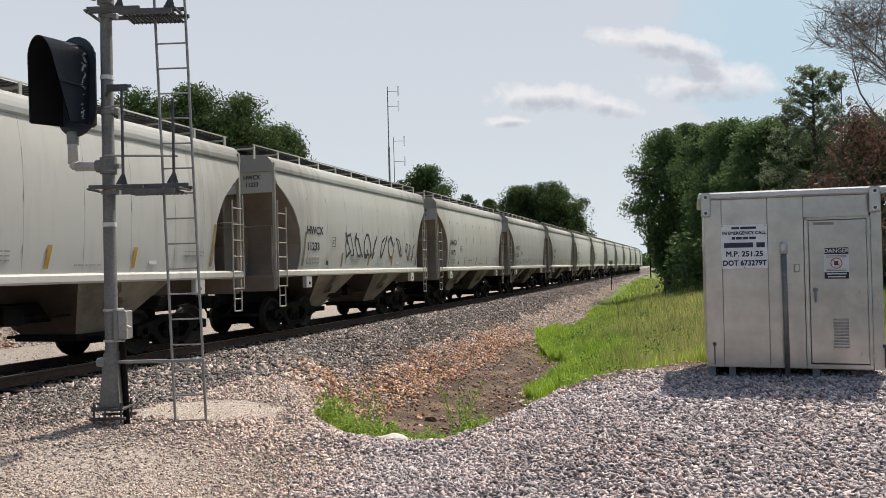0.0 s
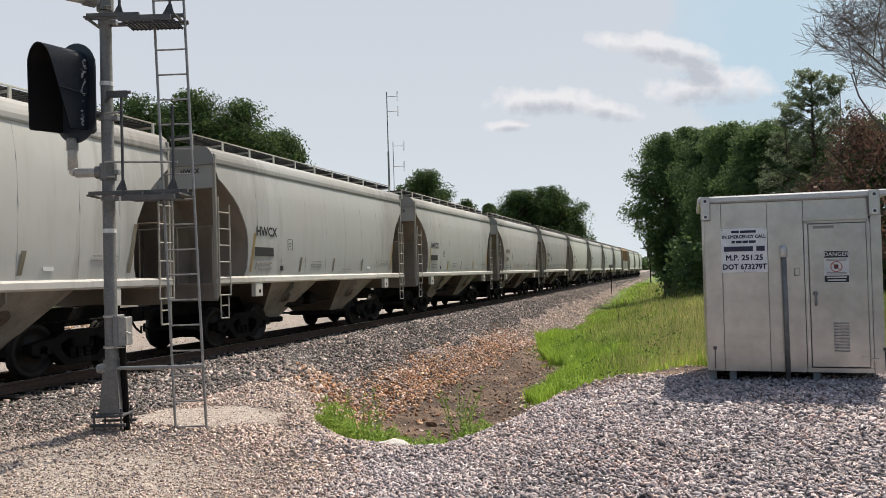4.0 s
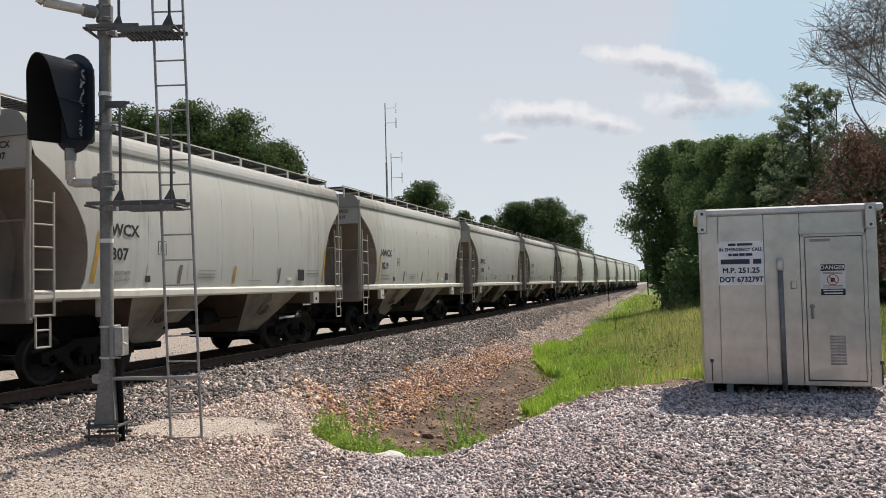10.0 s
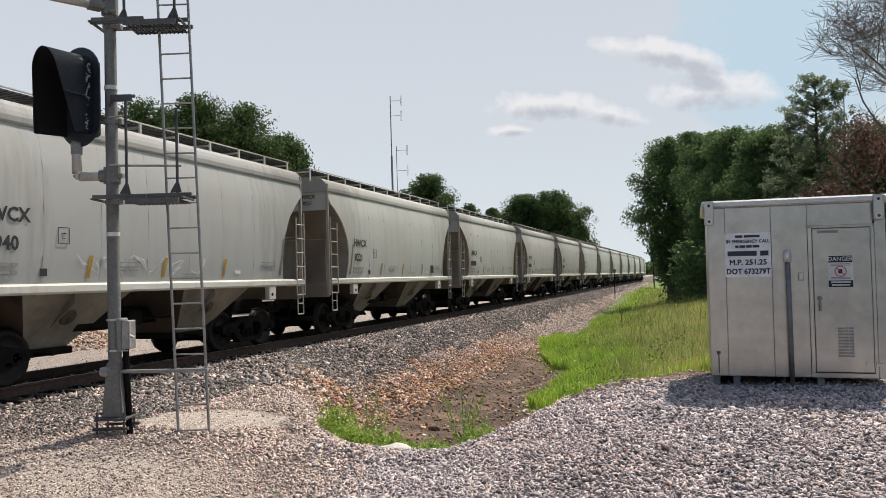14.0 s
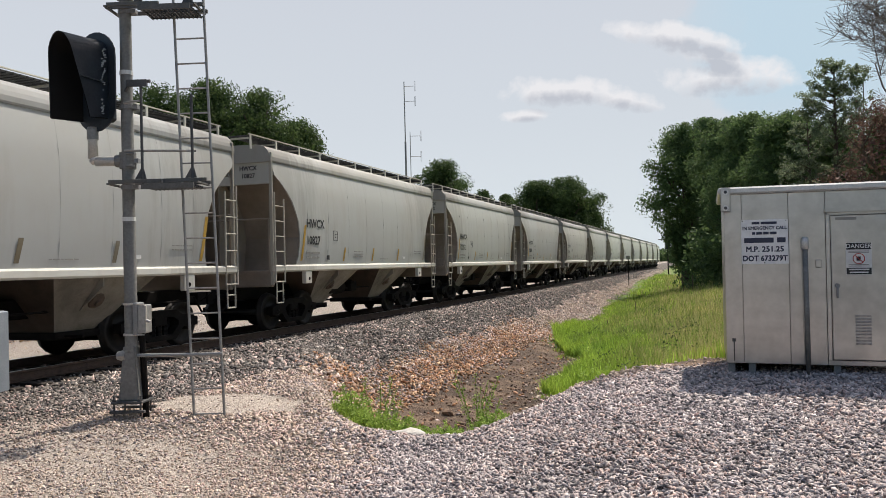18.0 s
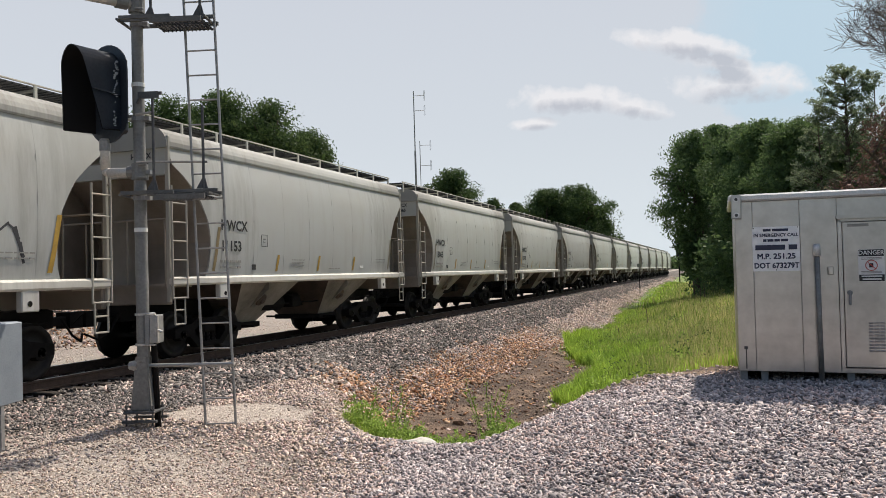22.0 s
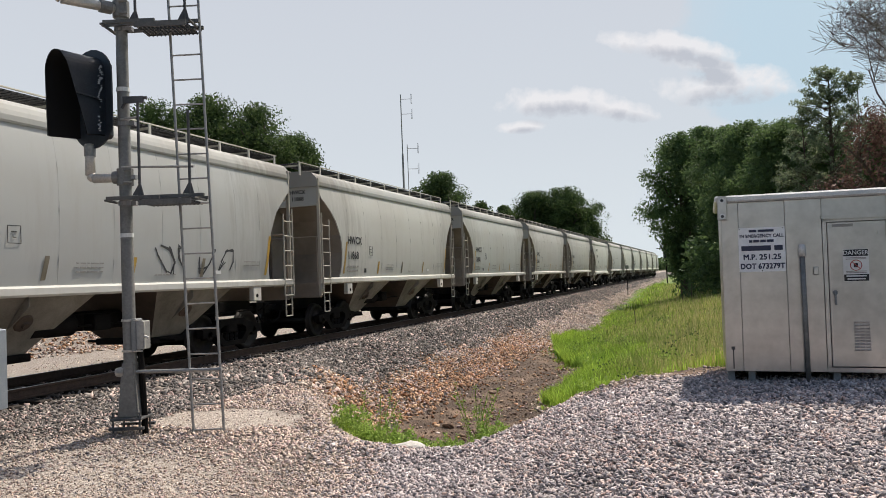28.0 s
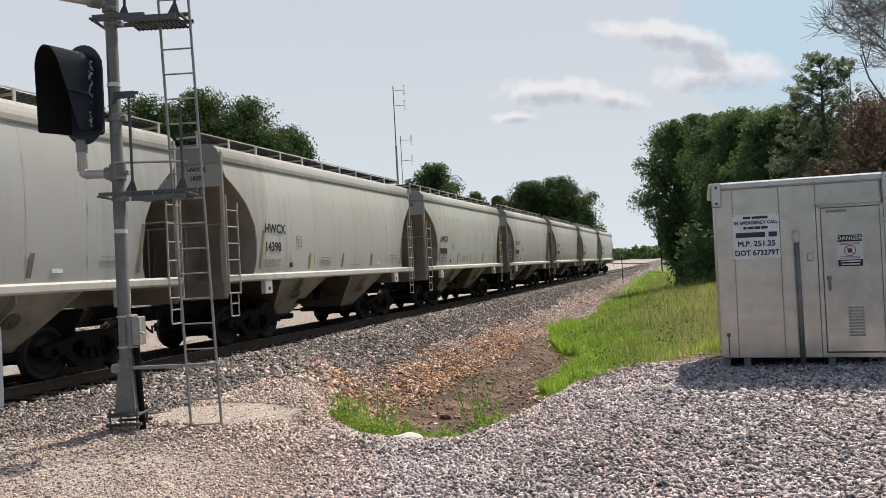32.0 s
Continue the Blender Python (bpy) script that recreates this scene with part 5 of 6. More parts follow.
def signal_house():
    W, D, H = 2.02, 2.0, 2.125
    hs = thing("signal_house", pose(11.36, 10.5, 0.585, 0, 0.6, -0.5), "brushed aluminium signal house with one closed door on gravel", "equipment shelter")
    for x0, x1 in ((0, 0.205), (0.208, 0.745), (0.748, 1.16), (1.90, W)):
        bm = bmnew()
        box(bm, x0, x1, 0, 0.05, 0.0, H, 0.004)
        part("front_panel", bm, M_CASE, hs)
    bm = bmnew()
    box(bm, 1.162, 1.898, 0, 0.05, 1.90, H, 0.004)
    part("door_header", bm, M_CASE, hs)
    bm = bmnew()
    box(bm, 1.162, 1.898, 0, 0.05, 0, 0.06, 0.004)
    part("door_threshold", bm, M_CASE, hs)
    for x0, x1, n in ((0.0, 0.05, "side_wall"), (W - 0.05, W, "side_wall")):
        bm = bmnew()
        box(bm, x0, x1, 0.052, D, 0, H)
        part(n, bm, M_CASE, hs)
    bm = bmnew()
    box(bm, 0.052, W - 0.052, D - 0.05, D, 0, H)
    part("back_wall", bm, M_CASE, hs)
    bm = bmnew()
    box(bm, 0.05, W - 0.05, 0.052, D - 0.052, 0.0, 0.05)
    part("floor_pan", bm, M_CASE, hs)
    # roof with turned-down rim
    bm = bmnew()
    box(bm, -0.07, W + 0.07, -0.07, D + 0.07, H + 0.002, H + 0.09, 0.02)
    part("roof", bm, M_CASE_TOP, hs, "aluminium roof with a folded rim, sunlight put into its pale colour")
    for x in (-0.02, W - 0.12):
        bm = bmnew()
        box(bm, x - 0.02, x + 0.10, -0.09, -0.072, H - 0.22, H + 0.085, 0.012)
        bracket = part("lifting_bracket", bm, M_CASE, hs)
        for z in (H - 0.17, H + 0.03):
            bm = bmnew()
            rod(bm, (x + 0.04, -0.094, z), (x + 0.04, -0.085, z), 0.036, n=12)
            part("boss", bm, M_CASE_TOP, bracket)
            # dark disc in place of a ring hole, the hole's shade in its colour
            bm = bmnew()
            rod(bm, (x + 0.04, -0.098, z), (x + 0.04, -0.088, z), 0.02, n=10)
            part("bolt", bm, M_DARK_STEEL, bracket)
    # door
    bm = bmnew()
    box(bm, 1.215, 1.852, -0.018, 0.03, 0.07, 1.825, 0.006)
    door = part("door", bm, M_CASE, hs)
    bm = bmnew()
    for x0, x1, z0, z1 in ((1.165, 1.208, 0.06, 1.87), (1.858, 1.895, 0.06, 1.87), (1.165, 1.895, 1.832, 1.87)):
        box(bm, x0, x1, -0.008, 0.03, z0, z1)
    part("door_frame", bm, M_CASE, hs)
    bm = bmnew()
    box(bm, 1.15, 1.87, -0.05, 0.0, 1.885, 1.91)
    box(bm, 1.15, 1.87, -0.055, -0.045, 1.865, 1.91)
    part("drip_rail", bm, M_CASE, hs)
    bm = bmnew()
    rod(bm, (1.275, -0.05, 0.98), (1.275, -0.05, 0.82), 0.014, n=8)
    rod(bm, (1.275, -0.05, 0.97), (1.275, -0.015, 0.97), 0.03, n=10)
    part("handle", bm, M_STEEL_GREY, door)
    for z in (1.66, 0.93, 0.17):
        bm = bmnew()
        box(bm, 1.76, 1.855, -0.03, -0.018, z, z + 0.035)
        box(bm, 1.855, 1.95, -0.03, -0.006, z - 0.02, z + 0.012)
        rod(bm, (1.855, -0.03, z - 0.025), (1.855, -0.03, z + 0.04), 0.012, n=8)
        part("hinge", bm, M_CASE, door)
    for c in range(3):
        for k in range(10):
            bm = bmnew()
            x, z = 1.465 + c * 0.062, 0.26 + k * 0.037
            extrude_poly(bm, [(x, -0.018, z), (x, -0.026, z + 0.018), (x, -0.018, z + 0.024)], (0.046, 0, 0))
            part("louver", bm, M_CASE, door)
    # notice on the door
    bm = bmnew()
    box(bm, 1.42, 1.70, -0.024, -0.019, 1.10, 1.49, 0.0)
    notice = part("warning_notice", bm, M_LABEL, door, "white warning notice with a black header")
    bars_on(notice, 1.425, 1.695, -0.0255, 1.405, 1.485, M_INK, "header")
    words_on(notice, "DANGER", 0.072, 1.56, -0.0285, 1.445, M_LABEL, 0.95)
    bars_on(notice, 1.425, 1.695, -0.0255, 1.105, 1.185, M_INK, "footer")
    for z, a, b in ((1.165, 1.45, 1.67), (1.13, 1.46, 1.66)):
        bars_on(notice, a, b, -0.0285, z - 0.008, z + 0.008, M_LABEL)
    for z in (1.385, 1.37, 1.222, 1.205):
        bars_on(notice, 1.45, 1.67, -0.0255, z - 0.004, z + 0.004, M_FAINT)
    notice.matrix_local = pose(-0.045, 0, 0.0)
    red = plain("red_sign_paint", (0.45, 0.05, 0.04), 0.5)
    bm = bmnew()
    for k in range(20):
        a, b = k * math.tau / 20, (k + 1) * math.tau / 20
        rod(bm, (1.56 + 0.062 * math.cos(a), -0.026, 1.295 + 0.062 * math.sin(a)), (1.56 + 0.062 * math.cos(b), -0.026, 1.295 + 0.062 * math.sin(b)), 0.006, n=4)
    rod(bm, (1.516, -0.026, 1.339), (1.604, -0.026, 1.251), 0.006, n=4)
    part("red_ring", bm, red, notice)
    bars_on(notice, 1.535, 1.58, -0.0252, 1.27, 1.32, M_INK, "symbol")
    # notice on the wall
    bm = bmnew()
    box(bm, 0.20, 0.742, -0.010, -0.003, 1.245, 1.80, 0.0)
    sign = part("location_sign", bm, M_SIGN, hs, "white enamel location sign with dark blue lettering")
    navy = plain("navy_lettering", (0.03, 0.035, 0.07), 0.5)
    y = -0.0125
    for x0, x1, z0, z1 in ((0.325, 0.415, 1.742, 1.772), (0.43, 0.615, 1.742, 1.772), (0.325, 0.365, 1.613, 1.645), (0.375, 0.445, 1.613, 1.645), (0.455, 0.52, 1.613, 1.645),
                           (0.53, 0.61, 1.613, 1.645), (0.232, 0.575, 1.51, 1.572), (0.615, 0.712, 1.51, 1.572)):
        bars_on(sign, x0, x1, y, z0, z1, navy)
    words_on(sign, "IN EMERGENCY CALL", 0.056, 0.471, y, 1.692, navy, 0.95, bold=0.03)
    words_on(sign, "M.P. 251.25", 0.094, 0.471, y, 1.427, navy, 1.0, bold=0.03)
    words_on(sign, "DOT 673279T", 0.094, 0.471, y, 1.312, navy, 0.91, bold=0.03)
    for x, z in ((0.215, 1.785), (0.72, 1.785), (0.468, 1.26)):
        bm = bmnew()
        rod(bm, (x, -0.016, z), (x, -0.008, z), 0.007, n=8)
        part("screw", bm, M_UNDER, sign)
    # conduit, plate and clamps
    bm = bmnew()
    rod(bm, (0.935, -0.055, -0.12), (0.925, -0.055, 1.44), 0.030, n=12)
    conduit = smooth(part("conduit", bm, M_MAST, hs))
    bm = bmnew()
    lathe(bm, [(1.42, 0.044), (1.53, 0.044), (1.57, 0.03)], "z", (0.925, -0.05, 0), 12)
    smooth(part("conduit_cap", bm, M_CASE_TOP, conduit))
    bm = bmnew()
    box(bm, 1.04, 1.11, -0.02, 0.0, 1.19, 1.29, 0.01)
    rod(bm, (1.075, -0.04, 1.24), (1.075, -0.02, 1.24), 0.02, n=10)
    part("lock_plate", bm, M_CASE, hs)
    for x in (0.09, 2.02):
        bm = bmnew()
        rod(bm, (x, -0.012, 0.03), (x, -0.012, 0.30), 0.007, n=6)
        box(bm, x - 0.022, x + 0.022, -0.010, 0.0, 0.27, 0.31)
        part("ground_lug", bm, M_DARK_STEEL, hs)
    for x in (0.06, 0.30, 1.27):
        bm = bmnew()
        box(bm, x - 0.04, x + 0.04, 0.06, D - 0.05, -0.30, -0.002)
        part("skid", bm, M_STEEL_GREY, hs)
    bars_on(hs, 1.27, 1.5, -0.0185, 1.765, 1.80, M_FAINT, "faded_stencil")


signal_house()


# ---- trees ----
def leaf_cloud(centres, radii, per, size, rng, up=0.3, droop=0.0):
    """Small leaf blades gathered in clumps: each clump a loose ball, thicker at its rim."""
    vs = []
    for (cx, cy, cz), r in zip(centres, radii):
        d = rng.normal(size=(per, 3))
        d /= np.linalg.norm(d, axis=1)[:, None]
        d[:, 2] *= 0.85
        p = np.array((cx, cy, cz)) + d * (r * rng.uniform(0.05, 1.0, per) ** 0.62)[:, None]
        a = rng.normal(size=(per, 3))
        a[:, 2] -= droop
        a /= np.linalg.norm(a, axis=1)[:, None]
        b = np.cross(a, rng.normal(size=(per, 3)) + np.array((0, 0, up)))
        b /= np.linalg.norm(b, axis=1)[:, None] + 1e-9
        s = size * rng.uniform(0.6, 1.4, per)[:, None]
        vs.append(np.stack([p - a * s, p + b * s * 0.45, p + a * s, p - b * s * 0.45], 1))
    v = np.concatenate(vs)
    return v.reshape(-1, 3), np.arange(len(v) * 4).reshape(-1, 4)


def limbs(bm, rng, start, way, length, radius, depth, tips):
    end = start + way * length
    mid = start + way * length * 0.5 + Vector((rng.uniform(-1, 1), rng.uniform(-1, 1), rng.uniform(0, 0.6))) * length * 0.07
    rod(bm, start, mid, radius, radius * 0.82, n=6)
    rod(bm, mid, end, radius * 0.82, radius * 0.6, n=6)
    if depth == 0:
        tips.append(end)
        return
    for k in range(rng.choice((2, 3, 3))):
        turn = Vector((rng.uniform(-1, 1), rng.uniform(-1, 1), rng.uniform(-0.15, 0.75)))
        limbs(bm, rng, start.lerp(end, rng.uniform(0.55, 1.0)), (way * 0.8 + turn * 0.75).normalized(), length * rng.uniform(0.55, 0.8), radius * 0.55, depth - 1, tips)
    tips.append(end)


def leafy_tree(x, y, height, spread, seed, label, material=None, clumps=60, per=130, leaf=0.2, low=0.2, name="tree", foot=0.65):
    material = material or M_LEAF
    rng, nrg = random.Random(seed), np.random.RandomState(seed)
    z0 = float(ground_z(x, y)) - 0.15
    t = thing(name, pose(x, y, z0, 0, 0, rng.uniform(0, 360)), label, "tree", "trees along the line")
    bm = bmnew()
    tips = []
    h = height * 0.32
    rod(bm, (0, 0, 0), (0.05 * h * rng.uniform(-1, 1), 0, h), height * 0.028, height * 0.019, n=9)
    for k in range(5):
        a = k * math.tau / 5 + rng.uniform(-0.4, 0.4)
        limbs(bm, rng, Vector((0, 0, h * rng.uniform(0.75, 1.0))), Vector((math.cos(a) * 0.7, math.sin(a) * 0.7, rng.uniform(0.5, 1.1))).normalized(), min(height * 0.22, spread * (0.42 if foot > 0.5 else 0.26)), height * 0.012, 2, tips)
    limbs(bm, rng, Vector((0, 0, h)), Vector((0, 0, 1)), height * 0.3, height * 0.016, 2, tips)
    part("trunk", bm, M_BARK, t)
    c, r = [], []
    for k in range(clumps):
        u = rng.uniform(low, 1.0)
        # widest at two fifths, rounded to the top
        w = spread * math.sqrt(max(0.02, 1 - ((u - 0.45) / 0.57) ** 2)) * rng.uniform(0.55, 1.08) if u > 0.45 else spread * (foot + (1 - foot) * (max(0.0, u - low) / (0.45 - low + 1e-6)) ** (1.0 if foot > 0.5 else 1.8)) * rng.uniform(0.5, 1.08)
        a = rng.uniform(0, math.tau)
        q = rng.uniform(0.35, 1.0) ** 0.5
        size = spread * rng.uniform(0.13, 0.36)
        q *= max(0.3, min(1.0, 1.04 - 0.7 * size / w))
        c.append((w * q * math.cos(a), w * q * math.sin(a), min(height * u * 0.97, height - 0.8 * size)))
        r.append(size)
    v, f = leaf_cloud(c, r, per, leaf, nrg)
    # larger leaves deep inside close the crown's heart
    core = [(x * 0.62, y * 0.62, z if z < height * 0.6 else height * 0.6 + (z - height * 0.6) * 0.78) for x, y, z in c]
    v2, f2 = leaf_cloud(core, [q * 1.1 for q in r], max(8, per // 9), leaf * 2.3, nrg)
    part("crown", big_mesh("crown", np.concatenate([v, v2]), np.concatenate([f, f2 + len(v)]), material), None, t)
    return t


def pine_tree(x, y, height, spread, seed):
    rng, nrg = random.Random(seed), np.random.RandomState(seed)
    z0 = float(ground_z(x, y)) - 0.15
    t = thing("pine_tree", pose(x, y, z0), "tall dark green pine with open tiered boughs", "tree", "trees along the line")
    bm = bmnew()
    rod(bm, (0, 0, 0), (0.1, 0, height * 0.97), height * 0.02, 0.03, n=9)
    c, r = [], []
    for x0, y0, z1, z2, n, wide in ((0, 0, 0.10, 0.99, 120, 1.0), (1.25, -0.4, 0.45, 0.95, 30, 0.38), (-1.1, 0.5, 0.40, 0.84, 34, 0.45)):
        # a main stem and two side leaders, their boughs sweeping upwards
        if x0:
            rod(bm, (0, 0, height * (z1 - 0.15)), (x0, y0, height * z1), 0.07, 0.06, n=6)
            rod(bm, (x0, y0, height * z1), (x0 * 1.1, y0, height * z2), 0.06, 0.015, n=6)
        for k in range(n):
            u = z1 + (z2 - z1) * rng.uniform(0, 1) ** 0.85
            w = spread * wide * max(0.05, 1.0 - (u - z1) / (z2 - z1)) ** 0.55 * rng.uniform(0.35, 1.2) + 0.12
            a = rng.uniform(0, math.tau)
            root = Vector((x0, y0, height * u))
            tip = root + Vector((w * math.cos(a), w * math.sin(a), w * rng.uniform(0.25, 0.75)))
            rod(bm, root, tip, 0.03, 0.008, n=4)
            for q in (0.4, 0.58, 0.74, 0.88, 1.0):
                c.append(tuple(root.lerp(tip, q) + Vector((rng.uniform(-1, 1), rng.uniform(-1, 1), rng.uniform(-1, 1))) * 0.14))
                r.append(rng.uniform(0.13, 0.30))
    part("trunk", bm, M_BARK, t)
    v, f = leaf_cloud(c, r, 40, 0.055, nrg, 1.0)
    part("crown", big_mesh("crown", v, f, M_NEEDLE), None, t)


def bare_tree(x, y, height, seed):
    rng = random.Random(seed)
    t = thing("bare_tree", pose(x, y, float(ground_z(x, y)) - 0.1), "leafless grey tree with fine branching twigs", "tree", "trees along the line")
    bm = bmnew()
    tips = []
    rod(bm, (0, 0, 0), (0.1, 0, height * 0.35), 0.2, 0.15, n=9)
    part("trunk", bm, M_TWIG, t)
    bm = bmnew()
    for k in range(8):
        a = k * math.tau / 8
        limbs(bm, rng, Vector((0.1, 0, height * rng.uniform(0.14, 0.35))), Vector((math.cos(a) * 0.75, math.sin(a) * 0.75, 1)).normalized(), height * 0.29, 0.07, 4, tips)
    fine = bmnew()
    for tip in tips:
        for k in range(9):
            w = Vector((rng.uniform(-1, 1), rng.uniform(-1, 1), rng.uniform(-0.1, 1))).normalized()
            m = tip + w * rng.uniform(0.3, 0.75)
            rod(fine, tip, m, 0.008, 0.006, n=3)
            rod(fine, m, m + (w + Vector((rng.uniform(-1, 1), rng.uniform(-1, 1), rng.uniform(-0.5, 0.5))) * 0.5) * 0.35, 0.008, 0.006, n=3)
    part("crown", bm, M_TWIG, t)
    tagged(part("fine_growth", fine, M_TWIG, t), kind="stuff")


def from_road(bearing, dist):
    """A place by its bearing from the road's edge (degrees, from the line's way towards x) and distance."""
    return 11.1 + dist * math.sin(radians(bearing)), dist * math.cos(radians(bearing))


DECID = "broad leafy tree in full summer green"
for bearing, dist, height, spread, seed, mat in (
        (-43, 66, 16.0, 5.5, 1, M_LEAF), (-38.2, 62, 16.4, 5.3, 2, M_LEAF), (-34.4, 60, 16.4, 5.5, 3, M_LEAF), (-31.4, 60, 15.8, 5.5, 4, M_LEAF), (-28.8, 61, 13.9, 4.7, 5, M_LEAF),
        (-18.1, 90, 14.4, 5.0, 6, M_LEAF), (-15.2, 140, 15.7, 3.2, 7, M_LEAF), (-13.6, 150, 15.5, 3.4, 8, M_LEAF),
        (-11.3, 112, 14.0, 5.8, 9, M_LEAF), (-9.0, 112, 14.5, 6.2, 10, M_LEAF), (-7.9, 114, 11.3, 3.6, 11, M_LEAF),
        (-1.0, 64, 13.3, 4.1, 12, M_LEAF_DEEP), (0.4, 66, 13.8, 3.4, 20, M_LEAF_DEEP), (1.9, 60, 12.4, 3.7, 13, M_LEAF_DEEP), (3.4, 54, 11.6, 4.0, 14, M_LEAF_DEEP), (5.6, 50, 10.7, 3.7, 15, M_LEAF_DEEP),
        (8.6, 50, 10.0, 4.1, 16, M_LEAF_DEEP), (12.4, 47, 9.6, 3.9, 17, M_LEAF_DEEP), (16.5, 44, 10.2, 3.9, 18, M_LEAF_DEEP), (2.4, 66, 13.4, 3.9, 19, M_LEAF_DEEP)):
    leafy_tree(*from_road(bearing, dist), height, spread, seed, DECID, mat, 130, 330 if bearing < -28 else 270, 0.105 if bearing < -28 else 0.048 + dist * 0.0008, 0.16 if -5 < bearing < 1.0 else 0.06 if bearing > -5 else 0.20, foot=0.12 if -5 < bearing < 1.0 else 0.65)
leafy_tree(*from_road(11.4, 39), 8.9, 3.1, 31, "reddish-brown leafed tree beside the pine", M_LEAF_RED, 70, 110, 0.06, 0.15)
pine_tree(*from_road(8.6, 45), 12.0, 3.3, 41)
bare_tree(*from_road(16.1, 33), 14.5, 51)


# ---- antenna ----
def antenna_mast():
    x, y = from_road(-20.9, 72)
    t = thing("antenna_mast", pose(x, y, float(ground_z(x, y)), 0, 0, 17), "slim radio mast with folded dipole antennas", "radio mast")
    bm = bmnew()
    rod(bm, (0, 0, 0), (0, 0, 13.6), 0.11, 0.09, n=8)
    rod(bm, (0, 0, 13.6), (0, 0, 19.2), 0.055, 0.045, n=8)
    part("pole", bm, M_GALV, t)
    bm = bmnew()
    rod(bm, (0.05, 0, 9.0), (0.45, 0, 9.6), 0.03, n=6)
    rod(bm, (0.45, 0, 7.0), (0.45, 0, 14.5), 0.035, n=6)
    rod(bm, (0, 0, 7.2), (0.45, 0, 7.2), 0.03, n=6)
    part("side_pole", bm, M_GALV, t)
    for x0, zs in ((0.0, (17.35, 18.75)), (0.45, (12.2, 14.1))):
        for z in zs:
            bm = bmnew()
            rod(bm, (x0, 0, z), (x0 + 0.95, 0, z), 0.022, n=6)
            chain(bm, [(x0 + 0.95, 0, z - 0.45), (x0 + 0.95, 0, z + 0.45), (x0 + 1.03, 0, z + 0.45), (x0 + 1.03, 0, z - 0.45), (x0 + 0.95, 0, z - 0.45)], 0.015, 5)
            part("dipole", bm, M_GALV, t)


antenna_mast()


# ---- markings on the cars ----
NUMBERS = {1: "11233", 2: "10972", 3: "11555", 4: "11483", 5: "10934", 6: "11042", 9: "10839", 10: "11481", 11: "12001", 12: "14016", 13: "7149", 14: "11523",
           16: "8307", 17: "8219", 18: "8199", 19: "8169", 20: "8069", 21: "11476", 22: "10940", 23: "8221", 27: "10752", 28: "13986", 29: "10827", 30: "12352",
           31: "12050", 32: "12708", 33: "11484", 34: "10890", 35: "11153", 36: "13065", 37: "13708", 38: "10519", 39: "10681", 40: "11524", 44: "11119",
           45: "11868", 46: "13008", 47: "13684", 48: "11039", 49: "10470", 50: "11061", 51: "14398"}
SIDE_ON = pose(0, 0, 0, 90, 0, 90)      # letters stand on the side that faces the road
END_ON = pose(0, 0, 0, 90, 0, 0)        # letters stand on the end that leads


def on_side(ob, s, z, size=1.0, lift=0.006, wide=1.0):
    """s metres behind the leading end post, z above the rail."""
    ob.matrix_local = Matrix.Translation((side_x(z) + lift, -HL + s, z)) @ SIDE_ON @ Matrix.Diagonal((size * wide, size, 1, 1))
    return ob


def flat_plate(w, h):
    bm = bmnew()
    box(bm, -w / 2, w / 2, -h / 2, h / 2, -0.002, 0.002)
    return bm


def mesh_plate(name, w, h, mat):
    bm = flat_plate(w, h)
    me = bpy.data.meshes.new(name)
    bm.to_mesh(me)
    bm.free()
    me.materials.append(mat)
    return me


def curved_strip(z0, z1, w):
    """A strip that follows the curve of the side."""
    bm = bmnew()
    zs = np.linspace(z0, z1, 6)
    rows = [[bm.verts.new((side_x(z) + 0.005, y + 0.17 * (z - z0), z)) for y in (-w / 2, w / 2)] for z in zs]
    for a, b in zip(rows, rows[1:]):
        bm.faces.new((a[0], a[1], b[1], b[0]))
    return bm


def strip_mesh(name, z0, z1, w, mat):
    bm = curved_strip(z0, z1, w)
    me = bpy.data.meshes.new(name)
    bm.to_mesh(me)
    bm.free()
    me.materials.append(mat)
    return me


MARK = text_mesh("HWCX", 0.30, M_INK, 0.03)
LONG_STRIP = strip_mesh("reflector", 1.72, 2.62, 0.095, M_YELLOW)
SHORT_STRIP = strip_mesh("reflector", 1.70, 2.08, 0.095, M_YELLOW)


def words_plate(widths, gap, h, mat):
    """A row of small bars, one for each word that is too small to read."""
    bm = bmnew()
    x = -(sum(widths) + gap * (len(widths) - 1)) / 2
    for w in widths:
        box(bm, x, x + w, -h / 2, h / 2, -0.002, 0.002)
        x += w + gap
    me = bpy.data.meshes.new("lettering_bar")
    bm.to_mesh(me)
    bm.free()
    me.materials.append(mat)
    return me


LINE_PLATE = words_plate((0.09, 0.17, 0.26, 0.13), 0.05, 0.05, M_FAINT)
FINE_PLATE = words_plate((0.06, 0.12, 0.05, 0.16, 0.09), 0.03, 0.02, M_FAINT)
DARK_PLATE = mesh_plate("placard", 0.24, 0.12, M_INK)
WHITE_PLATE = mesh_plate("white_placard", 0.22, 0.07, M_LABEL)
SQUARE_WHITE = mesh_plate("white_placard", 0.40, 0.34, M_LABEL)
SQUARE_BLACK = mesh_plate("placard", 0.35, 0.29, M_INK)
NUMBER_BAR = mesh_plate("number_bar", 0.84, 0.21, M_INK)
bm_frame = bmnew()
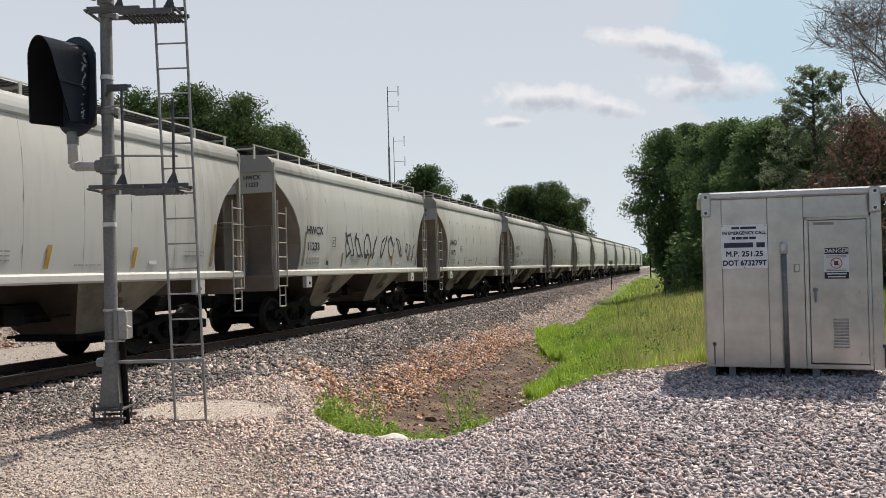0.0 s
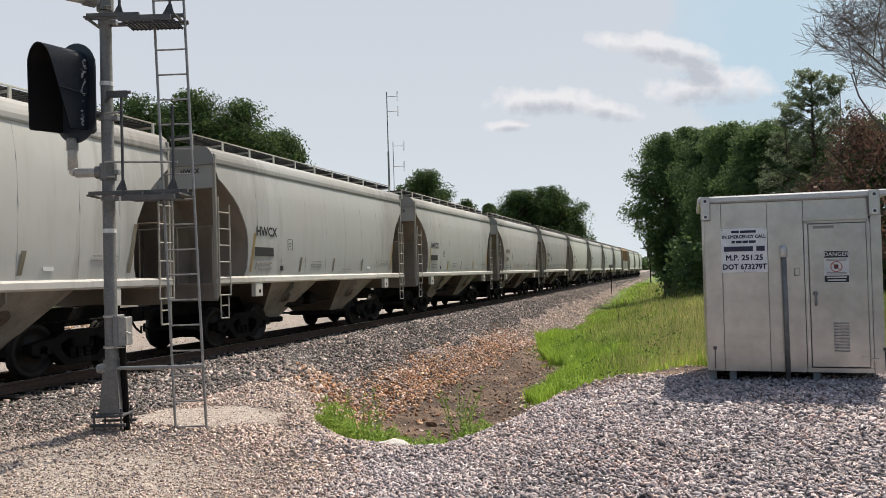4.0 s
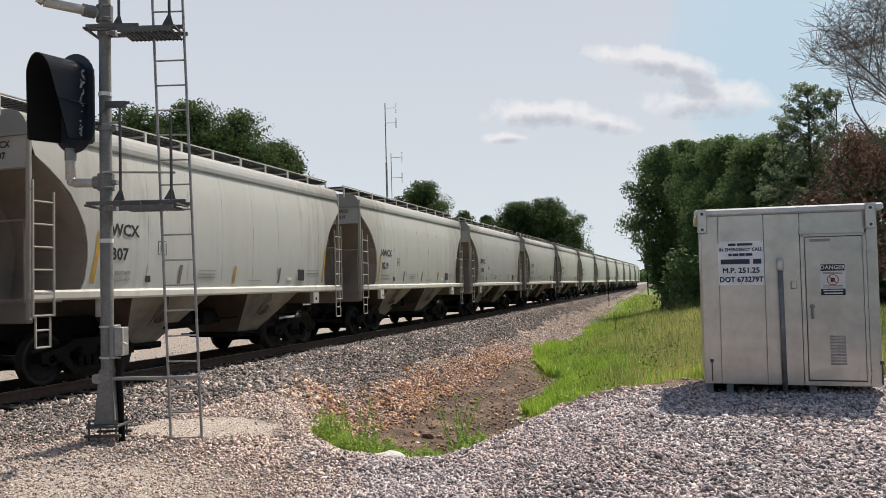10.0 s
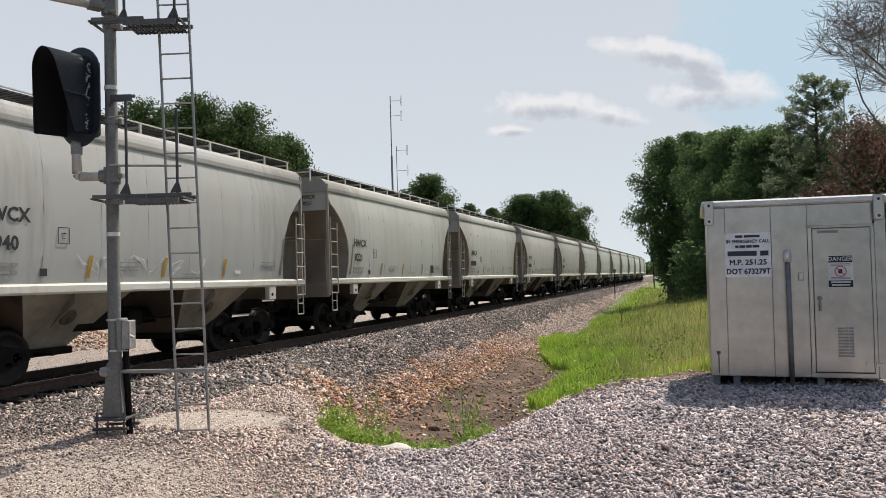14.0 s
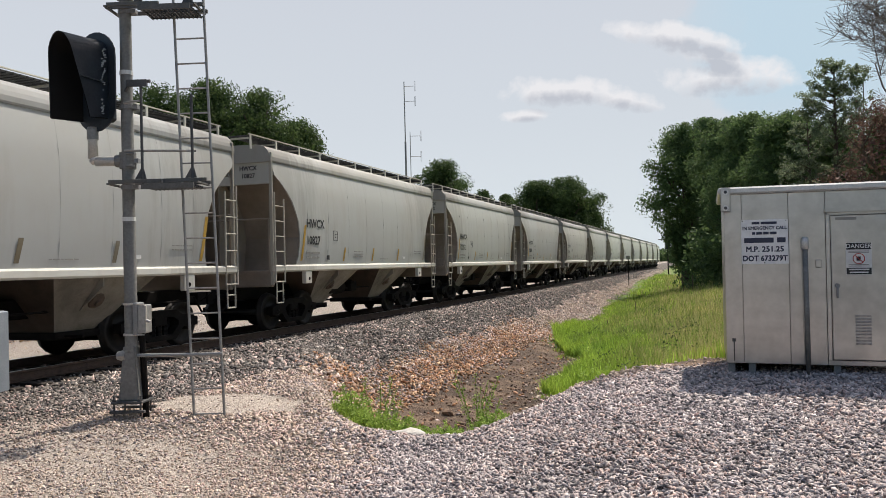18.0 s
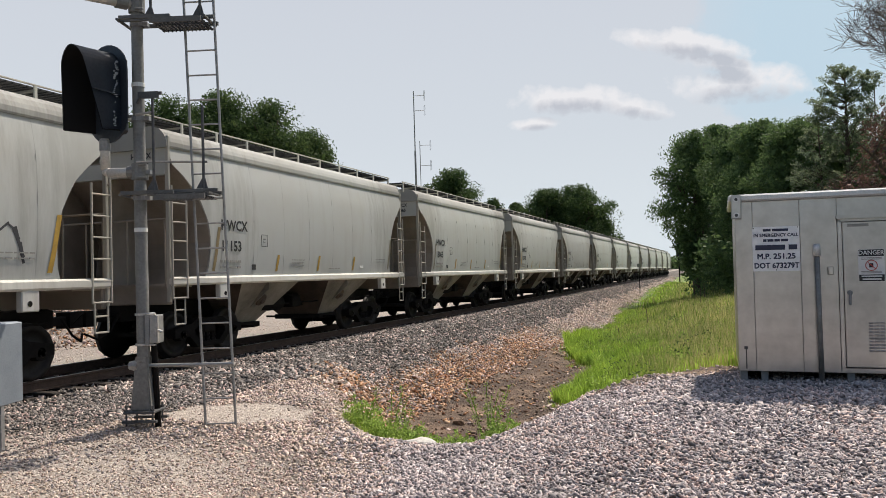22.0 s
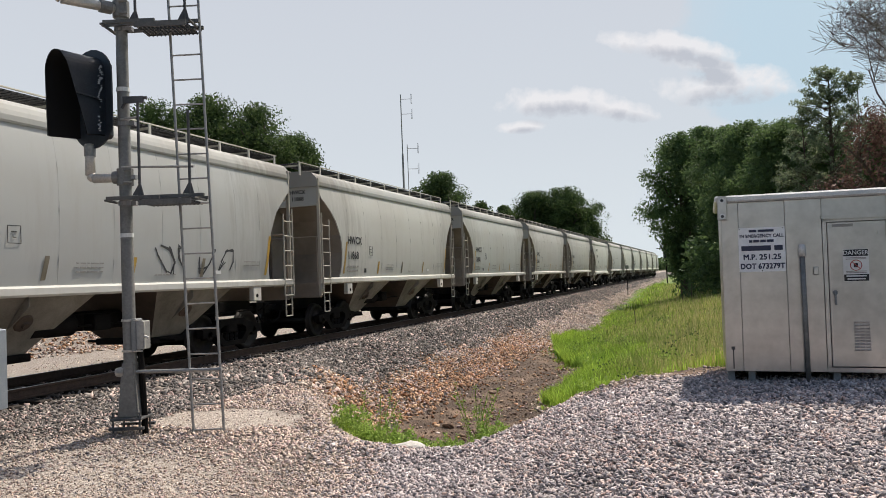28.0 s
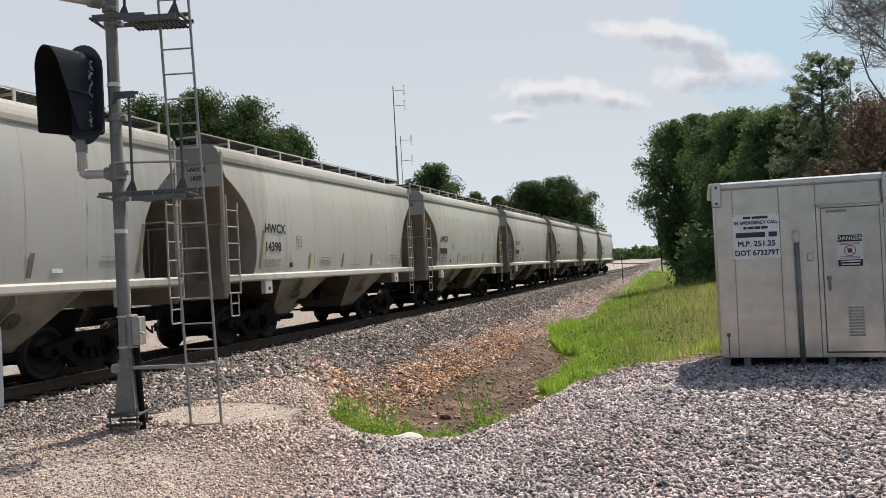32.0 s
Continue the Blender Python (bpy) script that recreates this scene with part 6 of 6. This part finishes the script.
for x0, x1, y0, y1 in ((-0.11, 0.11, 0.125, 0.135), (-0.11, 0.11, -0.135, -0.125), (-0.12, -0.11, -0.135, 0.135), (0.11, 0.12, -0.135, 0.135), (-0.05, 0.05, 0.03, 0.045), (-0.03, 0.03, -0.05, -0.038), (-0.03, -0.02, -0.04, 0.0)):
    box(bm_frame, x0, x1, y0, y1, -0.002, 0.002)
FRAME_PLATE = bpy.data.meshes.new("load_mark")
bm_frame.to_mesh(FRAME_PLATE)
bm_frame.free()
FRAME_PLATE.materials.append(M_INK)


def scrawl(seed, s0, s1, z0, z1, letters, mat, car, thick=0.016, name="graffiti"):
    """Sprayed loops and strokes that stand for letters which cannot be read."""
    rng = random.Random(seed)
    for k in range(letters):
        bm = bmnew()
        a = s0 + (s1 - s0) * k / letters
        b = s0 + (s1 - s0) * (k + 0.85) / letters
        pts = []
        y, z = a, rng.uniform(z0, z1)
        ang = rng.uniform(0, 6.28)
        r = (z1 - z0) * 0.42
        for j in range(14):
            t = j / 13
            ang += rng.uniform(0.3, 1.1) * rng.choice((1, 1, -1))
            cy = a + (b - a) * (0.5 + 0.5 * math.sin(ang))
            cz = (z0 + z1) / 2 + r * math.cos(ang * 1.3 + k) + rng.uniform(-0.05, 0.05)
            pts.append(Vector((side_x(cz) + 0.004, -HL + cy, cz)))
        for p, q in zip(pts, pts[1:]):
            w = thick * rng.uniform(0.6, 1.3)
            d = (q - p)
            n = Vector((0, -d.z, d.y))
            if n.length < 1e-5:
                continue
            n = n.normalized() * w
            bm.faces.new([bm.verts.new(v) for v in (p - n - d * 0.1, q - n + d * 0.1, q + n + d * 0.1, p + n - d * 0.1)])
        part(name, bm, mat, car, "dark sprayed graffiti")


def mark_car(n, car):
    if n == RIBBED:
        for words, z in (("RG", 2.98), ("CX", 2.98)):
            ob = part("lettering", text_mesh(words, 0.36, M_INK), None, car)
            ob.matrix_local = Matrix.Translation((1.466, -HL + (2.25 if words == "RG" else 3.25), z)) @ SIDE_ON
        for words, s in (("10", 2.25), ("47", 3.25)):
            ob = part("lettering", text_mesh(words, 0.25, M_INK), None, car)
            ob.matrix_local = Matrix.Translation((1.466, -HL + s, 2.47)) @ SIDE_ON
        for s, z in ((2.25, 2.05), (2.25, 1.92), (3.25, 2.05), (3.25, 1.92), (8.7, 2.5), (8.7, 2.42)):
            ob = part("lettering_bar", LINE_PLATE, None, car)
            ob.matrix_local = Matrix.Translation((1.466, -HL + s, z)) @ SIDE_ON @ Matrix.Diagonal((0.6, 1, 1, 1))
        for s, w, h, m, nm in ((6.55, 0.55, 0.42, M_BROWN, "paint_patch"), (8.7, 0.4, 0.3, M_INK, "placard")):
            ob = part(nm, mesh_plate(nm, w, h, m), None, car)
            ob.matrix_local = Matrix.Translation((1.466, -HL + s, 2.0)) @ SIDE_ON
        return
    big = n in (13, 49)
    zt, k = (2.84 if n == 13 else 3.40, 1.3) if big else (2.66, 1.0)
    if n >= 1:
        on_side(part("lettering", MARK, None, car), 1.95 if not big else 2.36, zt, k, wide=0.98)
        if n in NUMBERS:
            num = text_mesh(NUMBERS[n], 0.30, M_INK, 0.03)
            num.name = "lettering"
            on_side(part("lettering", num, None, car), 1.86 if not big else 2.42, zt - 0.43 * k, k, wide=0.98)
            ob = part("end_lettering", num, None, car)
            ob.matrix_local = Matrix.Translation((0.85, -HL + 0.018, 3.76)) @ END_ON @ Matrix.Diagonal((0.5, 0.5, 1, 1))
        else:
            on_side(part("number_bar", NUMBER_BAR, None, car), 1.86, 2.19)
        ob = part("end_lettering", MARK, None, car)
        ob.matrix_local = Matrix.Translation((0.85, -HL + 0.018, 3.94)) @ END_ON @ Matrix.Diagonal((0.5, 0.5, 1, 1))
    if n in (13, 16, 17, 18, 19, 20, 23, 49):
        on_side(part("white_placard", SQUARE_WHITE, None, car), 8.75, 1.90)
        on_side(part("placard", SQUARE_BLACK, None, car), 8.75, 1.90, lift=0.011)
    if n == 13:
        for s in (2.0, 3.9, 5.4, 6.9, 8.0):
            ob = part("rust_patch", mesh_plate("rust_patch", 0.45, 0.09, M_BROWN), None, car)
            ob.matrix_local = Matrix.Translation((1.5635, -HL + s, 1.53)) @ SIDE_ON


def mark_master(car):
    for s in (1.28, 2 * HL - 1.28):
        part("reflector", LONG_STRIP, None, car, "yellow reflective strip").matrix_local = pose(0, -HL + s, 0)
    for s in (3.65, 5.6, 7.6):
        part("reflector", SHORT_STRIP, None, car, "yellow reflective strip").matrix_local = pose(0, -HL + s, 0)
    on_side(part("load_mark", FRAME_PLATE, None, car), 3.1, 2.39)
    for z in (1.92, 1.80):
        on_side(part("lettering_bar", LINE_PLATE, None, car), 1.86, z, wide=0.9)
    on_side(part("placard", DARK_PLATE, None, car), 2.72, 1.80, wide=0.6)
    for s, z in ((4.6, 1.97), (4.6, 1.90), (4.6, 1.83), (6.5, 1.76), (9.4, 2.02), (9.4, 1.94)):
        on_side(part("lettering_bar", FINE_PLATE, None, car), s, z)
    on_side(part("white_placard", WHITE_PLATE, None, car), 8.15, 1.80)


for n, car in cars.items():
    if n != RIBBED:
        mark_master(car)
    mark_car(n, car)
scrawl(5, 3.9, 8.6, 1.9, 2.72, 7, M_SPRAY, cars[1], 0.034)
scrawl(6, 8.9, 10.0, 1.85, 2.5, 3, M_SPRAY, cars[1], 0.02)
scrawl(8, 7.6, 9.6, 1.75, 2.5, 3, M_SPRAY, cars[34], 0.02)
patch = part("paint_patch", mesh_plate("paint_patch", 0.42, 0.62, plain("yellow_spray_paint", (0.50, 0.46, 0.10), 0.7)), None, cars[34], "yellow sprayed patch")
patch.matrix_local = Matrix.Translation((0.034, HL - 0.75, 1.95)) @ SIDE_ON
scrawl(9, 6.2, 8.8, 1.75, 2.35, 4, M_SPRAY, cars[44], 0.016)
scrawl(10, 3.4, 7.0, 1.75, 2.1, 6, M_LABEL, cars[22], 0.008)


# ---- growth ----
def blades(name, x, y, height, width, material, label, seed, lean=0.35, category="grass"):
    rng = np.random.RandomState(seed)
    n = len(x)
    z = ground_z(x, y) - 0.02
    a = rng.uniform(0, math.tau, n)
    dx, dy = np.cos(a) * width * 0.5, np.sin(a) * width * 0.5
    b = rng.uniform(0, math.tau, n)
    off = height * lean * rng.uniform(0.1, 1.0, n)
    ox, oy = np.cos(b) * off, np.sin(b) * off
    base = np.stack([x, y, z], -1)
    side = np.stack([dx, dy, np.zeros(n)], -1)
    mid = base + np.stack([ox * 0.35, oy * 0.35, height * 0.6], -1)
    tip = base + np.stack([ox, oy, height * 0.97], -1)
    v = np.stack([base - side, base + side, mid + side * 0.75, mid - side * 0.75, tip], 1).reshape(-1, 3)
    k = np.arange(n)[:, None] * 5
    tris = np.concatenate([k + np.array([0, 1, 2]), k + np.array([0, 2, 3]), k + np.array([3, 2, 4])], 1).reshape(-1, 3)
    return tagged(new(name, big_mesh(name, v, tris, material)), label, category, kind="stuff")


def grow_grass():
    rng = np.random.RandomState(17)

    def sow(n, x0, x1, y0, y1, keep):
        x, y = rng.uniform(x0, x1, n), rng.uniform(y0, y1, n)
        g = cover(x, y)[0]
        k = (rng.uniform(0, 1, n) < g) & keep(x, y)
        return x[k], y[k]

    near = sow(78000, 6, 15, 12.5, 26, lambda x, y: np.ones_like(x, bool))
    mid = sow(60000, 5.5, 19, 26, 52, lambda x, y: np.ones_like(x, bool))
    far = sow(26000, 4.5, 30, 52, 120, lambda x, y: np.ones_like(x, bool))
    x = np.concatenate([near[0], mid[0], far[0]])
    y = np.concatenate([near[1], mid[1], far[1]])
    d = np.hypot(x - 11.1, y)
    tall = 0.5 + 0.5 * ripple(x, y, 2.2, 41)
    edge = np.clip((x - grass_edge(y)) / 1.3, 0.3, 1)
    h = (0.20 + 0.34 * tall) * edge * rng.uniform(0.6, 1.25, len(x)) * np.interp(x - grass_edge(y), [0, 3, 6], [0.8, 1.0, 1.35])
    w = 0.006 + 0.0010 * d
    dry = np.clip(0.14 + 0.55 * step(0.9, 3.4, x - grass_edge(y) + 0.9 * ripple(x, y, 3, 43)) + 0.3 * ripple(x, y, 5, 44) + 0.25 * step(8.8, 10.6, x) * (1 - step(24, 50, y)), 0.04, 0.8)
    is_dry = rng.uniform(0, 1, len(x)) < dry
    dim = ~is_dry & (rng.uniform(0, 1, len(x)) < np.clip(0.15 + 0.5 * step(0.6, 2.6, x - grass_edge(y)) + 0.5 * ripple(x, y, 1.8, 48), 0, 0.8))
    h = h * np.where(dim, 1.25, 1.0)
    for k, name, mat, label in ((dim, "meadow_grass", M_GRASS_DIM, "taller olive-green meadow grass on the bank"), (~is_dry & ~dim, "grass", M_GRASS, "lush bright green grass on the bank"), (is_dry, "dry_grass", M_HAY, "seeding straw-tinted grass among the green")):
        blades(name, x[k], y[k], h[k] * (1.15 if name == "dry_grass" else 1.0), w[k] * (0.55 if name == "dry_grass" else 1.0), mat, label, 5)


grow_grass()


def grass_fringe():
    """Soft tufts of young grass along the ditch's rim."""
    rng = np.random.RandomState(23)
    n = 15000
    y = rng.uniform(13.6, 34, n)
    x = grass_edge(y) + 0.1 + rng.uniform(0, 1, n) ** 1.6 * 1.6
    keep = ripple(x, y, 1.4, 45) > -0.25
    x, y = x[keep], y[keep]
    h = (0.18 + 0.34 * np.clip(0.5 + 0.7 * ripple(x, y, 1.1, 46), 0, 1)) * rng.uniform(0.6, 1.2, len(x))
    blades("young_grass", x, y, h, 0.012 + 0.0006 * y, M_GRASS, "soft young grass along the ditch rim", 47, 0.6)


grass_fringe()


def meadow_weeds():
    """Broad-leaved clumps that break up the grass."""
    rng, nrg = random.Random(9), np.random.RandomState(9)
    for name, mat, count, seed in (("meadow_weeds", M_WEED, 420, 1), ("bramble", M_LEAF, 170, 2)):
        c, r = [], []
        while len(c) < count:
            x, y = rng.uniform(6.5, 20), rng.uniform(13.5, 75) if rng.random() < 0.6 else rng.uniform(13.5, 34)
            if x < float(grass_edge(y)) + 0.3:
                continue
            q = rng.uniform(0.14, 0.40)
            c.append((x, y, float(ground_z(x, y)) + q * 0.7))
            r.append(q)
        v, f = leaf_cloud(c, r, 100, 0.034, nrg, 0.6)
        tagged(new(name, big_mesh(name, v, f, mat)), "broad-leaved green weeds standing in the grass", "weeds", kind="stuff")


meadow_weeds()


def weed_patch(x, y, rx, ry, n, tall, seed, label):
    """A bushy patch: leafy sprigs of uneven height with thin blades between them."""
    rng = np.random.RandomState(seed)
    a, r = rng.uniform(0, math.tau, n), rng.uniform(0, 1, n) ** 0.6
    px, py = x + rx * r * np.cos(a), y + ry * r * np.sin(a)
    h = tall * rng.uniform(0.35, 1.0, n) * (1.1 - 0.6 * r)
    g = ground_z(px, py)
    c, q = [], []
    for k in range(n):
        for u in (0.3, 0.6, 0.85, 1.0):
            c.append((px[k] + 0.06 * u * rng.uniform(-1, 1), py[k] + 0.06 * u * rng.uniform(-1, 1), g[k] + h[k] * u))
            q.append(0.05 + 0.06 * (1 - u))
    v, f = leaf_cloud(c, q, 8, 0.022, rng, 0.4)
    patch = tagged(new("weed_patch", big_mesh("weed_patch", v, f, M_WEED)), label, "weeds", kind="stuff")
    m = 7 * n
    a, r = rng.uniform(0, math.tau, m), rng.uniform(0, 1, m) ** 0.6
    bx, by = x + rx * 1.1 * r * np.cos(a), y + ry * 1.1 * r * np.sin(a)
    blades("weed_blades", bx, by, tall * 0.8 * rng.uniform(0.3, 1.0, m) * (1.1 - 0.6 * r), np.full(m, 0.007), M_GRASS, "thin grass blades among the ditch weeds", seed, 0.7, "grass")


weed_patch(6.55, 9.85, 0.36, 0.35, 70, 0.50, 3, "bushy green weeds growing in the ditch head")
weed_patch(7.08, 9.55, 0.42, 0.32, 75, 0.36, 4, "bushy green weeds growing in the ditch head")
weed_patch(7.45, 9.45, 0.28, 0.28, 40, 0.30, 8, "short green weeds beside a pale stone")
weed_patch(8.42, 9.65, 0.26, 0.32, 60, 0.38, 6, "bushy green weeds beside the gravel bank")
weed_patch(8.0, 9.35, 0.25, 0.25, 30, 0.26, 9, "short green weeds beside the gravel bank")


def weed_plant(x, y, tall, seed, dark=False, name="weed"):
    rng, nrg = random.Random(seed), np.random.RandomState(seed)
    t = thing(name, pose(x, y, float(ground_z(x, y)) - 0.02), "thin upright weed stalk with sparse leaves" if not dark else "dark dead weed stalk standing in the grass", "weed", "weeds")
    stems = []
    for k in range(1 if dark else 4):
        a = rng.uniform(0, 6.28)
        bm = bmnew()
        top = Vector((math.cos(a) * tall * (0.05 if dark else 0.3), math.sin(a) * tall * (0.05 if dark else 0.3), tall * rng.uniform(0.75, 1.0)))
        bend = top * 0.5 + Vector((0, 0, tall * 0.05))
        chain(bm, [Vector((0, 0, 0)), bend, top], 0.017 if dark else 0.005, 5)
        part("stem", bm, M_BARK if dark else M_WEED, t)
        stems.append(top)
    if not dark:
        c, r = [], []
        for top in stems:
            for q in np.linspace(0.25, 1, 7):
                c.append(tuple(top * float(q)))
                r.append(0.07)
        v, f = leaf_cloud(c, r, 8, 0.018, nrg)
        part("foliage", big_mesh("foliage", v, f, M_WEED), None, t)


for x, y, h, s in ((6.5, 9.8, 0.62, 1), (6.95, 9.6, 0.80, 2), (7.1, 9.6, 0.55, 3), (8.15, 10.0, 0.9, 4), (8.4, 9.7, 0.6, 5), (7.9, 11.0, 1.15, 6)):
    weed_plant(x, y, h, s)
for bearing, d, h, s in ((-4.5, 36, 1.0, 11), (-1.2, 46, 1.5, 12), (-0.6, 42, 1.5, 13), (-0.9, 44, 1.2, 14), (-6.6, 31, 0.7, 15)):
    weed_plant(*from_road(bearing, d), h, s, True)


# ---- small things along the line ----
def loose_rock(x, y, size, seed, label, mat, flat=0.55):
    rng = random.Random(seed)
    bm = bmnew()
    bmesh.ops.create_icosphere(bm, subdivisions=2, radius=0.5)
    for v in bm.verts:
        v.co *= 1 + 0.35 * noise.noise(v.co * 2.4 + Vector((seed, 0, 0)))
        v.co.z *= flat
    bm.transform(Matrix.Diagonal((size, size * 0.7, size, 1)))
    ob = part("rock", bm, mat)
    ob.matrix_world = pose(x, y, float(ground_z(x, y)) + size * flat * 0.25, 0, 0, rng.uniform(0, 180))
    tagged(ob, label, "rock", "loose rocks")


M_PALE_ROCK = surface("pale_concrete_rubble", (0.45, 0.41, 0.36), (0.70, 0.66, 0.60), 6, 0.9, 0, 0.5)
M_BROWN_ROCK = surface("brown_field_stone", (0.12, 0.08, 0.055), (0.30, 0.20, 0.13), 6, 0.9, 0, 0.5)
loose_rock(7.72, 8.72, 0.36, 3, "pale broken concrete lump at the gravel's edge", M_PALE_ROCK, 0.35)
loose_rock(8.6, 8.9, 0.12, 4, "small pale stone at the gravel's edge", M_PALE_ROCK)
for k, (x, y, s) in enumerate(((6.4, 14.2, 0.28), (8.3, 12.5, 0.26), (6.9, 13.4, 0.16), (5.6, 15.5, 0.2), (7.4, 16.5, 0.18), (6.2, 18.3, 0.22), (5.9, 13.0, 0.18))):
    loose_rock(x, y, s, 20 + k, "brown stone lying on the bare soil", M_BROWN_ROCK)


def relay_case():
    t = thing("relay_case", pose(3.78, 6.40, 0.0, 0, 0, 17.1), "blue-grey metal relay case on two steel posts", "equipment case")
    bm = bmnew()
    box(bm, -0.72, -0.088, -0.02, 0.40, 0.64, 1.50, 0.012)
    part("body", bm, M_CABINET, t)
    bm = bmnew()
    box(bm, -0.086, 0.0, -0.035, 0.41, 0.64, 1.53, 0.01)
    part("side_cover", bm, M_CABINET, t)
    bm = bmnew()
    box(bm, -0.74, -0.05, -0.04, 0.42, 1.505, 1.535, 0.008)
    part("lid", bm, M_CABINET, t)
    for x in (-0.042, -0.62):
        bm = bmnew()
        box(bm, x - 0.035, x + 0.035, 0.0, 0.06, 0.02, 0.66)
        part("post", bm, M_GALV, t)
    bm = bmnew()
    chain(bm, [(-0.16, 0.1, 0.66), (-0.15, 0.1, 0.4), (-0.10, 0.08, 0.05)], 0.02, 6)
    part("cable", bm, M_UNDER, t)
    bm = bmnew()
    rod(bm, (-0.044, -0.05, 1.0), (-0.044, -0.03, 1.0), 0.02, n=8)
    part("latch", bm, M_UNDER, t)


relay_case()


def marker_post(bearing, d, h, sign):
    x, y = from_road(bearing, d)
    t = thing("marker_post", pose(x, y, float(ground_z(x, y)) - 0.1), "slim dark post with a small plate beside the ballast", "post")
    bm = bmnew()
    box(bm, -0.035, 0.035, -0.035, 0.035, 0, h)
    part("post", bm, M_UNDER, t)
    if sign:
        bm = bmnew()
        box(bm, -0.17, 0.17, -0.06, -0.04, h - 0.34, h, 0.01)
        part("plate", bm, M_GALV, t)


marker_post(-4.95, 75, 2.9, True)


def far_signal():
    x, y = from_road(-2.2, 125)
    t = thing("far_signal", pose(x, y, float(ground_z(x, y)) - 0.1), "distant dark signal post beside the line", "railway signal")
    bm = bmnew()
    rod(bm, (0, 0, 0), (0, 0, 5.4), 0.09, n=8)
    part("post", bm, M_UNDER, t)
    bm = bmnew()
    box(bm, -0.4, 0.4, -0.12, 0.12, 4.2, 5.4, 0.1)
    part("head", bm, M_HOOD, t)


far_signal()


def far_woods():
    """A low belt of trees that closes the view along the line."""
    rng, nrg = random.Random(3), np.random.RandomState(3)
    c, r = [], []
    for k in range(420):
        x = rng.uniform(-140, 190)
        y = 470 + rng.uniform(-30, 60) + 0.1 * abs(x)
        h = 8.0 + 1.5 * math.sin(x * 0.05) + rng.uniform(-1.5, 1.5)
        for j in range(3):
            c.append((x + rng.uniform(-4, 4), y, -1.5 + (h + 1.0) * rng.uniform(0.05, 0.9)))
            r.append(rng.uniform(1.8, 3.0))
    for k in range(90):
        x, y = rng.uniform(0, 24), rng.uniform(296, 320)
        c.append((x, y, -1.2 + rng.uniform(0.06, 1.0) * (5.2 + 1.2 * math.sin(x * 0.6))))
        r.append(rng.uniform(1.0, 1.8))
    v, f = leaf_cloud(c, r, 80, 0.85, nrg)
    tagged(new("far_woods", big_mesh("far_woods", v, f, M_LEAF_DEEP)), "distant belt of green woods on the horizon", "woods", kind="stuff")
    c, r = [], []
    for k in range(260):
        a, d = rng.uniform(-0.8, 22), rng.uniform(46, 75)
        x, y = from_road(a, d)
        c.append((x, y, float(ground_z(x, y)) + rng.uniform(0.3, 3.4)))
        r.append(rng.uniform(0.7, 1.3))
    v, f = leaf_cloud(c, r, 130, 0.14, nrg)
    tagged(new("undergrowth", big_mesh("undergrowth", v, f, M_LEAF_DEEP)), "dark shrubby undergrowth beneath the trees", "shrubs", kind="stuff")


far_woods()


# ---- movement ----
def travelled(t):
    """Metres rolled since the start: nearly steady, with the slack of the couplings running in and out."""
    u = t / 32.0
    slack = float(np.interp(t, [0, 3, 6, 9, 10, 11, 13, 16, 20, 26, 28, 29, 30, 32], [0.07, 0.24, 0.28, 0.16, 0.78, 0.08, 0.0, -0.05, -0.04, 0.13, 0.11, 0.69, 0.08, 0.07]))
    return 630.77 * u + 18.24 * u * u - 6.28 * u ** 3 - 0.15 * u ** 8 + slack


def motions():
    for n, car in cars.items():
        walk(car, [(t, track_at(PITCH * n + 4.36 + HL - travelled(t)) @ pose(0, 0, RAIL)) for t in range(0, 33)])
    # all wheels turn alike: one set of rows, rolling without slip, serves every wheelset
    spin = [(k / FPS, pose(0, 0, 0.457, math.degrees(travelled(k / FPS) / 0.457))) for k in range(0, 32 * FPS + 1)]
    first = {}
    for car in cars.values():
        for w in [o for o in car.children_recursive if o.name.startswith("wheelset")]:
            d = round(w.location.y, 2)
            if d not in first:
                walk(w, [(t, pose(0, d, 0) @ m) for t, m in spin])
                first[d] = w
            else:
                w.rotation_mode = "QUATERNION"
                keys = w.animation_data_create()
                keys.action = first[d].animation_data.action
                keys.action_slot = first[d].animation_data.action_slot


motions()
